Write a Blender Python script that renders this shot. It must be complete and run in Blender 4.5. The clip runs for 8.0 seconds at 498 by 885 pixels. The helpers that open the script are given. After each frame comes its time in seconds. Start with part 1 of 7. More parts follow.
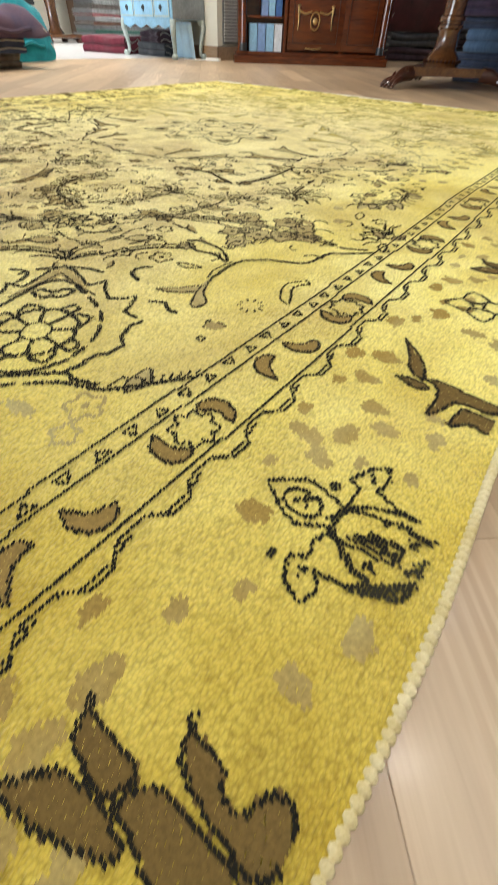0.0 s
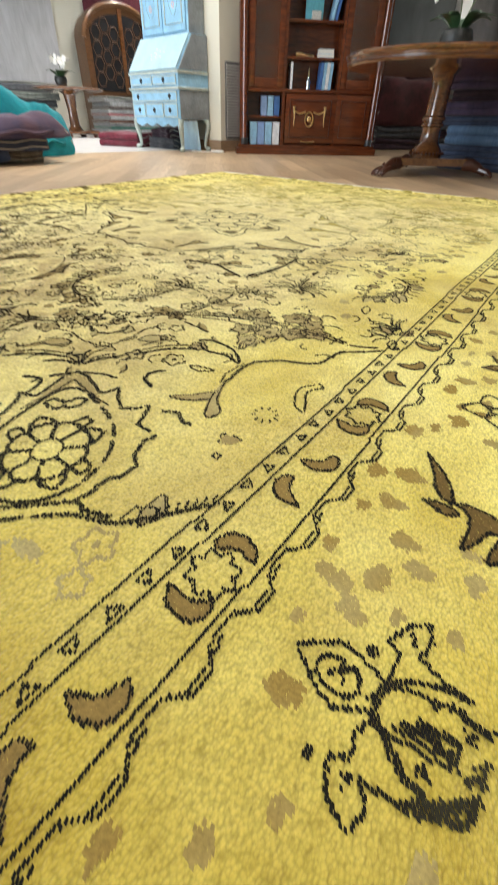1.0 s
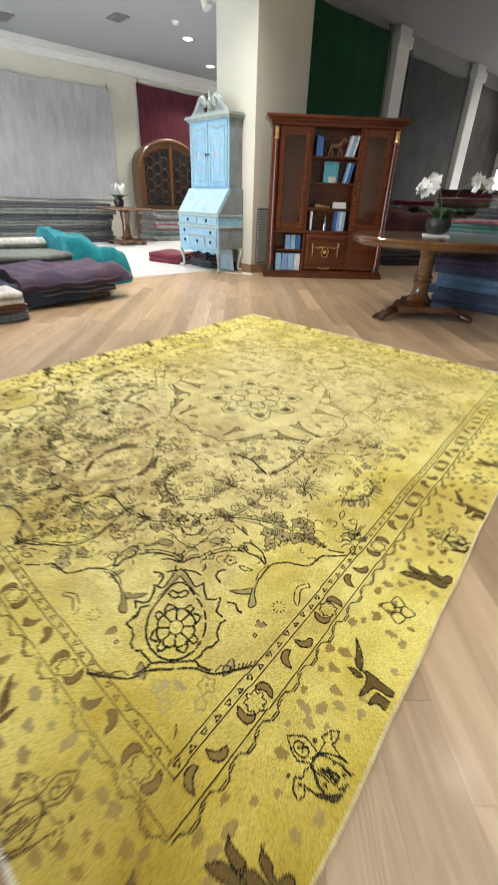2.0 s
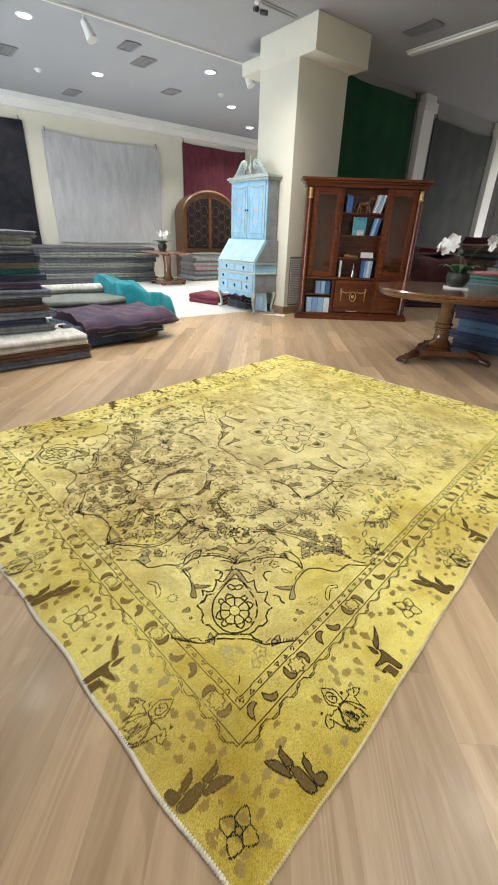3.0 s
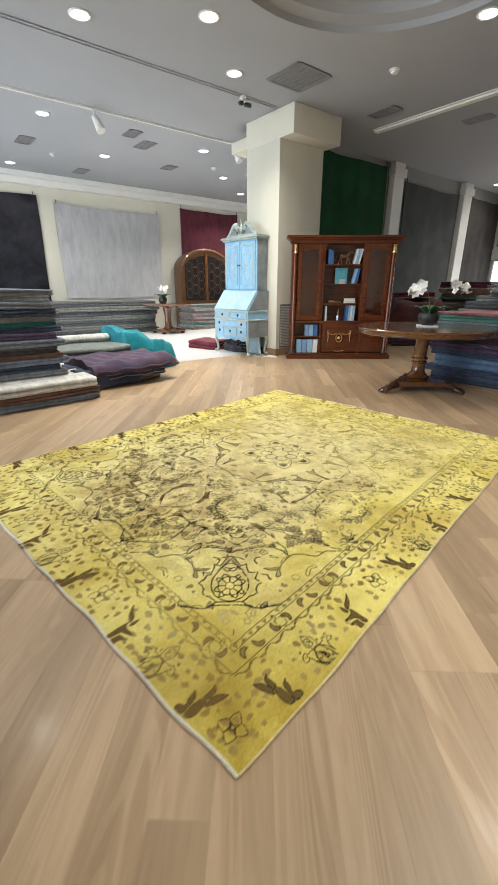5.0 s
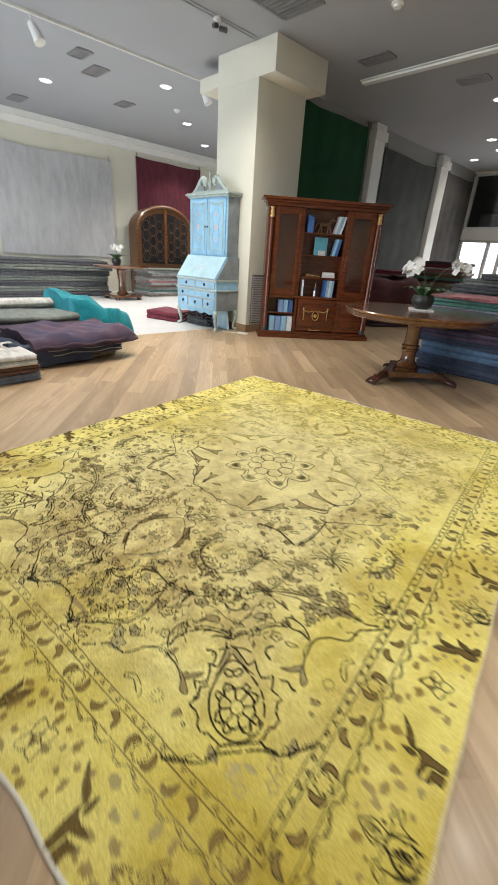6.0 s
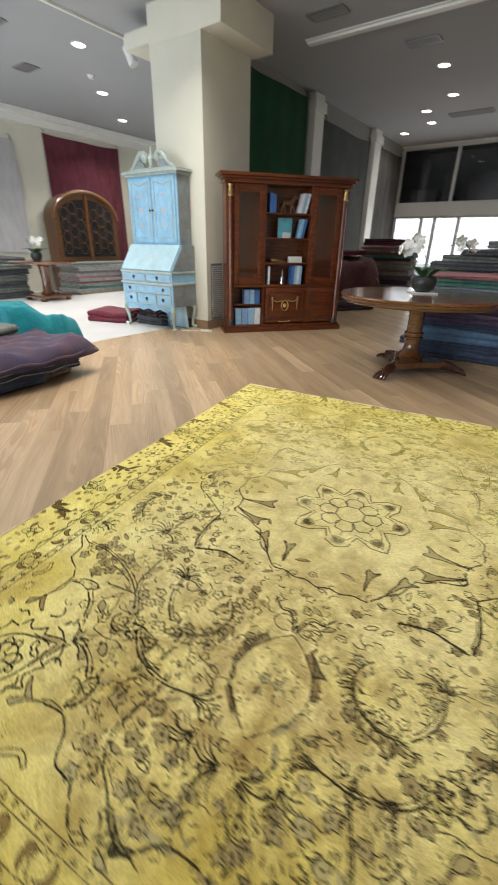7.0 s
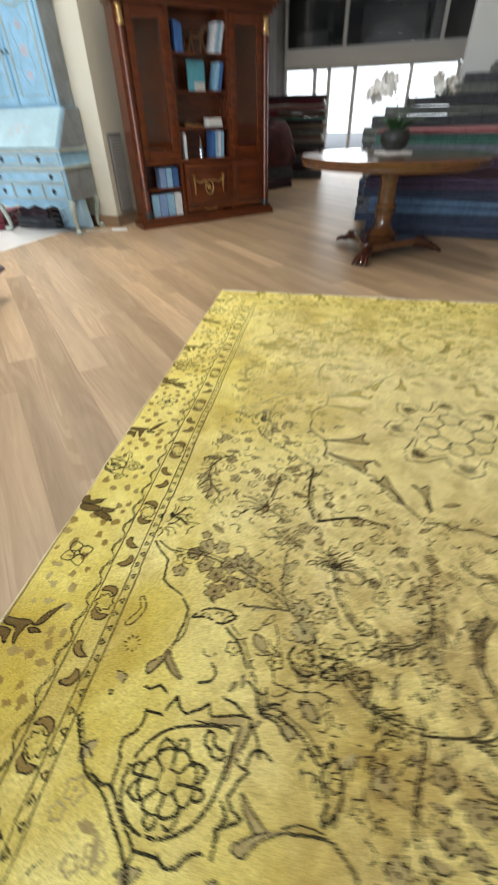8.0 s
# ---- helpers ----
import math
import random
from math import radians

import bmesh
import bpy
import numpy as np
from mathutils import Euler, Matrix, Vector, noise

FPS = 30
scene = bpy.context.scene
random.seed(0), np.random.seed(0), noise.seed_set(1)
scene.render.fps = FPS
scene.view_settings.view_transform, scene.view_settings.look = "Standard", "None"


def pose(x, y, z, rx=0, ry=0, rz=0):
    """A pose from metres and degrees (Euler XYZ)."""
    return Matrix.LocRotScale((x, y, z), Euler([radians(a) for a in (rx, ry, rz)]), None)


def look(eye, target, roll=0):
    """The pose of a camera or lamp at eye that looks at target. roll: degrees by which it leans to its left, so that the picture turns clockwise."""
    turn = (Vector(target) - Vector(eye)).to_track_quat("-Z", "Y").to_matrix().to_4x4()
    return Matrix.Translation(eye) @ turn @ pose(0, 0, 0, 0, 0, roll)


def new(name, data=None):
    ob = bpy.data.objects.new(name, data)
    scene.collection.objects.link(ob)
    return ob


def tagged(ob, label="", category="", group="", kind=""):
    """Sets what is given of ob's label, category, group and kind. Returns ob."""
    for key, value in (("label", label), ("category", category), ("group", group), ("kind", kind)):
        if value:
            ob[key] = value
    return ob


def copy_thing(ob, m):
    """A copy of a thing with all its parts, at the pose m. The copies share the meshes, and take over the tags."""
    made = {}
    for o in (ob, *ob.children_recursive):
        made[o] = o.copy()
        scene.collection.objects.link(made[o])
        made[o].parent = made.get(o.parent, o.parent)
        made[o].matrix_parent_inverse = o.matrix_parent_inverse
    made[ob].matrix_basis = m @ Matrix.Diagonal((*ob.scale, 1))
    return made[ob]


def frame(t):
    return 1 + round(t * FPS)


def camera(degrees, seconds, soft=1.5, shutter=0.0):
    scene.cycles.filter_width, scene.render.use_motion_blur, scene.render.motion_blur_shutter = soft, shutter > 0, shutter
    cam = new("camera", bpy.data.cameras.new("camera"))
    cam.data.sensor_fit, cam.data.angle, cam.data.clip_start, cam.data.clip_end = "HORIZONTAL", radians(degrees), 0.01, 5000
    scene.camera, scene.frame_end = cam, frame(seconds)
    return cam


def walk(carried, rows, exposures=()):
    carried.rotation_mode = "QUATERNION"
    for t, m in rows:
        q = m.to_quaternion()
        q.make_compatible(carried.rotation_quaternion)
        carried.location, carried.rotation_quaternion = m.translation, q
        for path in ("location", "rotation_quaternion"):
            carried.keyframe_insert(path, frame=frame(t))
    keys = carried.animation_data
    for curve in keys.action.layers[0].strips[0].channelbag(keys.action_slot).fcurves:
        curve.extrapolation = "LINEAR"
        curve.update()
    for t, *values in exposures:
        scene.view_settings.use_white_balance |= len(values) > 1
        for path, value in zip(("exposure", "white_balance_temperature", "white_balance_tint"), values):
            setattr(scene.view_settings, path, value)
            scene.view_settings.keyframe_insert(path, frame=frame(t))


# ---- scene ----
cam = camera(62.2, 8.0, shutter=0.5)
PATH = [
    (0, (0.106, 0.124, 0.31), (-0.877, 1.136, -1.108), 2.3),
    (0.5, (0.089, 0.153, 0.346), (-0.954, 1.232, -0.976), 1.8),
    (1, (0.035, 0.163, 0.359), (-1.076, 1.281, -0.871), 1.4),
    (1.5, (0.077, 0.142, 0.59), (-1.175, 1.285, -0.471), 0.1),
    (2, (0.223, -0.084, 1.061), (-1.053, 1.075, 0.047), 2.0),
    (2.2, (0.301, -0.184, 1.198), (-0.989, 0.972, 0.199), 2.1),
    (3.3, (0.513, -0.42, 1.26), (-0.917, 0.685, 0.402), 2.0),
    (3.5, (0.612, -0.451, 1.25), (-0.825, 0.664, 0.418), 1.8),
    (4, (0.754, -0.555, 1.28), (-0.706, 0.58, 0.52), 1.0),
    (4.5, (0.822, -0.692, 1.279), (-0.653, 0.454, 0.564), 0.1),
    (5, (0.779, -0.583, 1.256), (-0.694, 0.572, 0.551), -0.0),
    (5.2, (0.723, -0.472, 1.258), (-0.737, 0.689, 0.537), 0.1),
    (6.3, (-0.187, -0.259, 1.235), (-1.418, 1.079, 0.401), 3.3),
    (6.5, (-0.373, -0.213, 1.199), (-1.578, 1.163, 0.39), 2.1),
    (7, (-0.909, -0.189, 1.221), (-1.952, 1.282, 0.355), 1.0),
    (7.5, (-1.375, -0.18, 1.234), (-2.16, 1.363, 0.232), 0.0),
    (8, (-1.818, -0.078, 1.073), (-2.362, 1.394, -0.167), -1.5),
]
walk(cam, [(t, look(eye, target, roll)) for t, eye, target, roll in PATH],
     [(0.0, -0.05), (1.0, -0.1), (1.5, -0.14), (2.0, -0.2), (3.5, -0.18), (5.0, -0.2), (6.5, -0.4), (7.5, -0.5), (8.0, -0.52)])

SOUTH, NORTH, DOWN = 900.0, 90.0, 42.0
# ---------------------------------------------------------------- light
world = bpy.data.worlds.new("world")
scene.world = world
world.use_nodes = True
wn = world.node_tree.nodes
sky = wn.new("ShaderNodeTexSky")
sky.sky_type = "NISHITA"
sky.sun_disc = False
sky.sun_elevation, sky.sun_rotation = radians(48), radians(200)
world.node_tree.links.new(sky.outputs[0], wn["Background"].inputs[0])
wn["Background"].inputs[1].default_value = 0.15


def area_lamp(name, m, sx, sy, power, color, shape="RECTANGLE", spread=math.pi):
    data = bpy.data.lights.new(name, "AREA")
    data.spread = spread
    data.shape, data.size, data.size_y, data.energy, data.color = shape, sx, sy, power, color
    ob = new(name, data)
    ob.matrix_world = m
    return ob


# daylight in the openings of the south front and of the shop front
area_lamp("south_daylight", look((-6.0, -6.9, 1.9), (-6.0, 0, 1.0)), 9.0, 3.0, SOUTH, (0.80, 0.90, 1.0))
area_lamp("shopfront_daylight", look((-3.6, 14.85, 1.1), (-3.6, 8, 1.0)), 4.2, 1.9, NORTH, (0.93, 0.97, 1.0))

# ---------------------------------------------------------------- materials
def ramp(nt, fac, a, b, lo=0.3, hi=0.7):
    n = nt.nodes.new("ShaderNodeValToRGB")
    n.color_ramp.elements[0].position, n.color_ramp.elements[1].position = lo, hi
    n.color_ramp.elements[0].color, n.color_ramp.elements[1].color = (*a, 1), (*b, 1)
    nt.links.new(fac, n.inputs[0])
    return n.outputs[0]


def noise_tex(nt, vec, scale, detail=4.0, rough=0.55, distort=0.0):
    n = nt.nodes.new("ShaderNodeTexNoise")
    n.inputs["Scale"].default_value, n.inputs["Detail"].default_value = scale, detail
    n.inputs["Roughness"].default_value, n.inputs["Distortion"].default_value = rough, distort
    nt.links.new(vec, n.inputs["Vector"])
    return n.outputs[0]


def mixed(nt, fac, a, b, mode="MIX"):
    n = nt.nodes.new("ShaderNodeMix")
    n.data_type, n.blend_type = "RGBA", mode
    for socket, v in ((n.inputs[0], fac), (n.inputs[6], a), (n.inputs[7], b)):
        if isinstance(v, (int, float)):
            socket.default_value = v
        elif isinstance(v, tuple):
            socket.default_value = (*v, 1)
        else:
            nt.links.new(v, socket)
    return n.outputs[2]


def coords(nt, stretch=(1, 1, 1), spread=0.0, turn=0.0):
    """Object coordinates, stretched, and shifted by a random amount for each object."""
    tc = nt.nodes.new("ShaderNodeTexCoord")
    mp = nt.nodes.new("ShaderNodeMapping")
    mp.inputs["Scale"].default_value = stretch
    mp.inputs["Rotation"].default_value = (0, 0, turn)
    nt.links.new(tc.outputs["Object"], mp.inputs[0])
    out = mp.outputs[0]
    if spread:
        info = nt.nodes.new("ShaderNodeObjectInfo")
        mul = nt.nodes.new("ShaderNodeMath")
        mul.operation = "MULTIPLY"
        mul.inputs[1].default_value = spread
        nt.links.new(info.outputs["Random"], mul.inputs[0])
        add = nt.nodes.new("ShaderNodeVectorMath")
        nt.links.new(out, add.inputs[0])
        nt.links.new(mul.outputs[0], add.inputs[1])
        out = add.outputs[0]
    return out


def bump(nt, bsdf, height, strength, distance):
    b = nt.nodes.new("ShaderNodeBump")
    b.inputs["Strength"].default_value, b.inputs["Distance"].default_value = strength, distance
    nt.links.new(height, b.inputs["Height"])
    nt.links.new(b.outputs[0], bsdf.inputs["Normal"])


def start(name):
    m = bpy.data.materials.new(name)
    m.use_nodes = True
    return m, m.node_tree, m.node_tree.nodes["Principled BSDF"]


def tone(c, k):
    return tuple(min(1.0, v * k) for v in c)


def plain(name, c, rough=0.6, scale=6.0, var=0.18, bumpy=0.1, fine=90.0, metal=0.0, depth=0.004, coat=0.0, spread=7.0):
    """Paint, plaster, stone or metal: broad mottling and a fine grain."""
    m, nt, b = start(name)
    v = coords(nt, spread=spread)
    big, small = noise_tex(nt, v, scale, 5), noise_tex(nt, v, fine, 3)
    col = mixed(nt, 0.35, ramp(nt, big, tone(c, 1 - var), tone(c, 1 + var)), ramp(nt, small, tone(c, 1 - var), tone(c, 1 + var)))
    nt.links.new(col, b.inputs["Base Color"])
    b.inputs["Roughness"].default_value, b.inputs["Metallic"].default_value = rough, metal
    b.inputs["Coat Weight"].default_value = coat
    if bumpy:
        bump(nt, b, small, bumpy, depth)
    return m


def cloth(name, c, c2=None, scale=5.0, fine=260.0, pile=0.5, streak=(1, 1, 1), rough=0.95):
    """Woven pile: faded patches, streaks and a knotted grain."""
    c2 = c2 or tone(c, 0.6)
    m, nt, b = start(name)
    v = coords(nt, streak, spread=9.0)
    u = coords(nt)
    big = noise_tex(nt, v, scale, 6, 0.65, 0.4)
    small = noise_tex(nt, u, fine, 2)
    col = mixed(nt, 0.25, ramp(nt, big, c2, c, 0.35, 0.65), ramp(nt, small, tone(c2, 0.8), tone(c, 1.1)))
    nt.links.new(col, b.inputs["Base Color"])
    b.inputs["Roughness"].default_value = rough
    b.inputs["Specular IOR Level"].default_value = 0.15
    b.inputs["Sheen Weight"].default_value = 0.15
    bump(nt, b, small, pile, 0.004)
    return m


def oak_figure(nt, v, col):
    """Cathedral figure: growth rings cut along the board, and slow changes of tone."""
    field = noise_tex(nt, v, 0.55, 2, 0.45, 0.4)
    k = nt.nodes.new("ShaderNodeMath"); k.operation = "MULTIPLY"; k.inputs[1].default_value = 130.0
    nt.links.new(field, k.inputs[0])
    w = nt.nodes.new("ShaderNodeMath"); w.operation = "SINE"
    nt.links.new(k.outputs[0], w.inputs[0])
    ring = ramp(nt, w.outputs[0], (0.76, 0.69, 0.61), (1.04, 1.04, 1.04), 0.0, 0.55)
    clear = ramp(nt, noise_tex(nt, v, 0.8, 2, 0.5), (0.05, 0.05, 0.05), (0.6, 0.6, 0.6), 0.42, 0.66)
    col = mixed(nt, clear, col, mixed(nt, 1.0, col, ring, "MULTIPLY"))
    return mixed(nt, 0.55, col, ramp(nt, noise_tex(nt, v, 0.45, 3, 0.5), (0.82, 0.77, 0.72), (1.30, 1.30, 1.32), 0.36, 0.6), "MULTIPLY")


def wood(name, dark, light, rough=0.3, coat=0.3, grain=(1.2, 14, 14), spread=11.0, scale=2.2, bumpy=0.08, piece=0.0):
    m, nt, b = start(name)
    v = coords(nt, grain, spread)
    big = noise_tex(nt, v, scale, 6, 0.62, 1.3)
    fine = noise_tex(nt, coords(nt, (grain[0] * 3, grain[1] * 9, grain[2] * 9), spread), scale * 2, 3)
    col = mixed(nt, 0.28, ramp(nt, big, dark, light, 0.34, 0.66), ramp(nt, fine, dark, light, 0.35, 0.65))
    if piece:
        info = nt.nodes.new("ShaderNodeObjectInfo")
        col = mixed(nt, piece, col, ramp(nt, info.outputs["Random"], tone(dark, 0.95), tone(light, 1.12), 0.0, 1.0))
        col = oak_figure(nt, v, col)
    nt.links.new(col, b.inputs["Base Color"])
    b.inputs["Roughness"].default_value = rough
    b.inputs["Coat Weight"].default_value, b.inputs["Coat Roughness"].default_value = coat, 0.15
    bump(nt, b, fine, bumpy, 0.002)
    return m


def glow(name, c, power):
    m, nt, b = start(name)
    b.inputs["Base Color"].default_value = (*c, 1)
    b.inputs["Emission Color"].default_value = (*c, 1)
    b.inputs["Emission Strength"].default_value = power
    return m


def glassy(name, tint=(1, 1, 1), rough=0.0):
    m, nt, b = start(name)
    b.inputs["Base Color"].default_value = (*tint, 1)
    b.inputs["Transmission Weight"].default_value, b.inputs["Roughness"].default_value, b.inputs["IOR"].default_value = 1.0, rough, 1.45
    return m


OAK_A, OAK_B = (0.290, 0.205, 0.122), (0.480, 0.355, 0.222)
MAHOGANY = wood("mahogany", (0.042, 0.009, 0.003), (0.175, 0.040, 0.009), rough=0.25, coat=0.5)
MAHOGANY_DARK = wood("mahogany_dark", (0.03, 0.010, 0.006), (0.09, 0.026, 0.012), rough=0.3, coat=0.3)
TABLE_WOOD = wood("table_wood", (0.06, 0.022, 0.008), (0.21, 0.080, 0.026), rough=0.16, coat=0.9)
OAK_PLANK = wood("oak_plank", OAK_A, OAK_B, rough=0.40, coat=0.05, grain=(0.6, 7, 7), piece=0.46, bumpy=0.12)
OAK_GAP = plain("oak_gap", (0.22, 0.14, 0.07), 0.8)
STONE = plain("pale_stone", (0.80, 0.81, 0.81), 0.25, 2.0, 0.06, 0.02, coat=0.2)
PLASTER = plain("cream_plaster", (0.67, 0.65, 0.55), 0.8, 1.5, 0.05, 0.12)
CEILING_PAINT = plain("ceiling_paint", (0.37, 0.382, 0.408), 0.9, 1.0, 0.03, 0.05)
TRIM_WHITE = plain("trim_white", (0.78, 0.78, 0.74), 0.5, 2.0, 0.04, 0.04)
GOLD = plain("gilt_brass", (0.75, 0.52, 0.22), 0.28, 20, 0.2, 0.1, metal=1.0)
STEEL = plain("grey_metal", (0.42, 0.42, 0.41), 0.4, 12, 0.1, 0.05, metal=0.8)
DARK_METAL = plain("dark_metal", (0.05, 0.05, 0.05), 0.4, 12, 0.2, 0.05, metal=0.6)
BLUE_PAINT = plain("distressed_blue_paint", (0.26, 0.48, 0.66), 0.5, 7.0, 0.24, 0.2, 45)
BLUE_TRIM = plain("worn_cream_trim", (0.40, 0.46, 0.43), 0.5, 9.0, 0.25, 0.2, 45)
LAMP_GLOW = glow("lamp_glow", (1.0, 0.96, 0.88), 20.0)
GLASS = glassy("clear_glass")
DARK_GLASS = plain("smoked_glass", (0.02, 0.02, 0.022), 0.05, 3, 0.1, 0, coat=0.3)


# ---------------------------------------------------------------- mesh helpers
def box(bm, x0, x1, y0, y1, z0, z1, bevel=0.0, seg=2):
    m = Matrix.Translation(((x0 + x1) / 2, (y0 + y1) / 2, (z0 + z1) / 2)) @ Matrix.Diagonal((x1 - x0, y1 - y0, z1 - z0, 1))
    made = bmesh.ops.create_cube(bm, size=1, matrix=m)
    if bevel:
        edges = list({e for v in made["verts"] for e in v.link_edges})
        bmesh.ops.bevel(bm, geom=edges, offset=bevel, segments=seg, profile=0.6, affect="EDGES")
    return bm


def boxed(*a, **k):
    return box(bmesh.new(), *a, **k)


def lathe(bm, profile, m=Matrix(), n=24, a0=0.0, a1=math.tau):
    """Turns a profile of (radius, height) round z."""
    full = abs(a1 - a0 - math.tau) < 1e-6
    cols = n if full else n + 1
    rings = [[bm.verts.new(m @ Vector((r * math.cos(a0 + (a1 - a0) * i / n), r * math.sin(a0 + (a1 - a0) * i / n), z))) for i in range(cols)] for r, z in profile]
    for a, b in zip(rings, rings[1:]):
        for i in range(n):
            j = (i + 1) % cols
            bm.faces.new((a[i], a[j], b[j], b[i]))
    if full:
        if profile[0][0] > 1e-4:
            bm.faces.new(rings[0][::-1])
        if profile[-1][0] > 1e-4:
            bm.faces.new(rings[-1])
    return bm


def tube(bm, pts, r, n=8):
    """A round rod through points; r is one radius or one for each point."""
    pts = [Vector(p) for p in pts]
    rs = r if isinstance(r, (list, tuple)) else [r] * len(pts)
    rings, side = [], None
    for i, p in enumerate(pts):
        d = (pts[min(i + 1, len(pts) - 1)] - pts[max(i - 1, 0)]).normalized()
        side = d.orthogonal().normalized() if side is None else (side - d * side.dot(d)).normalized()
        up = d.cross(side)
        rings.append([bm.verts.new(p + rs[i] * (math.cos(math.tau * k / n) * side + math.sin(math.tau * k / n) * up)) for k in range(n)])
    for a, b in zip(rings, rings[1:]):
        for k in range(n):
            bm.faces.new((a[k], a[(k + 1) % n], b[(k + 1) % n], b[k]))
    bm.faces.new(rings[0][::-1])
    bm.faces.new(rings[-1])
    return bm


def prism(bm, outline, z0, z1, m=Matrix()):
    lo = [bm.verts.new(m @ Vector((x, y, z0))) for x, y in outline]
    hi = [bm.verts.new(m @ Vector((x, y, z1))) for x, y in outline]
    bm.faces.new(lo[::-1])
    bm.faces.new(hi)
    for i in range(len(lo)):
        j = (i + 1) % len(lo)
        bm.faces.new((lo[i], lo[j], hi[j], hi[i]))
    return bm


def curve(pts, n=8):
    """A smooth line through a few points."""
    pts = [Vector(p) for p in pts]
    ext = [2 * pts[0] - pts[1], *pts, 2 * pts[-1] - pts[-2]]
    out = []
    for i in range(1, len(ext) - 2):
        a, b, c, d = ext[i - 1 : i + 3]
        for k in range(n):
            t = k / n
            out.append(0.5 * (2 * b + (c - a) * t + (2 * a - 5 * b + 4 * c - d) * t * t + (3 * b - a - 3 * c + d) * t ** 3))
    return out + [pts[-1]]


def sheet(bm, nu, nv, f, thick=0.0):
    """A grid f(u, v); with thick it gets a back and rim."""
    front = [[bm.verts.new(f(i / nu, j / nv)) for j in range(nv + 1)] for i in range(nu + 1)]
    for i in range(nu):
        for j in range(nv):
            bm.faces.new((front[i][j], front[i + 1][j], front[i + 1][j + 1], front[i][j + 1]))
    if thick:
        bm.normal_update()
        bmesh.ops.solidify(bm, geom=list(bm.faces), thickness=thick)
    return bm


def mesh_of(name, bm, material, smooth=40):
    bmesh.ops.recalc_face_normals(bm, faces=list(bm.faces))
    me = bpy.data.meshes.new(name)
    bm.to_mesh(me)
    bm.free()
    me.materials.append(material)
    if smooth:
        me.shade_smooth()
        me.set_sharp_from_angle(angle=radians(smooth))
    return me


def part(name, bm, material, parent, label="", smooth=40):
    ob = new(name, mesh_of(name, bm, material, smooth))
    ob.parent = parent
    return tagged(ob, label)


def thing(name, m, label, category, group="", kind=""):
    ob = new(name)
    ob.empty_display_size = 0.05
    ob.matrix_world = m
    return tagged(ob, label, category, group, kind)


def single(name, bm, material, m, label, category, group="", kind="", smooth=40):
    ob = new(name, mesh_of(name, bm, material, smooth))
    ob.matrix_world = m
    return tagged(ob, label, category, group, kind)


def setting(name, bm, material, label, category, m=Matrix(), smooth=0):
    return single(name, bm, material, m, label, category, kind="structure", smooth=smooth)


CEIL = 3.97
# ---------------------------------------------------------------- structure
floor = setting("floor", boxed(-5.87, 6.0, -7.2, 15.0, -0.12, -0.012), OAK_GAP, "dark subfloor showing in the joints of pale oak planks", "floor")
setting("stone_floor", boxed(-12.4, -5.87, -7.2, 12.0, -0.12, 0.0), STONE, "polished pale stone floor of the showroom annex", "floor")
setting("wall_west", boxed(-12.6, -12.4, -7.2, 12.0, 0, 4.3), PLASTER, "cream plaster wall behind hanging rugs", "wall")
setting("wall_annex_end", boxed(-12.4, -6.25, 11.8, 12.0, 0, 4.3), PLASTER, "cream plaster end wall of the annex", "wall")
setting("wall_gallery", boxed(-6.25, -6.05, 5.83, 15.2, 0, 4.3), plain("grey_plaster", (0.30, 0.30, 0.29), 0.85, 1.5, 0.06, 0.1), "grey painted wall behind hanging rugs", "wall")
setting("wall_east", boxed(6.0, 6.2, -7.2, 15.2, 0, 4.3), PLASTER, "cream plaster side wall", "wall")
setting("wall_south", box(box(box(boxed(-12.4, 6.0, -7.2, -7.0, 0, 0.4), -12.4, 6.0, -7.2, -7.0, 3.4, 4.3), -12.4, -10.5, -7.2, -7.0, 0.4, 3.4), -1.5, 6.0, -7.2, -7.0, 0.4, 3.4), PLASTER, "cream plaster wall with a wide window opening", "wall")

# ceiling with a round recess
DOME, DOME_R = (-1.98, 3.17), 1.58
def ceiling_mesh():
    bm = bmesh.new()
    n = 64
    outer = []
    for i in range(n):
        a = math.tau * i / n
        c, s = math.cos(a), math.sin(a)
        k = min((8.0 if c > 0 else 10.5) / max(abs(c), 1e-6), (12.0 if s > 0 else 10.3) / max(abs(s), 1e-6))
        outer.append((DOME[0] + k * c, DOME[1] + k * s))
    ring = lambda r, z: [bm.verts.new((DOME[0] + r * math.cos(math.tau * i / n), DOME[1] + r * math.sin(math.tau * i / n), z)) for i in range(n)]
    rings = [[bm.verts.new((x, y, CEIL)) for x, y in outer], ring(DOME_R, CEIL), ring(DOME_R - 0.02, CEIL + 0.06), ring(DOME_R - 0.16, CEIL + 0.09), ring(DOME_R - 0.2, CEIL + 0.17),
             ring(DOME_R - 0.32, CEIL + 0.2), ring(DOME_R - 0.34, CEIL + 0.42)]
    for a, b in zip(rings, rings[1:]):
        for i in range(n):
            bm.faces.new((a[i], a[(i + 1) % n], b[(i + 1) % n], b[i]))
    bm.faces.new(rings[-1])
    return bm
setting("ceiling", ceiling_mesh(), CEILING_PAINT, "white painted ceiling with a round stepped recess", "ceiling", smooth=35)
setting("roof_slab", boxed(-12.6, 6.2, -7.2, 15.2, 4.45, 4.6), PLASTER, "plain slab closing the building above the ceiling", "ceiling")
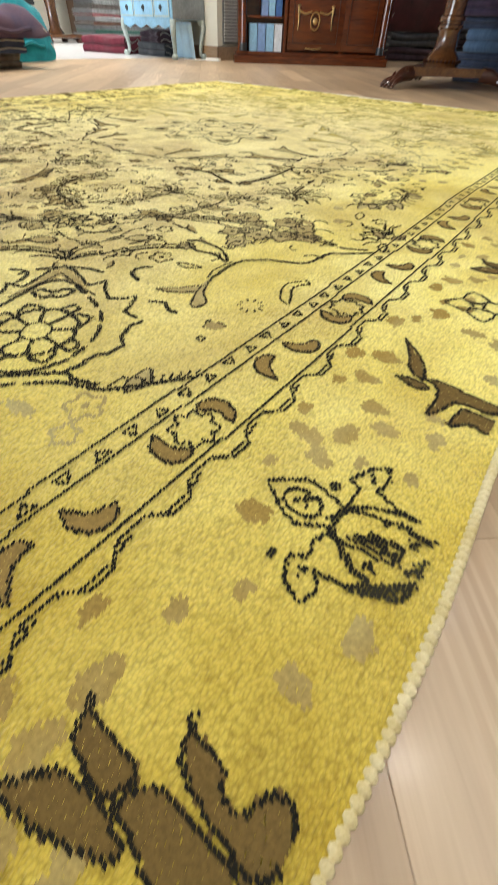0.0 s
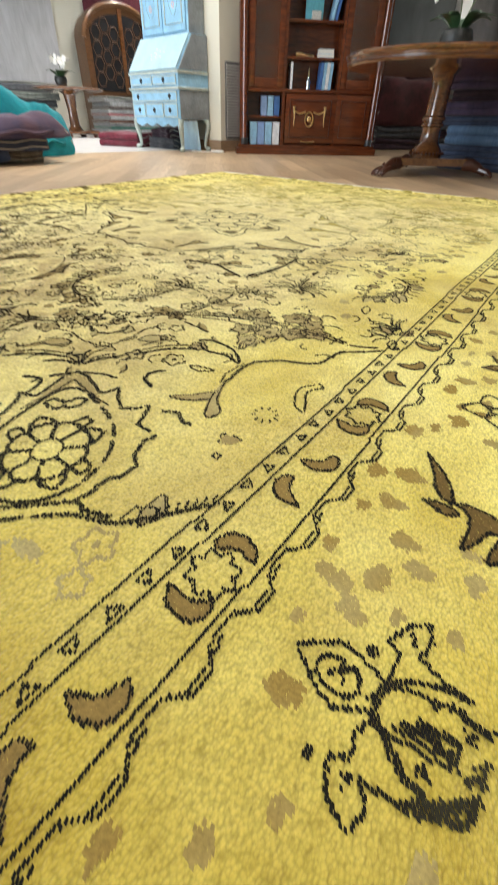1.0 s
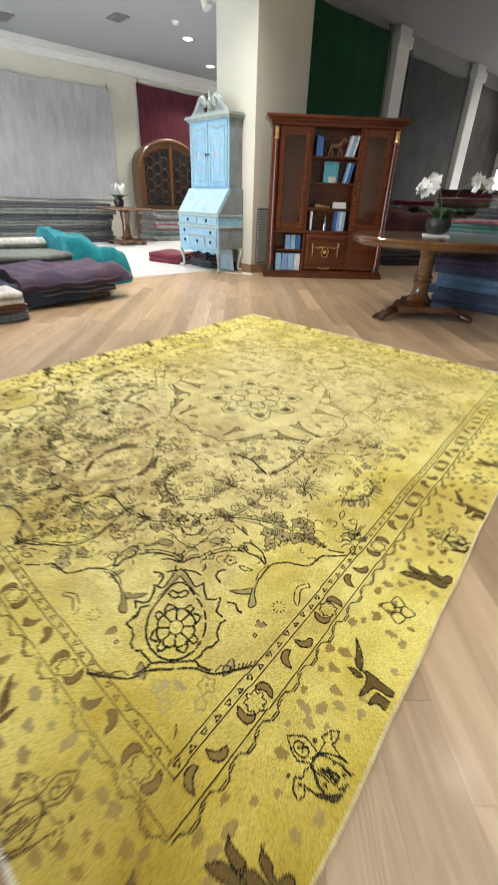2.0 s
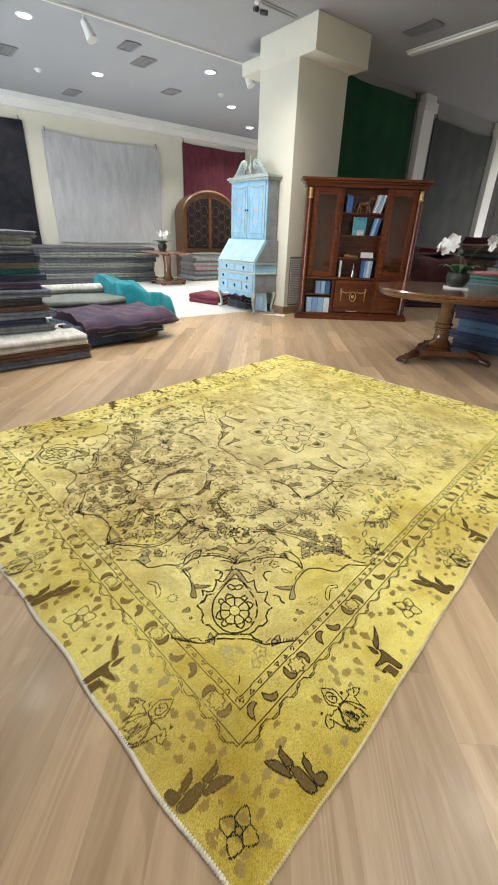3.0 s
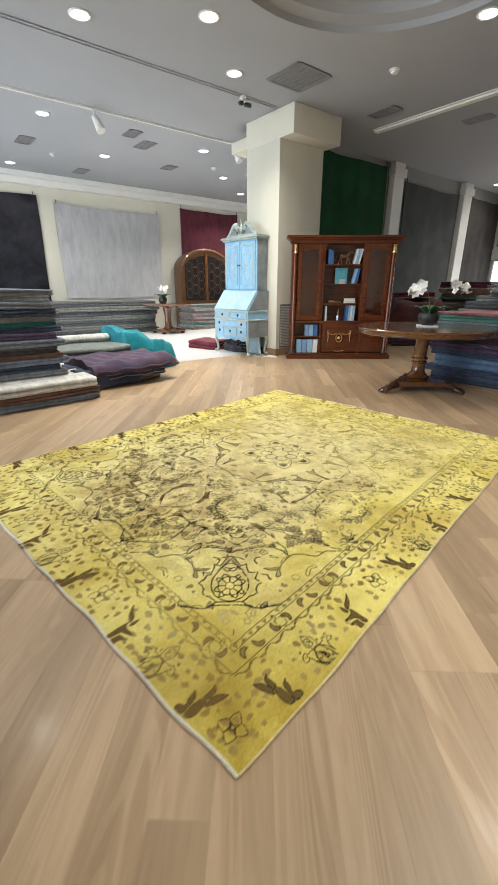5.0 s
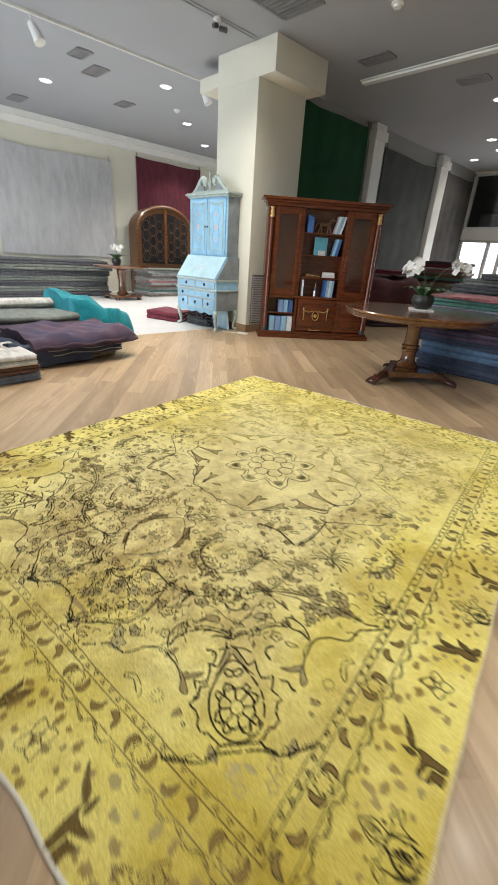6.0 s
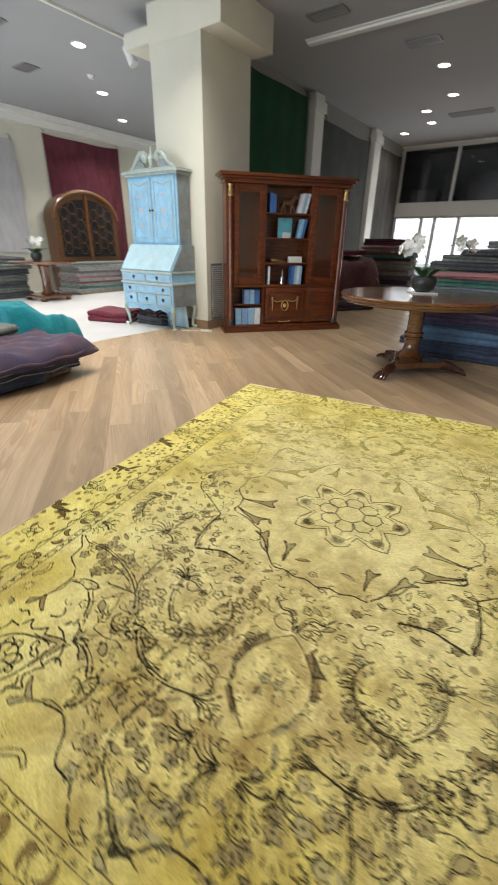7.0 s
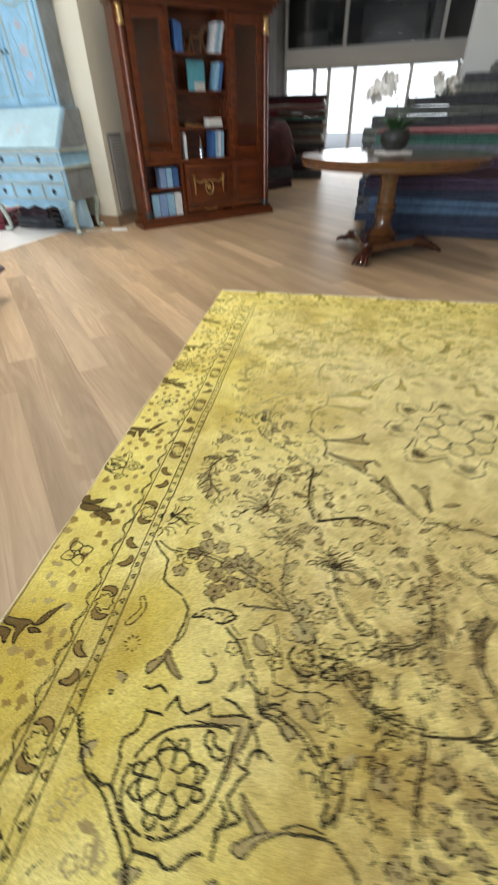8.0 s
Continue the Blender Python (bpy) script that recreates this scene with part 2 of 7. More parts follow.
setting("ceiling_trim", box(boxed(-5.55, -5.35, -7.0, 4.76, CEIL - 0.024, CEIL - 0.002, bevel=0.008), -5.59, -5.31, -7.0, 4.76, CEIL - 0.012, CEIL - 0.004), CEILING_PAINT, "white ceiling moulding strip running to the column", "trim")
setting("ceiling_trim", box(boxed(-5.0, 6.0, 6.89, 7.01, CEIL - 0.045, CEIL - 0.002, bevel=0.012), -5.0, 6.0, 6.84, 7.06, CEIL - 0.018, CEIL - 0.004), TRIM_WHITE, "white ceiling moulding strip across the showroom", "trim")
setting("cornice", box(boxed(-12.4, -12.25, -7.0, 11.8, CEIL - 0.26, CEIL - 0.002), -12.4, -12.12, -7.0, 11.8, CEIL - 0.12, CEIL - 0.004), TRIM_WHITE, "white plaster cornice above the cream wall", "cornice")

column = thing("column", pose(-5.755, 5.365, 0), "square cream plastered column with a stepped capital", "column", kind="structure")
part("shaft", boxed(-0.45, 0.45, -0.52, 0.53, 0, CEIL, bevel=0.006), PLASTER, column)
part("capital", box(boxed(-0.46, 0.77, -0.524, 0.6, 3.56, CEIL - 0.003, bevel=0.006), -0.95, -0.462, -0.50, 0.2, 3.60, 3.78, bevel=0.006), PLASTER, column)
part("base_board", box(boxed(-0.46, 0.462, -0.534, -0.522, 0.0, 0.13), 0.452, 0.464, -0.534, 0.53, 0, 0.13), wood("skirting_wood", (0.2, 0.12, 0.06), (0.34, 0.22, 0.13)), column, "wooden skirting")
GREY_PAINT = plain("grey_enamel", (0.46, 0.45, 0.43), 0.5)
vent = part("vent", boxed(0.452, 0.468, -0.44, -0.18, 0.15, 0.95), plain("vent_shadow", (0.13, 0.13, 0.125), 0.6), column, "grey louvred grille")
for i in range(26):
    part("slat", boxed(0.468, 0.478, -0.425, -0.195, 0.175 + i * 0.029, 0.194 + i * 0.029), GREY_PAINT, vent)

for n, (y0, y1) in enumerate(((8.95, 9.35), (12.3, 12.75))):
    setting("pilaster", box(box(boxed(-6.05, -5.9, y0, y1, 0, CEIL - 0.003, bevel=0.01), -6.05, -5.86, y0 - 0.04, y1 + 0.04, CEIL - 0.3, CEIL - 0.12, bevel=0.02), -6.05, -5.86, y0 - 0.03, y1 + 0.03, 0, 0.18), TRIM_WHITE, "white pilaster between hanging rugs", "pilaster")

# ---------------------------------------------------------------- ceiling fixtures
def downlight():
    t = thing("downlight", pose(0, 0, 0), "white recessed ceiling downlight, switched on", "ceiling light", "recessed ceiling lights")
    part("rim", lathe(bmesh.new(), [(0.115, 0.0), (0.118, -0.006), (0.102, -0.016), (0.090, -0.01), (0.090, 0.0)], n=28), TRIM_WHITE, t)
    part("diffuser", lathe(bmesh.new(), [(0.089, -0.002), (0.07, -0.010), (0.03, -0.014)], n=24), LAMP_GLOW, t, "glowing white diffuser")
    return t

LAMPS = [(-4.82, 1.52), (-4.0, 2.62), (-4.85, 3.58), (-7.93, 1.88), (-9.66, 3.55), (-8.01, 5.08), (-9.65, 6.73), (-11.0, 8.32), (-11.5, 2.0), (-2.13, 4.92),
         # next five are unseen, added to brighten the near floor and rug
         (0.3, 2.9), (0.7, 1.5), (1.6, -0.6), (1.8, 1.6), (-3.6, -0.4),
         (-5.49, 13.25), (-4.46, 11.45), (-3.72, 10.58), (-2.48, 10.56), (-2.30, 11.66), (-4.6, 12.5), (-2.82, 11.75), (-3.52, 8.93), (-2.97, 12.72)]
first = None
for n, (x, y) in enumerate(LAMPS):
    m = pose(x, y, CEIL - 0.001)
    if first is None:
        first = downlight()
        first.matrix_world = m
    else:
        copy_thing(first, m)
    area_lamp("downlight_lamp", pose(x, y, CEIL - 0.03), 0.16, 0.16, DOWN * 0.2 if n > 14 else DOWN * 0.58 if n > 9 else DOWN * 0.4 if n in (8, 9) else DOWN * 1.5 if n > 2 else DOWN, (1.0, 0.95, 0.88), "DISK", radians(125))


VENT_GREY = plain("vent_grey", (0.19, 0.19, 0.195), 0.5)
def ceiling_vent(x, y, sx, sy, solid=False):
    t = thing("ceiling_vent", pose(x, y, CEIL - 0.001), "grey metal air diffuser set into the ceiling", "ceiling vent", "ceiling vents")
    part("backing", boxed(-sx / 2 + 0.02, sx / 2 - 0.02, -sy / 2 + 0.02, sy / 2 - 0.02, -0.006, 0), VENT_GREY, t)
    bm = bmesh.new()
    for a in (-1, 1):
        box(bm, -sx / 2, sx / 2, a * sy / 2 - 0.02, a * sy / 2 + 0.02, -0.014, 0)
        box(bm, a * sx / 2 - 0.02, a * sx / 2 + 0.02, -sy / 2 + 0.02, sy / 2 - 0.02, -0.014, 0)
    part("frame", bm, VENT_GREY, t)
    k = 9 if solid else 4
    for i in range(k):
        y0 = -sy / 2 + sy * (i + 0.5) / k
        part("slat", boxed(-sx / 2 + 0.02, sx / 2 - 0.02, y0 - 0.008, y0 + 0.012, -0.012, -0.006), VENT_GREY, t)
ceiling_vent(-4.4, 4.36, 0.62, 0.62, True)
for x, y, sx, sy in ((-8.42, 3.93, 0.5, 0.25), (-4.38, 6.31, 0.5, 0.25), (-3.65, 12.1, 0.9, 0.35), (-3.56, 7.85, 0.45, 0.25), (-9.58, 1.93, 0.5, 0.25), (-9.64, 5.13, 0.4, 0.25), (-11.29, 3.55, 0.5, 0.25), (-7.93, 3.45, 0.4, 0.22)):
    ceiling_vent(x, y, sx, sy)


def smoke_detector(x, y):
    t = thing("smoke_detector", pose(x, y, CEIL - 0.001), "small round white smoke detector on the ceiling", "smoke detector", "smoke detectors")
    part("base", lathe(bmesh.new(), [(0.07, 0), (0.07, -0.015), (0.05, -0.02)], n=20), TRIM_WHITE, t)
    part("cap", lathe(bmesh.new(), [(0.05, -0.02), (0.045, -0.045), (0.02, -0.05)], n=20), TRIM_WHITE, t)
for x, y in ((-3.45, 5.2), (-9.0, 6.0), (-10.2, 2.6)):
    smoke_detector(x, y)

# track with spot lights in the annex ceiling
track = thing("track_light", pose(-7.2, 2.4, CEIL), "white ceiling track carrying three spot lights", "track light")
part("rail", boxed(-0.02, 0.02, -4.0, 4.2, -0.03, -0.001), TRIM_WHITE, track)
for y in (0.07, -2.6, 2.9):
    hd = part("spot_head", tube(bmesh.new(), [(0, y, -0.12), (0.05, y + 0.02, -0.2), (0.11, y + 0.05, -0.33)], [0.05, 0.06, 0.075], 14), TRIM_WHITE, track, "white cylindrical spot head")
    part("stem", tube(bmesh.new(), [(0, y, -0.03), (0, y, -0.14)], 0.014), TRIM_WHITE, hd)

sensor = thing("security_camera", pose(-5.35, 4.1, CEIL), "small black twin-headed security camera on the ceiling", "security camera")
part("mount", lathe(bmesh.new(), [(0.05, 0), (0.05, -0.03), (0.02, -0.04), (0.018, -0.09)], n=16), TRIM_WHITE, sensor)
for s in (-1, 1):
    part("camera_head", tube(bmesh.new(), [(0.0, s * 0.05, -0.1), (0.09, s * 0.08, -0.13)], 0.03, 12), DARK_METAL, sensor)


# ---------------------------------------------------------------- hanging rugs
def hanging_rug(m, w, h, material, label, sag=0.04):
    """Hangs flat from its top edge; local x along the wall, y out from it."""
    ph = random.random() * 9
    def f(u, v):
        wave = 0.007 * (1 - 0.5 * v) * math.sin(u * 11 + ph) + 0.003 * math.sin(u * 27 + 2 * ph)
        return Vector((w * (u - 0.5) * (1 - 0.01 * math.sin(v * 5 + ph)), -0.05 - wave, -h * (1 - v) - sag * math.sin(math.pi * u) * v + 0.012 * math.sin(u * 9 + ph)))
    t = thing("hanging_rug", m, label, "rug", "rugs hung on the walls")
    part("rug_body", sheet(bmesh.new(), 48, 36, f, 0.012), material, t, smooth=80)
    for s in (-1, 1):
        part("hook", tube(bmesh.new(), [(s * w * 0.48, -0.01, 0.08), (s * w * 0.48, -0.05, 0.05), (s * w * 0.48, -0.055, -0.03)], 0.009), DARK_METAL, t, "black metal hook")
    return t

WEST = -90
hanging_rug(pose(-12.4, 4.60, 3.37, 0, 0, -WEST), 3.06, 2.43, cloth("silver_rug", (0.56, 0.56, 0.575), (0.41, 0.41, 0.42), 2.0, streak=(4, 1, 1)), "large faded silver-grey rug hung flat on a cream wall")
hanging_rug(pose(-12.4, 1.10, 3.50, 0, 0, -WEST), 3.1, 2.75, cloth("charcoal_rug", (0.030, 0.030, 0.037), (0.009, 0.009, 0.013), 2.2), "large charcoal black mottled rug hung on a cream wall")
hanging_rug(pose(-12.4, 8.05, 3.62, 0, 0, -WEST), 2.3, 3.0, cloth("burgundy_rug", (0.16, 0.035, 0.05), (0.075, 0.02, 0.03), 3.0, streak=(3, 1, 1)), "burgundy red rug hung behind an arched cabinet")
hanging_rug(pose(-6.05, 7.65, 3.86, 0, 0, 90), 2.3, 3.3, cloth("green_rug", (0.003, 0.078, 0.022), (0.002, 0.040, 0.011), 2.2), "deep green overdyed rug hung on the gallery wall")
hanging_rug(pose(-6.05, 10.9, 3.66, 0, 0, 90), 2.65, 2.7, cloth("slate_rug", (0.078, 0.086, 0.084), (0.045, 0.05, 0.049), 1.8), "large slate grey rug hung between white pilasters")
hanging_rug(pose(-6.05, 13.9, 3.7, 0, 0, 90), 1.9, 2.8, cloth("umber_rug", (0.055, 0.048, 0.042), (0.016, 0.014, 0.013), 2.2), "dark umber brown faded rug hung near the shop front")


# ---------------------------------------------------------------- folded rugs
def fold_section(d, h, layers, seed):
    """Outline of a rug folded into layers: round at the front (-y), ends showing at the back."""
    r = random.Random(seed)
    pts, lh = [], h / layers
    for k in range(layers):
        z0 = k * lh
        for i in range(7):
            a = -math.pi / 2 + math.pi * i / 6
            pts.append((-d / 2 - (lh / 2) * math.cos(a) * 0.9 + r.uniform(0, 0.012), z0 + lh / 2 + lh * 0.48 * math.sin(a)))
    back = [(d / 2, h), (d / 2, 0)]
    return pts + back


def folded_rug(name, m, w, d, h, material, label, category="rug", group="", layers=2, seed=0, fringe=True, droop=0.0):
    """A rug folded into a flat bundle: w along local x, folds towards -y, lying from z = 0 to h."""
    r = random.Random(seed)
    sec = fold_section(d, h, layers, seed)
    n = 14
    ph, amp = r.random() * 9, r.uniform(0.003, 0.008)
    def ring(bm, u, k):
        x = w * (u - 0.5)
        off = 0.018 * math.sin(u * 6 + ph) + 0.01 * math.sin(u * 15 + 3 * ph)
        lift = amp * math.sin(u * 9 + 2 * ph) - droop * abs(2 * u - 1) ** 3
        out = []
        for y, z in sec:
            zz = z * (1 + 0.06 * math.sin(u * 7 + ph + y * 3)) + (lift if z > h * 0.3 else 0)
            out.append(bm.verts.new((x * k, y * (1 - 0.02 * (1 - k)) + off, zz)))
        return out
    bm = bmesh.new()
    us = [0, 0.012] + [i / n for i in range(1, n)] + [0.988, 1]
    rings = [ring(bm, u, 0.985 if u in (0, 1) else 1.0) for u in us]
    for a, b in zip(rings, rings[1:]):
        for i in range(len(sec)):
            j = (i + 1) % len(sec)
            bm.faces.new((a[i], a[j], b[j], b[i]))
    bm.faces.new(rings[0][::-1])
    bm.faces.new(rings[-1])
    t = thing(name, m, label, category, group)
    part("folded_body", bm, material, t, smooth=60)
    if fringe:
        for s in (-1, 1):
            fb = bmesh.new()
            for k in range(layers):
                zc = (k + 0.5) * h / layers
                tube(fb, [(s * w * 0.497, -d / 2 + 0.0 + i * d / 8, zc + 0.25 * h / layers * math.sin(i * 2 + ph)) for i in range(9)], 0.006, 5)
            part("fringe", fb, FRINGE, t, "pale cotton edge binding")
    return t

FRINGE = cloth("fringe_cotton", (0.42, 0.40, 0.36), (0.30, 0.28, 0.25), 40, 500)
TONES = {
    "slate blue": (0.22, 0.25, 0.31), "charcoal": (0.105, 0.108, 0.12), "ash grey": (0.36, 0.37, 0.38), "navy": (0.07, 0.09, 0.15), "teal": (0.03, 0.20, 0.20),
    "plum": (0.07, 0.04, 0.055), "taupe": (0.28, 0.24, 0.22), "rust brown": (0.20, 0.11, 0.08), "ivory": (0.70, 0.69, 0.65), "steel blue": (0.13, 0.22, 0.36),
    "violet": (0.11, 0.08, 0.15), "sea green": (0.10, 0.24, 0.20), "grey green": (0.20, 0.22, 0.20), "crimson": (0.18, 0.03, 0.048), "rose": (0.42, 0.17, 0.18), "sand": (0.45, 0.38, 0.28)}
CLOTH = {k: cloth(k.replace(" ", "_") + "_pile", v, tone(v, 0.55), 6.0, streak=(3, 1, 1)) for k, v in TONES.items()}


def stack(x, y, turn, w, d, rows, group, where, z=0.0, seed=1, layers=2):
    r = random.Random(seed)
    for i, (c, h) in enumerate(rows):
        dx, dy, k = r.uniform(-0.03, 0.03), r.uniform(-0.03, 0.03), r.uniform(0.95, 1.03)
        m = pose(x, y, z, 0, 0, turn) @ pose(dx, dy, 0, 0, 0, r.uniform(-1.2, 1.2))
        folded_rug("folded_rug", m, w * k, d, h, CLOTH[c], f"folded {c} rug in {where}", "rug", group, layers, seed * 50 + i)
        z += h * 1.015
    return z

# tall stack of grey and blue rugs, on low rugs that reach further out
G = "tall stack of folded rugs"
W = "a tall stack"
z = stack(-4.58, -0.36, 94, 2.8, 1.0, [("slate blue", 0.085), ("rust brown", 0.075)], G, W, 0, 3)
z1 = stack(-4.58, -0.36, 94, 2.74, 0.98, [("ivory", 0.11)], G, W, z, 4)
stack(-4.82, -0.55, 92, 2.55, 0.9, [("ash grey", 0.07), ("navy", 0.075), ("slate blue", 0.08), ("rust brown", 0.05), ("charcoal", 0.07), ("slate blue", 0.08), ("violet", 0.075), ("navy", 0.06), ("teal", 0.05),
                                      ("ash grey", 0.055), ("navy", 0.08), ("slate blue", 0.07), ("ash grey", 0.065), ("slate blue", 0.065)], G, W, z1, 5)

# stacks along the cream wall
G = "stacks by the cream wall"
stack(-11.75, 3.7, 90, 3.3, 1.0, [("charcoal", 0.12), ("grey green", 0.13), ("charcoal", 0.11), ("grey green", 0.13), ("charcoal", 0.12), ("grey green", 0.13), ("charcoal", 0.12)], G, "a stack below a wall rug", 0, 7)
stack(-11.2, 7.4, 90, 2.3, 0.8, [("sand", 0.06), ("ash grey", 0.07), ("sea green", 0.05), ("ash grey", 0.07), ("rust brown", 0.05), ("ash grey", 0.07), ("rose", 0.045), ("ash grey", 0.07), ("taupe", 0.06), ("ash grey", 0.07), ("ash grey", 0.06), ("grey green", 0.05)], G, "a stack before an arched cabinet", 0, 8)

# blue and violet stack behind the pedestal table
G = "stack behind the pedestal table"
W = "a broad stack behind a table"
stack(-0.85, 5.75, 0, 3.1, 1.0, [("navy", 0.11), ("navy", 0.09), ("steel blue", 0.15), ("navy", 0.08), ("violet", 0.10), ("plum", 0.09), ("violet", 0.10), ("slate blue", 0.08), ("sea green", 0.09), ("rose", 0.035)], G, W, 0, 9)
zs = stack(-1.15, 6.6, 0, 2.9, 0.5, [("charcoal", 0.22), ("navy", 0.2), ("grey green", 0.18), ("charcoal", 0.16), ("grey green", 0.17), ("charcoal", 0.10)], "stack of grey green rugs", "a stack by a white pier", 0, 10)
for step, (c, w) in enumerate((("grey green", 2.75), ("charcoal", 2.5), ("grey green", 2.2), ("charcoal", 1.9), ("grey green", 1.6))):
    zs = stack(0.30 - w / 2, 6.6, 0, w, 0.5, [(c, 0.085)], "stack of grey green rugs", "a stack by a white pier", zs, 40 + step)
G = "stack by the gallery wall"
stack(-4.5, 10.6, 10, 1.15, 1.0, [("charcoal", 0.14), ("plum", 0.13), ("charcoal", 0.14), ("plum", 0.10), ("charcoal", 0.10), ("taupe", 0.07), ("rust brown", 0.06), ("grey green", 0.06), ("taupe", 0.06), ("sand", 0.05), ("plum", 0.06), ("sea green", 0.05), ("rust brown", 0.07), ("taupe", 0.05), ("rose", 0.05), ("ivory", 0.03), ("crimson", 0.07), ("plum", 0.07)], G, "a high stack", 0, 11)


# ---------------------------------------------------------------- loose pile: purple bundle and teal throw
def draped(name, m, f, material, label, thick=0.02, nu=40, nv=30, cat="rug", group=""):
    return single(name, sheet(bmesh.new(), nu, nv, f, thick), material, m, label, cat, group, smooth=80)

def roll(name, m, length, r, material, label, turns=3.2, group="", lumpy=0.12, flat=0.8):
    """A loosely rolled rug lying along local x, its spiral showing at the ends."""
    bm = bmesh.new()
    k, n, ph = 64, 18, random.random() * 9
    th = r / (turns + 0.6)
    def f(u, v):
        a = math.tau * turns * v
        rr = (0.25 + 0.75 * v) * r
        rr *= 1 + lumpy * (0.4 * math.sin(u * 7 + ph) + 0.3 * math.sin(a + u * 5 + ph))
        return Vector((length * (u - 0.5) * (1 + 0.02 * math.sin(a * 2 + ph)), rr * math.cos(a + math.pi), flat * rr * math.sin(a + math.pi) + flat * r))
    sheet(bm, n, k, f, th * 0.5)
    return single(name, bm, material, m, label, "rug", group, smooth=80)

G = "loose pile of rugs"
PURPLE = cloth("purple_pile", (0.115, 0.065, 0.085), (0.045, 0.05, 0.10), 3.0)
TEAL = cloth("teal_pile", (0.015, 0.27, 0.32), (0.008, 0.14, 0.18), 7.0)
folded_rug("folded_rug", pose(-5.3, 1.55, 0, 0, 0, 92), 1.15, 1.0, 0.10, CLOTH["sand"], "folded sand coloured rug under a purple one", "rug", G, 2, 21)
folded_rug("folded_rug", pose(-5.75, 1.35, 0.29, 0, 0, 90), 1.2, 0.8, 0.14, CLOTH["grey green"], "folded grey green rug on a loose pile", "rug", G, 2, 23)
roll("rolled_rug", pose(-6.1, 1.3, 0.43, 0, 0, 90), 1.15, 0.075, CLOTH["ivory"], "thin white rug rolled up on a loose pile", 3, G, 0.03)
def heap(name, m, w, d, top, material, label, group="", edges=(0.45,), seed=0):
    """A thick rug folded over on itself: round fold at +y, top(v, u) its height along the depth."""
    r = random.Random(seed)
    ph = r.random() * 9
    bm = bmesh.new()
    n, nu = 34, 30
    def ring(u):
        out = []
        sag = min(1.0, (math.sin(math.pi * (0.012 + 0.976 * u)) * 3.0) ** 0.32)
        for i in range(n):
            q = i / (n - 1)
            if q < 0.45:
                y, z = -d / 2 + d * 0.9 * q / 0.45, None
                z = top(q / 0.45, u)
            elif q < 0.62:
                a = math.pi * (q - 0.45) / 0.17
                hh = top(1.0, u)
                y, z = d * 0.4 + d * 0.1 * math.sin(a) + 0.02 * math.sin(u * 13 + ph), hh * 0.5 + hh * 0.5 * math.cos(a)
            else:
                y, z = d * 0.4 - d * 0.9 * (q - 0.62) / 0.38, 0.004
            z = z * sag if z > 0.01 else z
            crease = 0.018 * math.sin(u * 11 + y * 9 + ph) + 0.012 * math.sin(u * 23 - y * 17 + ph) + 0.008 * math.sin(y * 40 + u * 5)
            out.append(bm.verts.new((w * (u - 0.5) + 0.03 * math.sin(y * 6 + ph), y, max(0.003, z + (crease if z > 0.03 else 0)))))
        return out
    rings = [ring(i / nu) for i in range(nu + 1)]
    for a, b in zip(rings, rings[1:]):
        for i in range(n):
            bm.faces.new((a[i], a[(i + 1) % n], b[(i + 1) % n], b[i]))
    bm.faces.new(rings[0][::-1])
    bm.faces.new(rings[-1])
    t = thing(name, m, label, "rug", group)
    part("folded_body", bm, material, t, smooth=70)
    for lv in edges:
        part("layer_edge", tube(bmesh.new(), [(w * 0.5 + 0.004 - 0.03 * lv ** 4 + 0.03 * math.sin((-d / 2 + d * 0.88 * k / 16) * 6 + ph), -d / 2 + d * 0.88 * k / 16, max(0.01, 0.66 * lv * top(k / 16, 1.0) + 0.012 * math.sin(k * 1.3 + seed))) for k in range(17)], 0.013, 6), material, t)
    part("fringe", tube(bmesh.new(), [(w * (i / 20 - 0.5), d * 0.47 + 0.012 * math.sin(i), max(0.01, top(1.0, i / 20) * 0.5 * min(1.0, (math.sin(math.pi * (0.012 + 0.976 * i / 20)) * 3.0) ** 0.32))) for i in range(21)], 0.005, 5), FRINGE, t, "pale edge seam")
    return t


heap("draped_rug", pose(-5.93, 2.32, 0, 0, 0, 6), 1.0, 0.84, lambda v, u: 0.60 - 0.20 * v ** 2 + 0.04 * math.sin(u * 4 + v * 2) + 0.02 * math.sin(v * 9 + u * 6), TEAL, "bright teal rug folded loosely over a heap", G, seed=4)
folded_rug("folded_rug", pose(-5.1, 1.5, 0.10, 0, 0, 183), 1.0, 1.2, 0.10, CLOTH["navy"], "dark blue rug folded beneath a plum one", "rug", G, 2, 24)
heap("draped_rug", pose(-5.02, 1.66, 0.19, 0, 0, 6), 0.98, 1.28, lambda v, u: 0.15 + 0.015 * v + 0.014 * math.sin(u * 5 + v * 3), PURPLE, "plum and blue vintage rug folded thickly beside a teal one", G, seed=6)
heap("draped_rug", pose(-4.78, 1.28, 0.02, 0, 0, 10), 0.42, 0.95, lambda v, u: 0.26 - 0.14 * v + 0.03 * math.sin(u * 9), CLOTH["navy"], "dark blue rug corner slumping from a heap", G, seed=9)
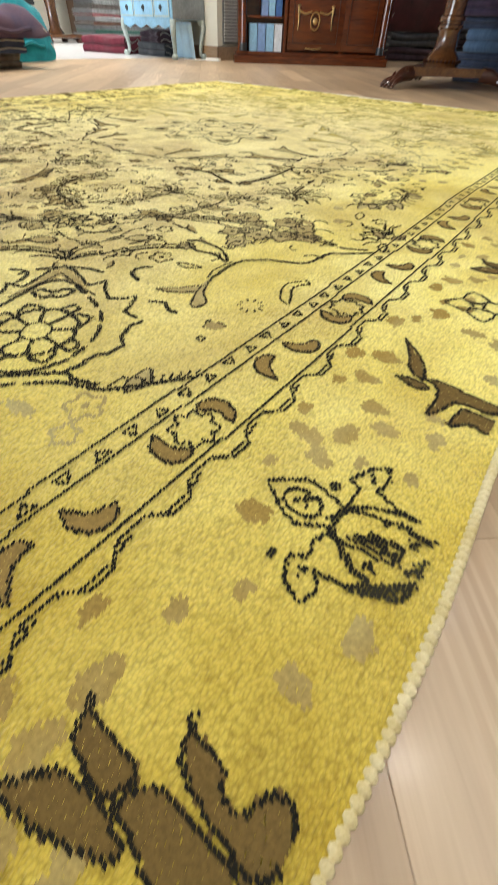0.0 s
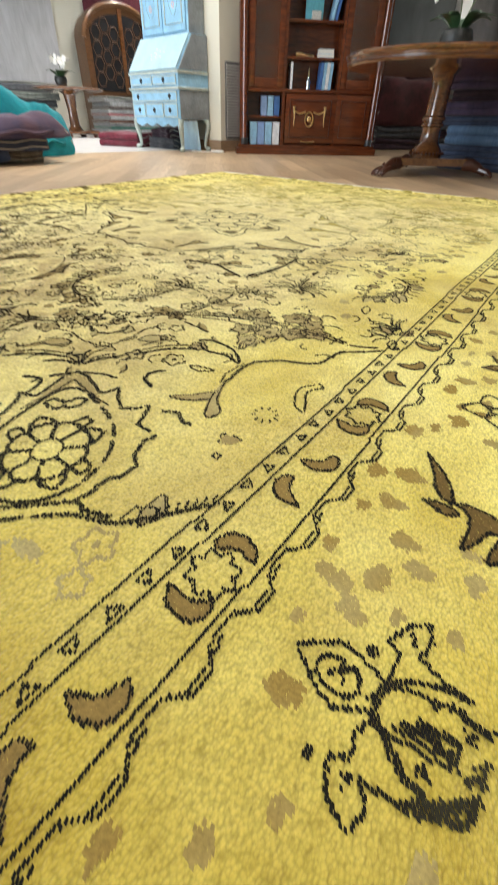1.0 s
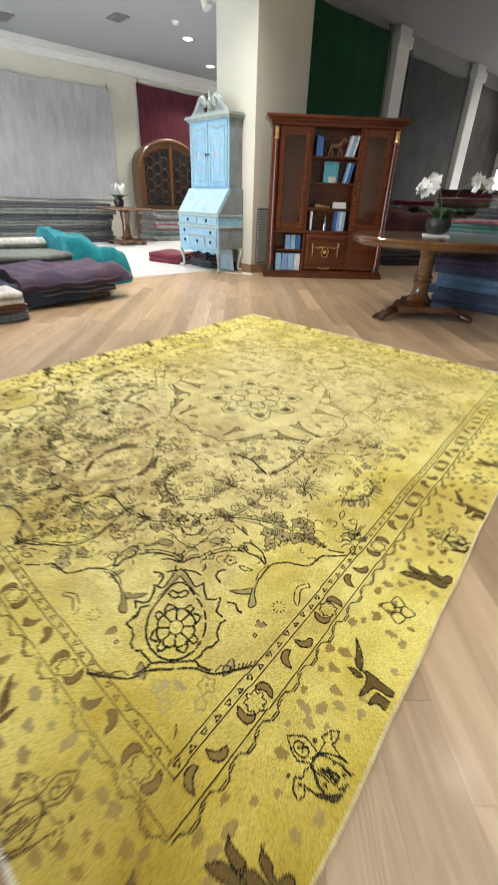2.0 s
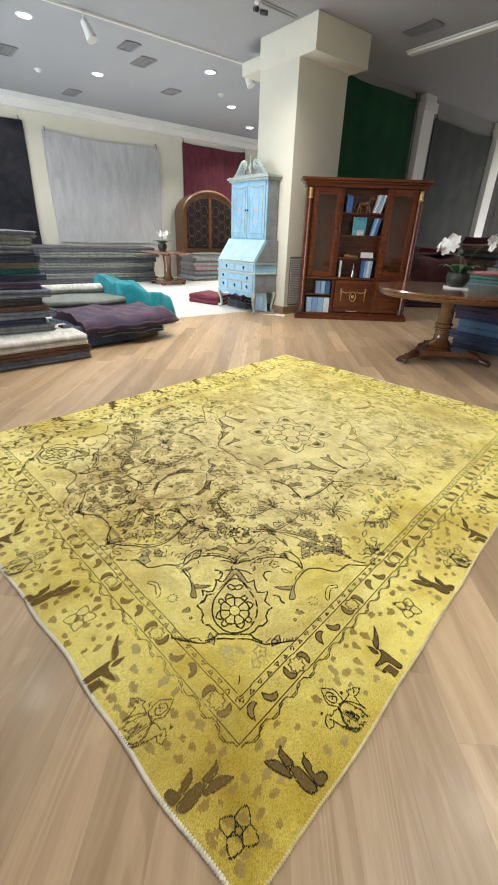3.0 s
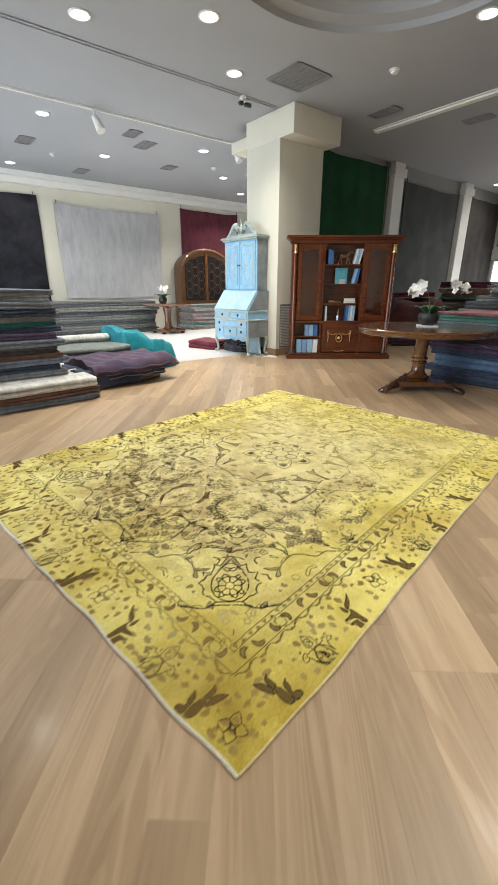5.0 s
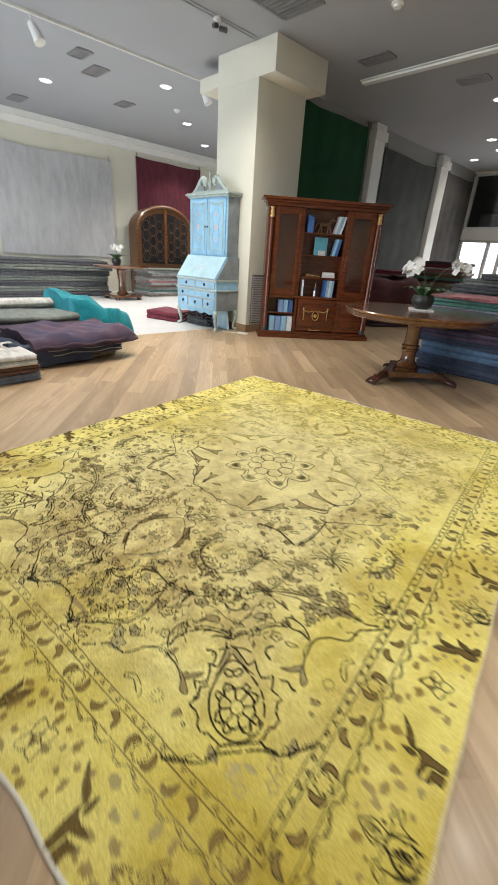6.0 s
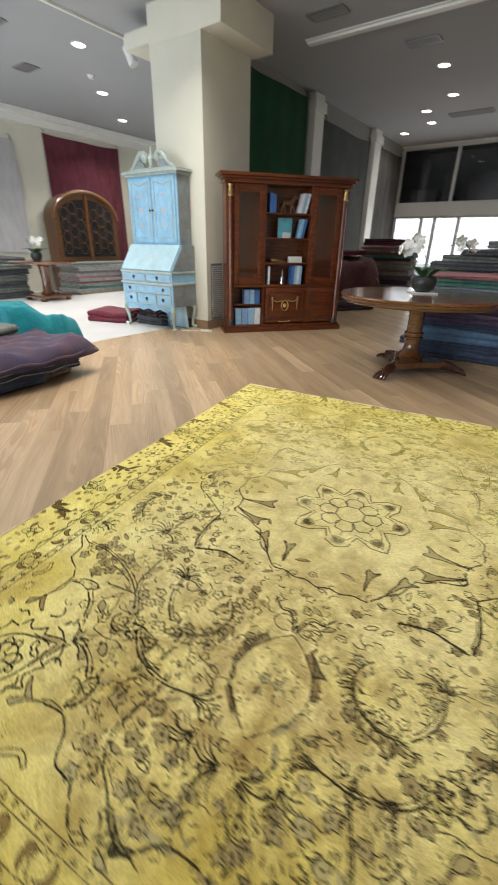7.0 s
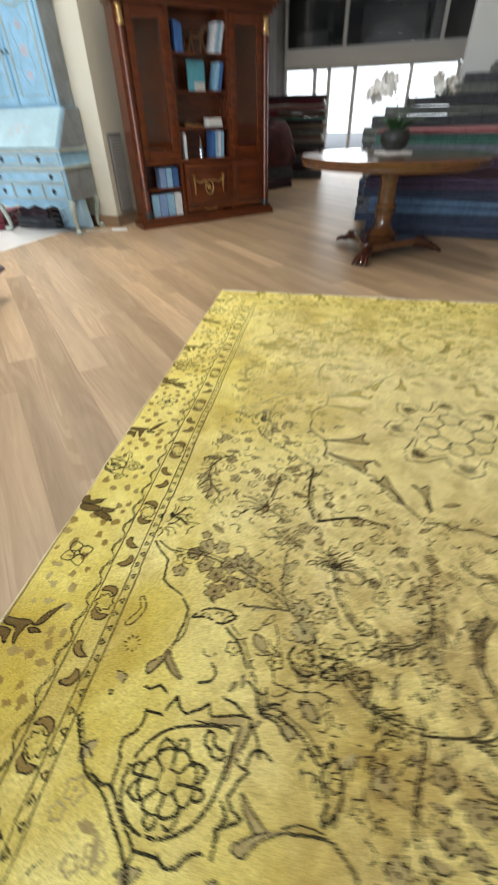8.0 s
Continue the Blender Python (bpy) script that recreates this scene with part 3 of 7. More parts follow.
# burgundy velvet rug draped over a block of folded rugs
for k, c in enumerate(("plum", "charcoal")):
    folded_rug("folded_rug", pose(-4.85, 8.6, 0.16 * k, 0, 0, 60), 1.2, 0.95, 0.158, CLOTH[c], f"folded {c} rug beneath a burgundy drape", "rug", "draped stack", 2, 60 + k)
heap("draped_rug", pose(-4.85, 8.6, 0.322, 0, 0, 240), 1.3, 1.1, lambda v, u: 0.72 - 0.10 * v + 0.03 * math.sin(u * 9), cloth("burgundy_velvet", (0.13, 0.04, 0.045), (0.05, 0.025, 0.025), 5.0), "burgundy velvet rug draped over a block of folded rugs", "draped stack", seed=12)
folded_rug("folded_rug", pose(-4.85, 8.65, 1.05, 0, 0, 50), 0.8, 0.5, 0.09, CLOTH["crimson"], "small crimson rug folded on a draped stack", "rug", "draped stack", 2, 71)

# ---------------------------------------------------------------- low burgundy rug and bag beneath the secretary
folded_rug("folded_rug", pose(-7.1, 4.5, 0, 0, 0, 20), 0.75, 0.55, 0.17, CLOTH["crimson"], "crimson rug folded on the stone floor", "rug", "", 2, 31)
folded_rug("folded_rug", pose(-6.35, 4.75, 0, 0, 0, 8), 0.55, 0.4, 0.13, CLOTH["charcoal"], "charcoal rug folded beneath a secretary desk", "rug", "rugs beneath the secretary", 2, 32)
folded_rug("folded_rug", pose(-6.30, 4.75, 0.13, 0, 0, -6), 0.5, 0.38, 0.12, CLOTH["plum"], "plum rug folded beneath a secretary desk", "rug", "rugs beneath the secretary", 2, 33)


# ---------------------------------------------------------------- secretary desk (front faces -y)
def cabriole(bm, x, y, h, sx, sy):
    path = curve([(x, y, h), (x + sx * 0.035, y + sy * 0.035, h * 0.8), (x + sx * 0.012, y + sy * 0.012, h * 0.4), (x + sx * 0.006, y + sy * 0.006, h * 0.14), (x + sx * 0.03, y + sy * 0.03, 0.03), (x + sx * 0.035, y + sy * 0.035, 0.0)], 5)
    n = len(path)
    rad = [0.042 - 0.025 * math.sin(math.pi * min(1, i / (n - 1) * 1.1) * 0.5) if i < n * 0.75 else 0.018 + 0.014 * ((i / (n - 1) - 0.75) / 0.25) for i in range(n)]
    tube(bm, path, rad, 10)
    lathe(bm, [(0.02, 0.05), (0.036, 0.035), (0.038, 0.015), (0.03, 0.0)], Matrix.Translation((x + sx * 0.035, y + sy * 0.035, 0)), 12)
    return bm

def secretary():
    w, d = 1.08, 0.50
    t = thing("secretary_desk", pose(-6.07, 4.575, 0, 0, 0, 1) @ Matrix.Diagonal((1, 1, 1.025, 1)), "pale blue painted secretary desk with worn floral decoration and carved pediment", "secretary desk")
    x0, x1 = -w / 2, w / 2
    part("lower_case", boxed(x0, x1, -d / 2, d / 2, 0.34, 0.80, bevel=0.008), BLUE_PAINT, t)
    part("apron", prism(bmesh.new(), [(x0 + 0.04, 0.0)] + [(x0 + 0.04 + (w - 0.08) * i / 16, -0.05 - 0.035 * math.sin(i * math.pi / 4) ** 2) for i in range(17)] + [(x1 - 0.04, 0.0)], -0.01, 0.01, Matrix.Translation((0, -d / 2 + 0.012, 0.345)) @ Euler((radians(90), 0, 0)).to_matrix().to_4x4()), BLUE_PAINT, t)
    part("waist_moulding", box(boxed(x0 - 0.02, x1 + 0.02, -d / 2 - 0.02, d / 2, 0.635, 0.665, bevel=0.01), x0 - 0.012, x1 + 0.012, -d / 2 - 0.012, d / 2, 0.79, 0.82, bevel=0.006), BLUE_TRIM, t)
    for sx in (-1, 1):
        for sy in (-1, 1):
            part("leg", cabriole(bmesh.new(), sx * (w / 2 - 0.05), sy * (d / 2 - 0.05), 0.36, sx, sy), BLUE_TRIM, t, "worn carved cabriole leg")
    def drawer(a, b, za, zb, knobs):
        dr = part("drawer", boxed(a, b, -d / 2 - 0.014, -d / 2 + 0.01, za, zb, bevel=0.005), BLUE_PAINT, t)
        bm = bmesh.new()
        for p, q in ((za, za + 0.012), (zb - 0.012, zb)):
            box(bm, a, b, -d / 2 - 0.018, -d / 2 - 0.012, p, q)
        for p, q in ((a, a + 0.012), (b - 0.012, b)):
            box(bm, p, q, -d / 2 - 0.018, -d / 2 - 0.012, za + 0.012, zb - 0.012)
        part("drawer_moulding", bm, BLUE_TRIM, dr)
        for kx in knobs:
            zc = (za + zb) / 2
            prof = [(0, 0.028), (0.016, 0.022), (0.026, 0.008), (0.022, -0.004), (0, -0.03), (-0.022, -0.004), (-0.026, 0.008), (-0.016, 0.022)]
            hb = prism(bmesh.new(), prof, -0.004, 0.004, Matrix.Translation((kx, -d / 2 - 0.019, zc)) @ Euler((radians(90), 0, 0)).to_matrix().to_4x4())
            part("handle", lathe(hb, [(0.004, 0.0), (0.011, 0.012), (0.004, 0.022)], Matrix.Translation((kx, -d / 2 - 0.02, zc)) @ Euler((radians(90), 0, 0)).to_matrix().to_4x4(), 10), DARK_METAL, dr, "dark pierced drawer handle")
    drawer(x0 + 0.03, -0.01, 0.685, 0.775, (-0.25,))
    drawer(0.01, x1 - 0.03, 0.685, 0.775, (0.25,))
    drawer(x0 + 0.03, x1 - 0.03, 0.52, 0.622, (-0.36, 0.36))
    drawer(x0 + 0.03, -0.22, 0.36, 0.505, (-0.35,))
    drawer(-0.2, 0.2, 0.36, 0.505, (0,))
    drawer(0.22, x1 - 0.03, 0.36, 0.505, (0.35,))
    # worn side panels, with the shade of the sides put into their grey
    for sx in (-1, 1):
        part("side_panel", prism(bmesh.new(), [(-d / 2 + 0.02, 0.83), (d / 2 - 0.004, 0.83), (d / 2 - 0.004, 1.155), (0.01, 1.155)], sx * (w / 2 - 0.004) - 0.007, sx * (w / 2 - 0.004) + 0.007, Matrix(((0, 0, 1, 0), (1, 0, 0, 0), (0, 1, 0, 0), (0, 0, 0, 1)))), GREYED_SHADE, t, "worn side panel, greyed in its colour for shade")
        part("side_panel", boxed(sx * (w / 2 + 0.003) - 0.004, sx * (w / 2 + 0.003) + 0.004, -d / 2 + 0.012, d / 2 - 0.004, 0.345, 0.630, bevel=0.002), GREYED_SHADE, t, "worn side panel, greyed in its colour for shade")
    # slant front
    side = [(-d / 2, 0.82), (d / 2, 0.82), (d / 2, 1.16), (0.0, 1.16)]
    m = Matrix(((0, 0, 1, 0), (1, 0, 0, 0), (0, 1, 0, 0), (0, 0, 0, 1)))
    part("desk_case", prism(bmesh.new(), side, x0 + 0.01, x1 - 0.01, m), BLUE_PAINT, t)
    slope = Matrix.Translation((0, -d / 2 - 0.004, 0.825)) @ Euler((math.atan2(0.34, d / 2), 0, 0)).to_matrix().to_4x4()
    L = math.hypot(0.34, d / 2)
    bm = boxed(x0 + 0.02, x1 - 0.02, 0.0, L - 0.01, 0.0, 0.016, bevel=0.005)
    bm.transform(slope)
    fall = part("fall_front", bm, plain("faded_blue_paint", (0.36, 0.53, 0.60), 0.5, 6, 0.16, 0.2, 40), t, "faded sloping writing flap")
    for a in range(9):
        ca, cr = a * 2.39, 0.025 * math.sqrt(a)
        bm = bmesh.new()
        lathe(bm, [(0.012, 0.0162), (0.010, 0.0185), (0.003, 0.019)], slope @ Matrix.Translation((cr * 2.2 * math.cos(ca), L * 0.45 + cr * math.sin(ca), 0)), 8)
        part("painted_flower", bm, FLOWER, fall, "faded pink painted flower")
    # upper cabinet
    uw, ud0, ud1 = 0.47, 0.0, d / 2
    part("upper_case", boxed(-uw - 0.02, uw + 0.02, ud0, ud1, 1.16, 2.02, bevel=0.006), BLUE_PAINT, t)
    part("side_panel", boxed(uw + 0.0205, uw + 0.028, ud0 + 0.008, ud1 - 0.004, 1.165, 2.015, bevel=0.003), GREYED_SHADE, t, "worn side panel, greyed in its colour for shade")
    part("cornice", box(box(boxed(-uw - 0.05, uw + 0.05, ud0 - 0.03, ud1 + 0.01, 2.02, 2.05, bevel=0.008), -uw - 0.08, uw + 0.08, ud0 - 0.06, ud1 + 0.015, 2.05, 2.075, bevel=0.008), -uw - 0.06, uw + 0.06, ud0 - 0.04, ud1 + 0.01, 2.075, 2.09), BLUE_TRIM, t, "stepped cream and blue cornice")
    for s in (-1, 1):
        a, b = (0.008, uw - 0.01) if s > 0 else (-uw + 0.01, -0.008)
        door = part("door", boxed(a, b, ud0 - 0.02, ud0 + 0.002, 1.19, 2.0, bevel=0.005), BLUE_PAINT, t, "pale blue door painted with flowers")
        pts = []
        for i in range(41):
            q = i / 40
            pts.append((a + 0.055 + (b - a - 0.11) * q, ud0 - 0.024, 1.93 + 0.02 * math.cos(q * math.tau)))
        pts += [(b - 0.055, ud0 - 0.024, 1.26), (a + 0.055, ud0 - 0.024, 1.26), pts[0]]
        part("door_moulding", tube(bmesh.new(), pts, 0.009, 6), BLUE_TRIM, door)
        for k, (zz, rr) in enumerate(((1.42, 0.022), (1.60, 0.03), (1.78, 0.022))):
            bm = bmesh.new()
            for p in range(6):
                lathe(bm, [(rr * 0.5, 0.0), (rr * 0.42, 0.003), (0.003, 0.004)], Matrix.Translation(((a + b) / 2 + rr * math.cos(p * 1.047), ud0 - 0.02, zz + rr * math.sin(p * 1.047))) @ Euler((radians(90), 0, 0)).to_matrix().to_4x4(), 8)
            part("painted_flower", bm, FLOWER, door, "faded pink painted flower")
        bm = bmesh.new()
        for q in (-1, 1):
            tube(bm, curve([((a + b) / 2 + q * 0.02, ud0 - 0.022, 1.33), ((a + b) / 2 + q * 0.09, ud0 - 0.022, 1.45), ((a + b) / 2 + q * 0.06, ud0 - 0.022, 1.6), ((a + b) / 2 + q * 0.1, ud0 - 0.022, 1.75), ((a + b) / 2 + q * 0.04, ud0 - 0.022, 1.86)], 6), 0.004, 5)
        part("painted_vine", bm, VINE, door, "blue grey painted vine")
        part("door_knob", lathe(bmesh.new(), [(0.008, 0), (0.014, 0.012), (0.016, 0.022), (0.006, 0.03)], Matrix.Translation((s * 0.03, ud0 - 0.02, 1.6)) @ Euler((radians(90), 0, 0)).to_matrix().to_4x4(), 12), DARK_METAL, door)
    # carved pediment: two swan necks with curled ends, a pierced fret between, a small urn
    ped = part("pediment", tube(bmesh.new(), [(-uw + 0.02, ud0 + 0.03, 2.102), (uw - 0.02, ud0 + 0.03, 2.102)], 0.018, 8), BLUE_TRIM, t, "scrolled grey and cream carved pediment")
    for s in (-1, 1):
        neck = curve([(s * 0.44, ud0 + 0.03, 2.10), (s * 0.37, ud0 + 0.03, 2.13), (s * 0.29, ud0 + 0.03, 2.20), (s * 0.22, ud0 + 0.03, 2.27), (s * 0.15, ud0 + 0.03, 2.285), (s * 0.10, ud0 + 0.03, 2.255), (s * 0.105, ud0 + 0.03, 2.205), (s * 0.145, ud0 + 0.03, 2.195), (s * 0.155, ud0 + 0.03, 2.225)], 5)
        n = len(neck)
        part("scroll", tube(bmesh.new(), neck, [0.016 + 0.022 * math.sin(math.pi * min(1, 1.25 * i / n)) ** 0.7 for i in range(n)], 9), BLUE_TRIM, ped)
        part("scroll_fill", prism(bmesh.new(), [(s * 0.40, 2.10), (s * 0.12, 2.10), (s * 0.16, 2.19), (s * 0.24, 2.21), (s * 0.31, 2.16)], -0.012, 0.012, Matrix(((1, 0, 0, 0), (0, 0, 1, ud0 + 0.032), (0, 1, 0, 0), (0, 0, 0, 1)))), GREYED_SHADE, ped, "greyed carved filling")
        part("rosette", lathe(bmesh.new(), [(0.034, 0.0), (0.030, 0.014), (0.014, 0.020), (0.004, 0.022)], Matrix.Translation((s * 0.135, ud0 + 0.012, 2.232)) @ Euler((radians(90), 0, 0)).to_matrix().to_4x4(), 12), BLUE_TRIM, ped, "worn carved rosette")
    part("finial", lathe(bmesh.new(), [(0.035, 0), (0.045, 0.02), (0.022, 0.05), (0.036, 0.09), (0.046, 0.12), (0.022, 0.16), (0.012, 0.19), (0.020, 0.22), (0.012, 0.25), (0.003, 0.30)], Matrix.Translation((0, ud0 + 0.03, 2.1)), 14), BLUE_TRIM, ped, "worn urn finial")
    return t
# the blue paint greyed and darkened, carries shade besides wear
GREYED_SHADE = plain("greyed_blue_shade", (0.235, 0.265, 0.285), 0.55, 8, 0.3, 0.2, 40)
FLOWER = plain("faded_pink_paint", (0.62, 0.42, 0.40), 0.6, 20, 0.2, 0.05)
VINE = plain("blue_grey_paint", (0.30, 0.45, 0.52), 0.6, 20, 0.2, 0.05)
secretary()

cord = single("power_strip", boxed(-0.09, 0.09, -0.025, 0.025, 0, 0.03, bevel=0.008), TRIM_WHITE, pose(-5.2, 4.68, 0, 0, 0, 25), "white power strip on the floor beside the column", "power strip")
single("cable", tube(bmesh.new(), curve([(-5.62, 4.62, 0.006), (-5.55, 4.5, 0.006), (-5.42, 4.55, 0.006), (-5.29, 4.65, 0.006)], 8), 0.005, 6), TRIM_WHITE, Matrix(), "white mains cable lying on the floor", "cable")
# added sheet, its pale blue stands in for bluish light under the desk
single("plastic_sheet", sheet(bmesh.new(), 14, 8, lambda u, v: Vector((-6.06 + 0.46 * u, 4.72 - 0.05 * v + 0.012 * math.sin(u * 19), 0.004 + 0.33 * v)), 0.004), plain("blue_light_tint", (0.55, 0.76, 0.93), 0.35, 9, 0.12, 0.1), Matrix(), "pale blue sheet added for the bluish light beneath a desk", "plastic sheet", smooth=80)
for k in range(2):
    single("cable", tube(bmesh.new(), curve([(-5.95 + 0.12 * k, 4.7, 0.34), (-5.98 + 0.12 * k, 4.72, 0.2), (-6.08 + 0.12 * k, 4.7, 0.08), (-6.15 + 0.1 * k, 4.66, 0.006), (-6.0 + 0.1 * k, 4.62, 0.006)], 8), 0.005, 6), DARK_METAL, Matrix(), "dark cable hanging beneath a secretary desk", "cable", "cables beneath the desk")


# ---------------------------------------------------------------- bookcase (local front -y, width along x)
CM = pose(-4.44, 5.612, 0, 0, 0, 51.0) @ Matrix.Diagonal((0.955, 0.925, 0.99, 1))
def bookcase():
    W, D, H = 2.0, 0.27, 2.10
    t = thing("bookcase", CM, "polished mahogany bookcase with half columns, glazed doors and open shelves", "bookcase")
    f, b = -D / 2, D / 2
    hw = 0.93
    part("plinth", box(boxed(-hw - 0.07, hw + 0.07, f - 0.05, b, 0, 0.075, bevel=0.008), -hw - 0.04, hw + 0.04, f - 0.025, b, 0.075, 0.11, bevel=0.006), MAHOGANY, t)
    part("back_panel", boxed(-hw, hw, b - 0.015, b, 0.11, 2.0), MAHOGANY, t)
    for s in (-1, 1):
        part("side_panel", boxed(s * hw - 0.02, s * hw + 0.02, f, b - 0.016, 0.11, 2.0), MAHOGANY, t)
        part("divider", boxed(s * 0.365 - 0.018, s * 0.365 + 0.018, f, b - 0.016, 0.11, 2.0), MAHOGANY, t)
        x = s * (hw - 0.045)
        col = part("half_column", lathe(bmesh.new(), [(0.042, 0.14), (0.042, 0.17), (0.036, 0.2), (0.037, 1.0), (0.033, 1.82), (0.036, 1.83)], Matrix.Translation((x, f - 0.012, 0)), 18), MAHOGANY, t)
        part("column_base", lathe(bmesh.new(), [(0.05, 0.112), (0.05, 0.13), (0.045, 0.145), (0.05, 0.16), (0.043, 0.18)], Matrix.Translation((x, f - 0.012, 0)), 18), DARK_METAL, col, "dark bronze column base")
        part("column_capital", lathe(bmesh.new(), [(0.034, 1.82), (0.042, 1.835), (0.030, 1.86), (0.036, 1.90), (0.026, 1.93), (0.040, 1.955), (0.036, 1.962)], Matrix.Translation((x, f - 0.012, 0)), 12), GOLD, col, "gilt column capital")
    part("cornice", box(box(boxed(-hw - 0.045, hw + 0.045, f - 0.03, b, 1.98, 2.03, bevel=0.006), -hw - 0.08, hw + 0.08, f - 0.06, b, 2.03, 2.06, bevel=0.01), -hw - 0.12, hw + 0.12, f - 0.085, b, 2.06, 2.10, bevel=0.008), MAHOGANY, t)
    part("waist_rail", boxed(-hw - 0.005, hw + 0.005, f - 0.015, b - 0.016, 0.655, 0.69, bevel=0.005), MAHOGANY, t)
    # glazed doors
    for s in (-1, 1):
        a, c = (0.385, 0.835) if s > 0 else (-0.835, -0.385)
        door = part("door", box(box(box(boxed(a, a + 0.075, f - 0.012, f + 0.012, 0.70, 1.97, bevel=0.004), c - 0.075, c, f - 0.012, f + 0.012, 0.70, 1.97, bevel=0.004), a + 0.075, c - 0.075, f - 0.012, f + 0.012, 0.70, 0.79), a + 0.075, c - 0.075, f - 0.012, f + 0.012, 1.88, 1.97), MAHOGANY, t, "glazed mahogany door")
        pane = part("pane", boxed(a + 0.07, c - 0.07, f - 0.004, f + 0.001, 0.785, 1.885), GLASS, door, "clear glass pane")
        pane.visible_shadow = False
    for z in (0.97, 1.30, 1.62):
        part("shelf", boxed(-0.346, 0.346, f + 0.01, b - 0.016, z, z + 0.024, bevel=0.004), MAHOGANY, t)
    # base: open shelves and two doors
    part("shelf", boxed(-0.84, -0.385, f + 0.01, b - 0.016, 0.395, 0.415), MAHOGANY, t)
    def panel_door(a, c):
        door = part("door", boxed(a, c, f - 0.008, f + 0.012, 0.13, 0.645, bevel=0.004), MAHOGANY, t, "panelled mahogany door")
        bm = bmesh.new()
        for p, q, r0, r1 in ((a + 0.06, c - 0.06, 0.19, 0.2), (a + 0.06, c - 0.06, 0.575, 0.585), (a + 0.06, a + 0.07, 0.2, 0.575), (c - 0.07, c - 0.06, 0.2, 0.575)):
            box(bm, p, q, f - 0.014, f - 0.006, r0, r1)
        part("door_moulding", bm, MAHOGANY_DARK, door)
        return door
    d1 = panel_door(-0.33, 0.36)
    panel_door(0.37, 0.84)
    bm = bmesh.new()
    for s in (-1, 1):
        tube(bm, [(s * 0.215, f - 0.02, 0.50), (s * 0.205, f - 0.02, 0.40), (s * 0.21, f - 0.02, 0.31)], [0.014, 0.010, 0.005], 8)
        tube(bm, curve([(s * 0.21, f - 0.02, 0.475), (s * 0.14, f - 0.022, 0.445), (s * 0.05, f - 0.022, 0.46)], 5), 0.009, 6)
        lathe(bm, [(0.02, -0.008), (0.024, 0.0), (0.01, 0.01)], Matrix.Translation((s * 0.21, f - 0.02, 0.51)), 10)
    tube(bm, [(0.0 + 0.055 * math.cos(a), f - 0.02, 0.385 + 0.075 * math.sin(a)) for a in [i * math.tau / 24 for i in range(25)]], 0.009, 6)
    lathe(bm, [(0.03, 0.0), (0.02, 0.008), (0.005, 0.012)], Matrix.Translation((0, f - 0.014, 0.385)) @ Euler((radians(90), 0, 0)).to_matrix().to_4x4(), 12)
    part("mount", bm, GOLD, d1, "gilt garland and medallion mount")
    part("escutcheon", tube(bmesh.new(), curve([(-0.1, f - 0.022, 0.15), (0, f - 0.024, 0.142), (0.1, f - 0.022, 0.15)], 6), 0.006, 6), GOLD, d1, "thin gilt strip")
    return t
bookcase()

PAGE = plain("paper_pages", (0.68, 0.66, 0.6), 0.8, 30, 0.08, 0.2, 300)
def book(x, y, z, w, h, d, c, label, lean=0.0, turn=0.0, flat=False, group="books in the bookcase"):
    t = thing("book", CM @ pose(x, y, z, 0, lean, turn), label, "book", group)
    m = plain("cover", c, 0.4, 25, 0.25, 0.05, 120)
    if flat:
        part("cover", box(boxed(-w / 2, w / 2, -d / 2, d / 2, 0, 0.003), -w / 2, w / 2, -d / 2, d / 2, h - 0.003, h), m, t)
        part("page_block", boxed(-w / 2 + 0.003, w / 2 - 0.003, -d / 2 + 0.004, d / 2 - 0.004, 0.003, h - 0.003), PAGE, t)
    else:
        part("cover", box(box(boxed(-w / 2, -w / 2 + 0.003, -d / 2, d / 2, 0, h), w / 2 - 0.003, w / 2, -d / 2, d / 2, 0, h), -w / 2 + 0.003, w / 2 - 0.003, -d / 2, -d / 2 + 0.003, 0, h), m, t)
        part("page_block", boxed(-w / 2 + 0.003, w / 2 - 0.003, -d / 2 + 0.003, d / 2 - 0.005, 0.004, h - 0.004), PAGE, t)
    return t
BLUE_C, SKY_C, WHITE_C, TEALC = (0.05, 0.13, 0.33), (0.25, 0.45, 0.62), (0.62, 0.64, 0.66), (0.10, 0.34, 0.42)
for i in range(3):
    book(-0.27 + i * 0.032, -0.02, 1.645, 0.028, 0.24 - 0.01 * i, 0.18, BLUE_C, "dark blue book standing on a shelf")
for i in range(3):
    book(0.19 + i * 0.04, -0.02, 1.65, 0.03, 0.25, 0.18, (WHITE_C, SKY_C, WHITE_C)[i], "pale book leaning on a shelf", 14)
book(-0.02, -0.03, 1.325, 0.22, 0.26, 0.02, TEALC, "book with a blue cover shown face on", 0)
for i in range(2):
    book(0.2 + i * 0.045, -0.02, 1.327, 0.034, 0.25, 0.18, (SKY_C, BLUE_C)[i], "blue book leaning on a shelf", 12)
for i in range(4):
    book(0.0, -0.07, 1.3245 + i * 0.019, 0.11, 0.018, 0.07, (WHITE_C, (0.2, 0.2, 0.2))[i % 2], "small striped book lying flat", flat=True)
book(0.17, -0.03, 0.9945, 0.2, 0.035, 0.15, SKY_C, "pale blue book lying flat", flat=True)
book(0.17, -0.03, 1.0305, 0.19, 0.045, 0.14, WHITE_C, "white book lying flat on another book", flat=True)
for i in range(4):
    book(0.12 + i * 0.042, -0.02, 0.691, 0.036, 0.26, 0.18, (BLUE_C, SKY_C, WHITE_C, SKY_C)[i], "blue and white book standing on a shelf", 3)
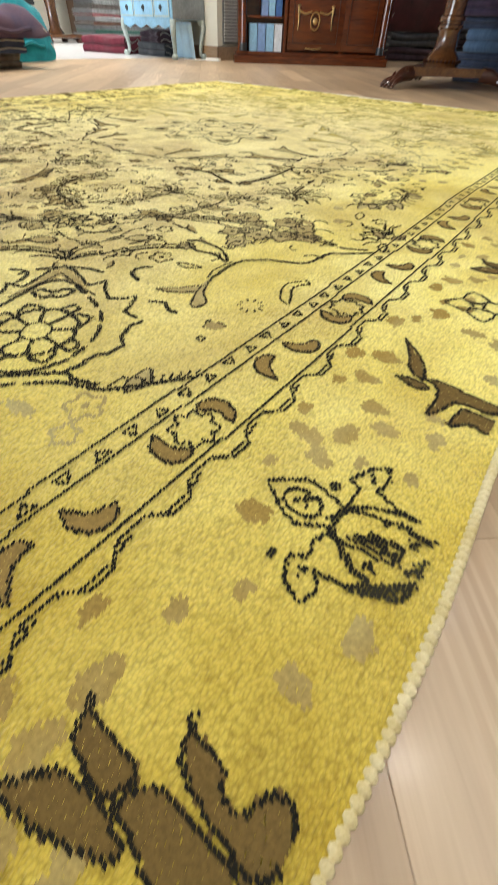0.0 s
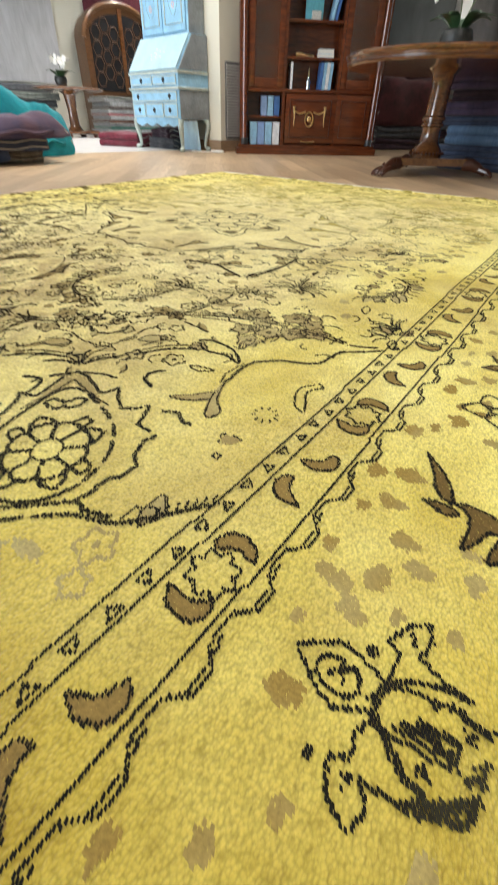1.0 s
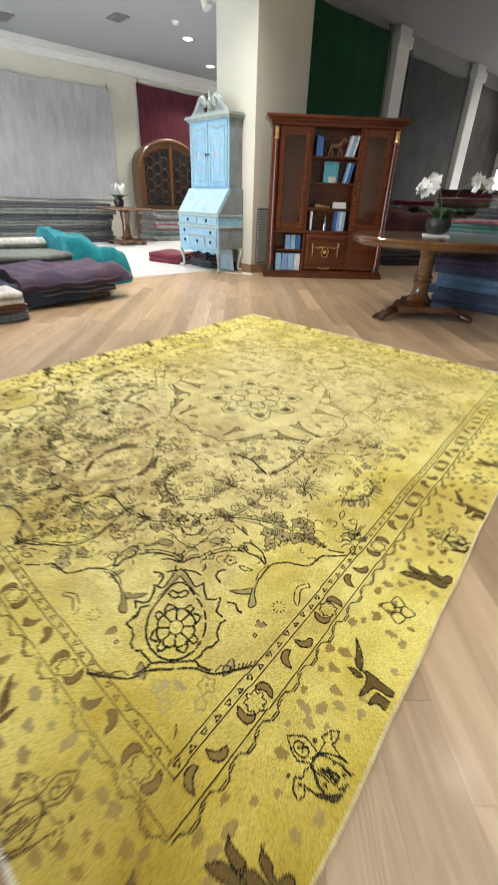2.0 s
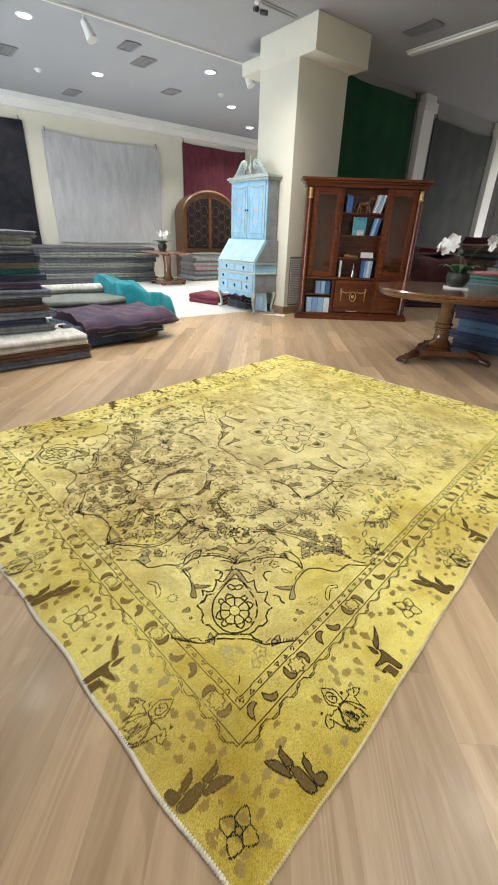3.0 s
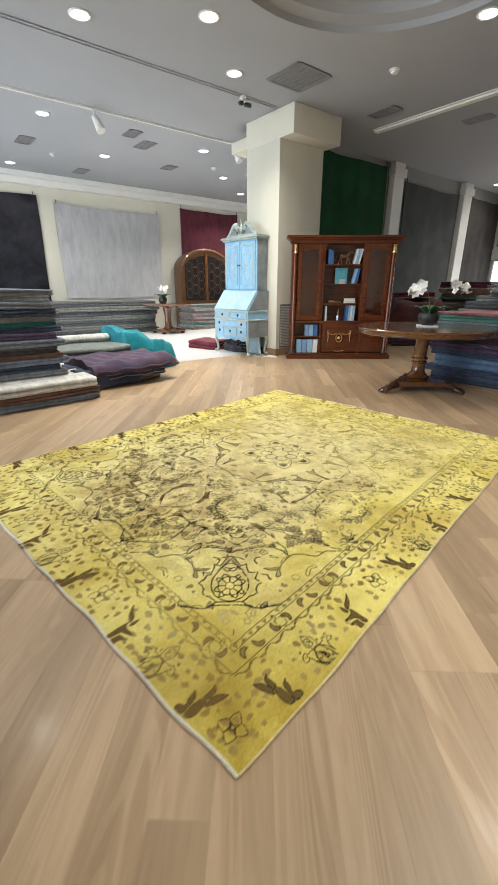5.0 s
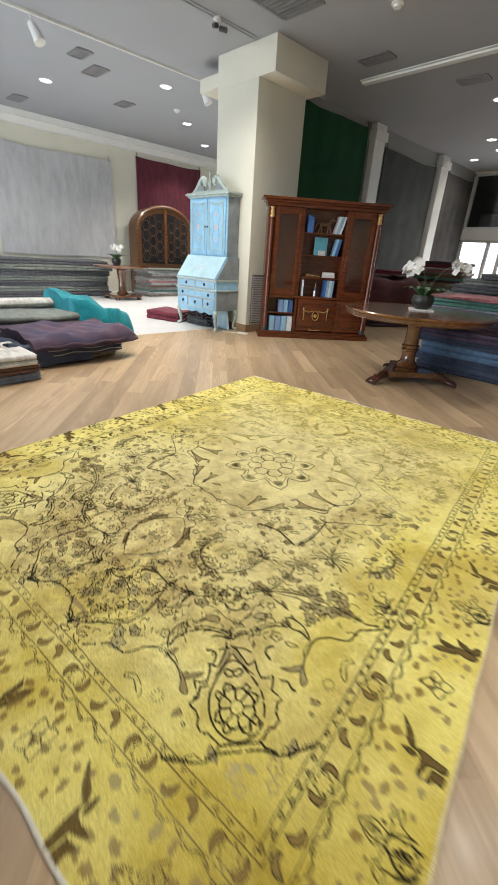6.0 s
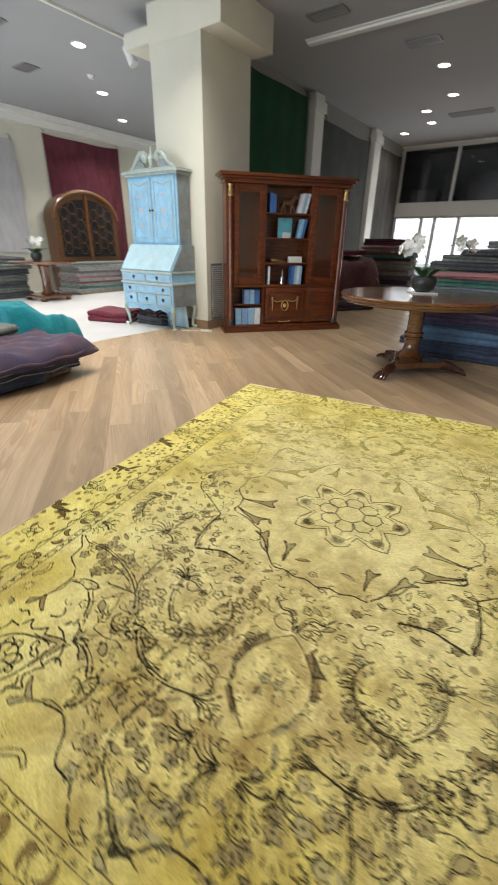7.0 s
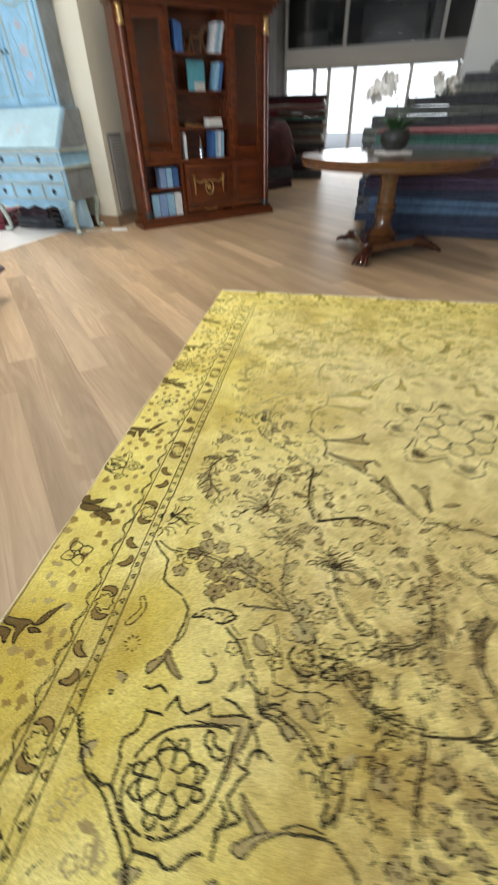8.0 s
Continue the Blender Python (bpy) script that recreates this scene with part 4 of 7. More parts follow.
book(-0.27, -0.02, 0.691, 0.03, 0.25, 0.18, WHITE_C, "white book standing on a shelf")
for i in range(3):
    book(-0.62 + i * 0.085, -0.03, 0.4155, 0.075, 0.2, 0.16, ((0.2, 0.3, 0.5), SKY_C, BLUE_C)[i], "blue binder standing in the open base shelf")
for i in range(4):
    book(-0.76 + i * 0.105, -0.03, 0.111, 0.095, 0.24, 0.16, (SKY_C, (0.2, 0.32, 0.55), SKY_C, WHITE_C)[i], "blue and white volume standing in the open base shelf")

horse = single("horse_figurine", bmesh.new(), GOLD, CM @ pose(0.02, -0.03, 1.644), "small bronze horse figurine on a shelf", "figurine")
hb = bmesh.new()
tube(hb, [(-0.08, 0, 0.13), (0.0, 0, 0.125), (0.07, 0, 0.14)], [0.035, 0.032, 0.036], 10)
tube(hb, [(0.06, 0, 0.15), (0.1, 0, 0.2), (0.12, 0, 0.21), (0.16, 0, 0.185)], [0.028, 0.02, 0.02, 0.01], 8)
for lx, sp in ((-0.08, -0.03), (-0.06, 0.01), (0.05, -0.01), (0.07, 0.04)):
    tube(hb, [(lx, 0.015 if sp > 0 else -0.015, 0.12), (lx + sp * 0.5, 0, 0.06), (lx + sp, 0, 0.0)], [0.016, 0.01, 0.009], 7)
tube(hb, curve([(-0.11, 0, 0.14), (-0.15, 0, 0.12), (-0.16, 0, 0.06)], 4), 0.008, 6)
horse.data = mesh_of("horse_figurine", hb, plain("bronze", (0.22, 0.13, 0.07), 0.35, 20, 0.3, 0.1, metal=0.8))

shoe = thing("shoe_ornament", CM @ pose(-0.1, -0.04, 0.9945), "gold coloured shoe shaped ornament on a shelf", "ornament")
def shoe_f(u, v):
    a = math.tau * v
    x = -0.12 + 0.24 * u
    hh = 0.035 + 0.055 * max(0, 0.45 - u) ** 0.7
    wd = 0.035 * math.sin(math.pi * min(1, 0.12 + u * 0.88)) ** 0.5
    return Vector((x, wd * math.cos(a), hh * (1 + math.sin(a)) * 0.5 * math.sin(math.pi * (0.1 + 0.86 * u)) ** 0.35))
part("upper", sheet(bmesh.new(), 16, 12, shoe_f), GOLD, shoe)
part("sole", boxed(-0.11, 0.11, -0.03, 0.03, 0, 0.006, bevel=0.002), DARK_METAL, shoe)

bottle = thing("decanter", CM @ pose(-0.03, -0.04, 0.691), "small silver spired decanter on a shelf", "decanter")
part("body", lathe(bmesh.new(), [(0.03, 0), (0.032, 0.01), (0.022, 0.04), (0.03, 0.07), (0.02, 0.1), (0.01, 0.13)], n=16), plain("silver", (0.7, 0.7, 0.7), 0.2, 10, 0.1, 0.02, metal=1.0), bottle)
part("stopper", lathe(bmesh.new(), [(0.01, 0.13), (0.016, 0.14), (0.008, 0.16), (0.002, 0.21)], n=12), GOLD, bottle)


# ---------------------------------------------------------------- pedestal table
def pedestal_table():
    t = thing("pedestal_table", pose(-2.08, 4.45, 0, 0, 0, 0), "round polished walnut pedestal table with carved paw feet", "table")
    R = 0.80
    part("tabletop", lathe(bmesh.new(), [(R - 0.09, 0.715), (R - 0.03, 0.715), (R - 0.015, 0.725), (R - 0.01, 0.76), (R, 0.768), (R + 0.004, 0.78), (R - 0.008, 0.792)], n=72), TABLE_WOOD, t, "glossy round top with a crossbanded rim", 30)
    part("rim_band", lathe(bmesh.new(), [(R - 0.013, 0.733), (R - 0.007, 0.735), (R - 0.007, 0.74), (R - 0.013, 0.742)], n=72), MAHOGANY_DARK, t, "dark inlaid line round the rim")
    part("pedestal", lathe(bmesh.new(), [(0.13, 0.13), (0.14, 0.16), (0.12, 0.19), (0.085, 0.23), (0.078, 0.3), (0.082, 0.34), (0.098, 0.35), (0.098, 0.365), (0.082, 0.372), (0.082, 0.385), (0.098, 0.39), (0.098, 0.41), (0.08, 0.42), (0.078, 0.60), (0.09, 0.68), (0.13, 0.716)], n=28), TABLE_WOOD, t, "turned pedestal")
    bm = bmesh.new()
    for k in range(28):
        a = k * math.tau / 28
        lathe(bm, [(0.002, -0.012), (0.012, 0.0), (0.002, 0.012)], Matrix.Translation((0.14 * math.cos(a), 0.14 * math.sin(a), 0.16)), 6)
    part("beading", bm, MAHOGANY_DARK, t, "carved bead ring")
    out = []
    for i in range(3):
        a0 = radians(18 + 120 * i)
        for j in range(10):
            q = j / 10
            a = a0 + q * math.tau / 3
            r = 0.40 - 0.20 * math.sin(math.pi * q) ** 0.8
            out.append((r * math.cos(a), r * math.sin(a)))
    part("platform", prism(bmesh.new(), out, 0.075, 0.13), TABLE_WOOD, t, "three-cornered concave platform")
    for i in range(3):
        a = radians(18 + 120 * i)
        m = pose(0, 0, 0, 0, 0, math.degrees(a))
        bm = bmesh.new()
        tube(bm, [m @ p for p in curve([(0.33, 0, 0.09), (0.40, 0, 0.085), (0.47, 0, 0.06), (0.53, 0, 0.03)], 4)], [0.05] * 5 + [0.045, 0.042, 0.038, 0.034, 0.03, 0.028, 0.026, 0.022][:8], 10)
        for s in (-0.045, -0.016, 0.016, 0.045):
            tube(bm, [m @ p for p in curve([(0.47, s * 0.8, 0.06), (0.53, s * 1.1, 0.045), (0.57, s * 1.25, 0.022), (0.58, s * 1.3, 0.008)], 3)], [0.018, 0.019, 0.018, 0.018, 0.017, 0.016, 0.014, 0.012, 0.009, 0.008], 7)
        for k in range(3):
            lathe(bm, [(0.002, -0.02), (0.02, 0.0), (0.002, 0.02)], m @ Matrix.Translation((0.42 + 0.03 * k, 0.03 - 0.03 * k, 0.11 - 0.015 * k)), 8)
        part("paw_foot", bm, MAHOGANY_DARK, t, "carved dark paw foot")
    return t
pedestal_table()

# ---------------------------------------------------------------- orchids in a pot on the table
PETAL = plain("orchid_petal", (0.80, 0.79, 0.76), 0.5, 20, 0.05, 0.05)
LEAF = plain("orchid_leaf", (0.035, 0.09, 0.035), 0.35, 14, 0.3, 0.1)
STALK = plain("orchid_stalk", (0.10, 0.14, 0.05), 0.5, 20, 0.2, 0.05)
def flower(bm, m, r):
    for k in range(5):
        a = k * math.tau / 5
        w = 0.5 if k % 2 else 0.38
        pts = [m @ Vector((r * (q * math.cos(a) - w * math.sin(math.pi * q) * s * math.sin(a)), r * (q * math.sin(a) + w * math.sin(math.pi * q) * s * math.cos(a)), 0.15 * r * math.sin(q * 3 + k)))
               for s, q in ((0, 0.02), (1, 0.35), (1, 0.7), (0, 1.0), (-1, 0.7), (-1, 0.35))]
        vs = [bm.verts.new(p) for p in pts]
        bm.faces.new(vs)
    lathe(bm, [(0.2 * r, 0), (0.15 * r, 0.25 * r), (0.02, 0.3 * r)], m, 6)

def orchid(m, scale, label, sprays, pot_r=0.115):
    r = random.Random(5)
    t = thing("orchid_plant", m @ Matrix.Scale(scale, 4), label, "potted plant")
    part("pot", lathe(bmesh.new(), [(0.07, 0), (pot_r * 0.9, 0.03), (pot_r * 1.1, 0.09), (pot_r, 0.14), (pot_r * 0.92, 0.15), (pot_r * 0.85, 0.14), (0.05, 0.12)], n=24), plain("woven_pot", (0.03, 0.032, 0.03), 0.4, 40, 0.6, 0.5, 60), t, "dark glazed bowl pot")
    for k in range(9):
        a = k * 2.4
        L = r.uniform(0.14, 0.24)
        def f(u, v, a=a, L=L):
            w = 0.038 * math.sin(math.pi * (0.06 + 0.92 * u)) * (v - 0.5) * 2
            x, z = 0.03 + L * u, 0.13 + 0.10 * math.sin(u * 2.2) + 0.3 * w * w
            return Vector((x * math.cos(a) - w * math.sin(a), x * math.sin(a) + w * math.cos(a), z))
        part("leaf", sheet(bmesh.new(), 8, 4, f, 0.003), LEAF, t, smooth=80)
    for path, n in sprays:
        c = curve(path, 10)
        st = part("stem", tube(bmesh.new(), c, 0.004, 6), STALK, t)
        for i in range(n):
            p = c[-1 - int(i * 2.2)]
            bm = bmesh.new()
            mm = Matrix.Translation(p + Vector((r.uniform(-0.045, 0.045), r.uniform(-0.045, 0.045), r.uniform(-0.035, 0.05)))) @ look((0, 0, 0), (r.uniform(-0.5, 0.7), r.uniform(-0.9, 0.9), r.uniform(-0.4, 0.6))).to_3x3().to_4x4()
            flower(bm, mm, r.uniform(0.055, 0.075))
            part("flower", bm, PETAL, st, "white orchid flower", smooth=0)
    return t
orchid(pose(-2.1, 4.55, 0.806), 1.0, "white orchid in a dark bowl pot on a round table",
       [([(0, 0, 0.13), (-0.02, 0.0, 0.3), (-0.08, -0.02, 0.43), (-0.17, -0.05, 0.45), (-0.22, -0.06, 0.40)], 9), ([(0.02, 0, 0.13), (0.06, 0.02, 0.28), (0.16, 0.03, 0.42), (0.28, 0.04, 0.46), (0.36, 0.05, 0.40)], 8)])
single("place_mat", boxed(-0.13, 0.13, -0.11, 0.11, 0, 0.012, bevel=0.003), PETAL, pose(-2.1, 4.55, 0.793, 0, 0, 30), "flat white tray beneath a plant pot", "tray")

# ---------------------------------------------------------------- annex: small table, orchid, arched cabinet
st = thing("side_table", pose(-10.5, 5.27, 0), "small round dark wood pedestal table on stone floor", "table")
part("tabletop", lathe(bmesh.new(), [(0.63, 0.76), (0.68, 0.77), (0.69, 0.80), (0.66, 0.815)], n=40), TABLE_WOOD, st)
part("pedestal", lathe(bmesh.new(), [(0.16, 0.12), (0.1, 0.2), (0.09, 0.45), (0.12, 0.7), (0.2, 0.76)], n=16), TABLE_WOOD, st)
part("base", box(bmesh.new(), -0.36, 0.36, -0.36, 0.36, 0.06, 0.12, bevel=0.02), TABLE_WOOD, st)
for sx in (-1, 1):
    for sy in (-1, 1):
        part("foot", lathe(bmesh.new(), [(0.05, 0), (0.07, 0.03), (0.05, 0.06)], Matrix.Translation((sx * 0.3, sy * 0.3, 0)), 10), MAHOGANY_DARK, st)
orchid(pose(-10.5, 5.15, 0.816), 1.1, "small white orchid in a grey pot on a side table", [([(0, 0, 0.13), (-0.02, 0.03, 0.3), (0.0, -0.08, 0.42)], 5), ([(0, 0.03, 0.13), (0, 0.1, 0.3), (0, 0.18, 0.4)], 4)], 0.1)

ac = thing("arched_cabinet", pose(-11.9, 7.4, 0, 0, 0, 90), "brown wooden cabinet with an arched top and latticed glass doors", "cabinet")
arch = [(0.95 * math.cos(a), 1.75 + 0.62 * math.sin(a)) for a in [math.pi * i / 24 for i in range(25)]]
UP = Euler((radians(90), 0, 0)).to_matrix().to_4x4()
part("body", prism(bmesh.new(), [(0.95, 0.0)] + arch + [(-0.95, 0.0)], -0.25, 0.2, UP), wood("cabinet_wood", (0.06, 0.025, 0.01), (0.17, 0.075, 0.028)), ac)
part("arch_moulding", tube(bmesh.new(), [(x, -0.21, z) for x, z in arch], 0.05, 8), wood("arch_wood", (0.09, 0.04, 0.015), (0.24, 0.11, 0.045)), ac)
for s in (-1, 1):
    arc2 = [(s * (0.06 + 0.74 * (1 - i / 12)), 1.70 + 0.50 * math.sin(math.acos(max(-1, min(1, (0.06 + 0.74 * (1 - i / 12)) / 0.88))))) for i in range(13)]
    pane = part("door", prism(bmesh.new(), ([(s * 0.06, 0.85), (s * 0.80, 0.85)] if s > 0 else [(s * 0.06, 0.85), (s * 0.80, 0.85)]) + arc2, 0.2, 0.215, UP), DARK_GLASS, ac, "dark glazed arched door")
    bm = bmesh.new()
    for q in range(3):
        for k in range(5):
            cx, cz = s * (0.2 + 0.23 * q), 1.05 + 0.27 * k + (0.13 if q % 2 else 0)
            if cz < 1.72 + 0.36 * math.sqrt(max(0, 1 - (cx / 0.88) ** 2)):
                tube(bm, [(cx + 0.12 * math.cos(a * math.pi / 3), -0.222, cz + 0.14 * math.sin(a * math.pi / 3)) for a in range(7)], 0.010, 5)
    part("lattice", bm, wood("lattice_wood", (0.06, 0.026, 0.012), (0.15, 0.068, 0.028)), pane, "hexagonal wooden lattice")
part("centre_stile", boxed(-0.05, 0.05, -0.235, -0.2, 0.8, 2.3, bevel=0.01), TABLE_WOOD, ac)

# ---------------------------------------------------------------- shop front at the far end
FR = plain("pale_frame", (0.55, 0.55, 0.54), 0.4, 5, 0.06, 0.03)
setting("shopfront_beam", boxed(-6.05, 6.0, 14.85, 15.15, 2.10, 2.42), plain("beam_paint", (0.55, 0.55, 0.53), 0.7, 3, 0.05, 0.05), "painted beam between lower and upper glazing", "beam")
setting("shopfront_top", boxed(-6.05, 6.0, 14.9, 15.1, CEIL - 0.05, 4.3), PLASTER, "plaster strip above the upper glazing", "wall")
setting("wall_north", boxed(-1.4, 6.0, 14.9, 15.1, 0, 2.10), PLASTER, "plaster wall beside the shop front", "wall")
def window(n, x0, x1, z0, z1, mull, pane_mat, label):
    w = thing(f"window_{n}", pose(0, 15.0, 0), label, "window", kind="structure")
    bm = bmesh.new()
    box(bm, x0, x1, -0.05, 0.05, z0, z0 + 0.06); box(bm, x0, x1, -0.05, 0.05, z1 - 0.06, z1)
    part("window_frame", bm, FR, w)
    xs = [x0, *mull, x1]
    for x in xs:
        part("mullion", boxed(x - 0.045, x + 0.045, -0.06, 0.06, z0 + 0.06, z1 - 0.06), FR, w)
    for a, b in zip(xs, xs[1:]):
        p = part("pane", boxed(a + 0.045, b - 0.045, -0.006, 0.006, z0 + 0.06, z1 - 0.06), pane_mat, w)
        p.visible_shadow = False
window(1, -6.0, -1.45, 0.0, 2.10, (-5.15, -4.75, -4.05, -2.6), GLASS, "tall shop front glazing with slim pale mullions")
window(2, -6.0, -1.2, 2.42, CEIL - 0.05, (-4.4, -2.0), GLASS, "dark upper glazing of the shop front")
# the dimness of the unlit room is put into its near-black walls
setting("mezzanine", box(box(box(box(boxed(-6.2, 0.0, 15.2, 18.5, 2.3, 2.42), -6.2, 0.0, 18.3, 18.5, 2.42, 4.3), -6.4, -6.2, 15.2, 18.5, 2.3, 4.3), 0.0, 0.2, 15.2, 18.5, 2.3, 4.3), -6.4, 0.2, 15.2, 18.5, 4.3, 4.4), plain("unlit_room_shade", (0.06, 0.06, 0.06), 0.8, 3, 0.2, 0.05), "room behind the upper glazing, its shade put into the colour", "room")
# dark boxes added for the unclear silhouettes in the room
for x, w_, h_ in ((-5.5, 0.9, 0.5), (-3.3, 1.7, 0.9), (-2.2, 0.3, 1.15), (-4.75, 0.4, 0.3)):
    single("storage_box", boxed(-w_ / 2, w_ / 2, -0.3, 0.3, 0, h_, bevel=0.06), plain("silhouette_dark", (0.02, 0.02, 0.022), 0.5), pose(x, 16.2, 2.42), "dark box standing in for a silhouette behind the upper glazing", "box", "storage cases")
setting("backdrop", boxed(-40, 40, 40, 40.2, -1, 26), glow("daylight_haze", (0.90, 0.96, 1.0), 2.6), "pale hazy daylight beyond the street", "backdrop")
setting("ground", boxed(-60, 60, 15.2, 39, -0.2, -0.02), plain("pavement_concrete", (0.6, 0.6, 0.58), 0.8, 1.0, 0.1, 0.1), "sunlit pale pavement outside the shop front", "ground")

# white pier with a framed picture
setting("white_pier", boxed(-1.6, 0.6, 7.15, 7.75, 0, CEIL - 0.003, bevel=0.006), plain("pier_paint", (0.74, 0.74, 0.70), 0.7, 2, 0.04, 0.05), "white painted pier carrying a framed picture", "pier")
pic = thing("picture", pose(-0.55, 7.15, 1.12), "grey abstract picture in a slim pale frame", "picture")
part("canvas", boxed(-0.62, 0.62, -0.02, -0.003, 0.03, 1.75), cloth("canvas_grey", (0.22, 0.23, 0.22), (0.12, 0.13, 0.13), 3), pic)
part("frame", box(box(box(boxed(-0.65, -0.62, -0.035, -0.002, 0, 1.78), 0.62, 0.65, -0.035, -0.002, 0, 1.78), -0.62, 0.62, -0.035, -0.002, 0, 0.03), -0.62, 0.62, -0.035, -0.002, 1.75, 1.78), STEEL, pic)

wp = thing("picture", pose(-12.4, 9.80, 1.92, 0, 0, 90), "small dark picture in a black frame on a cream wall", "picture")
part("canvas", boxed(-0.26, 0.26, -0.02, -0.004, 0.04, 0.62), cloth("dark_canvas", (0.06, 0.055, 0.05), (0.03, 0.03, 0.03), 6), wp)
part("frame", box(box(box(boxed(-0.31, -0.26, -0.045, -0.002, 0, 0.66, bevel=0.006), 0.26, 0.31, -0.045, -0.002, 0, 0.66, bevel=0.006), -0.26, 0.26, -0.045, -0.002, 0, 0.04), -0.26, 0.26, -0.045, -0.002, 0.62, 0.66), DARK_METAL, wp)

# white bench end near the rug
bench = thing("padded_bench", pose(-0.60, -1.07, 0, 0, 0, 7), "white upholstered low bench on the oak floor", "bench")
part("cushion", boxed(-0.9, 1.25, -0.35, 0.245, 0.12, 0.34, bevel=0.05, seg=4), cloth("white_upholstery", (0.74, 0.73, 0.69), (0.66, 0.65, 0.6), 8), bench)
# near-black base reaches past the cushion as the shadow along the bench
part("base", boxed(-0.9, 1.25, -0.35, 0.28, 0.0, 0.118, bevel=0.006), plain("bench_shadow", (0.045, 0.032, 0.024), 0.6), bench, "dark base set proud to stand in for the bench's shadow")

# ---------------------------------------------------------------- the rug
# p runs in from one long edge, q in from the near short end
RUG = pose(-1.465, 1.378, 0.0, 0, 0, 9.1)
RWID, RLEN = 2.74, 3.75
KNOT = 0.0029
rug = thing("rug", RUG, "large yellow overdyed vintage rug with dark floral outlines on oak", "rug")
rr = random.Random(77)


def rug_height(p, q):
    return 0.010 + 0.0022 * math.sin(p * 5.1 + 0.6) * math.sin(q * 4.3 + 1.0) + 0.0012 * math.sin(p * 11 + q * 7)


def lay(p, q):
    """The far end is drawn in and slightly out of square, as on a hand-knotted rug."""
    far = max(0.0, (q - 1.9) / (RLEN - 1.9))
    short = RLEN - 3.505 - 0.030 * p
    return 1.38 - p * (1 + 0.012 * q / RLEN), q - short * far ** 1.25 - 1.78


def on_rug(p, q, lift=0.0):
    """The woven pattern runs slightly askew to the edges."""
    q2 = q + 0.045 * p * (1 - q / RLEN) * min(1.0, q / 0.2)
    x, y = lay(p, q2)
    return Vector((x, y, rug_height(p, q2) + lift))


def rug_slab():
    bm = bmesh.new()
    nu, nv = 76, 100
    def wob(p, q):
        return 0.003 * math.sin(q * 6.3) + 0.002 * math.sin(q * 15 + 1) + 0.018 * math.exp(-((q - 0.6) / 0.5) ** 2) * (p < 1), 0.004 * math.sin(p * 7.1 + 2) + 0.004 * math.sin(p * 17)
    top = []
    for i in range(nu + 1):
        col = []
        for j in range(nv + 1):
            p, q = RWID * i / nu, RLEN * j / nv
            a, b = wob(p, q)
            ep, eq = abs(2 * i / nu - 1) ** 12, abs(2 * j / nv - 1) ** 12
            rim = 0.0 if 0 < i < nu and 0 < j < nv else 0.004
            x, y = lay(p, q)
            col.append(bm.verts.new((x + a * ep, y + b * eq + 0.010 * p * (1 - q / RLEN), rug_height(p, q) - rim)))
        top.append(col)
    for i in range(nu):
        for j in range(nv):
            bm.faces.new((top[i][j], top[i + 1][j], top[i + 1][j + 1], top[i][j + 1]))
    edge = [top[i][0] for i in range(nu + 1)] + [top[nu][j] for j in range(1, nv + 1)] + [top[i][nv] for i in range(nu - 1, -1, -1)] + [top[0][j] for j in range(nv - 1, 0, -1)]
    low = [bm.verts.new((v.co.x, v.co.y, 0.0)) for v in edge]
    for k in range(len(edge)):
        bm.faces.new((edge[k], edge[k - 1], low[k - 1], low[k]))
    rims = [[v.co.copy() for v in side] for side in ([c for c in top[0]], [c for c in top[nu]], [top[i][0] for i in range(nu + 1)], [top[i][nv] for i in range(nu + 1)])]
    return bm, rims


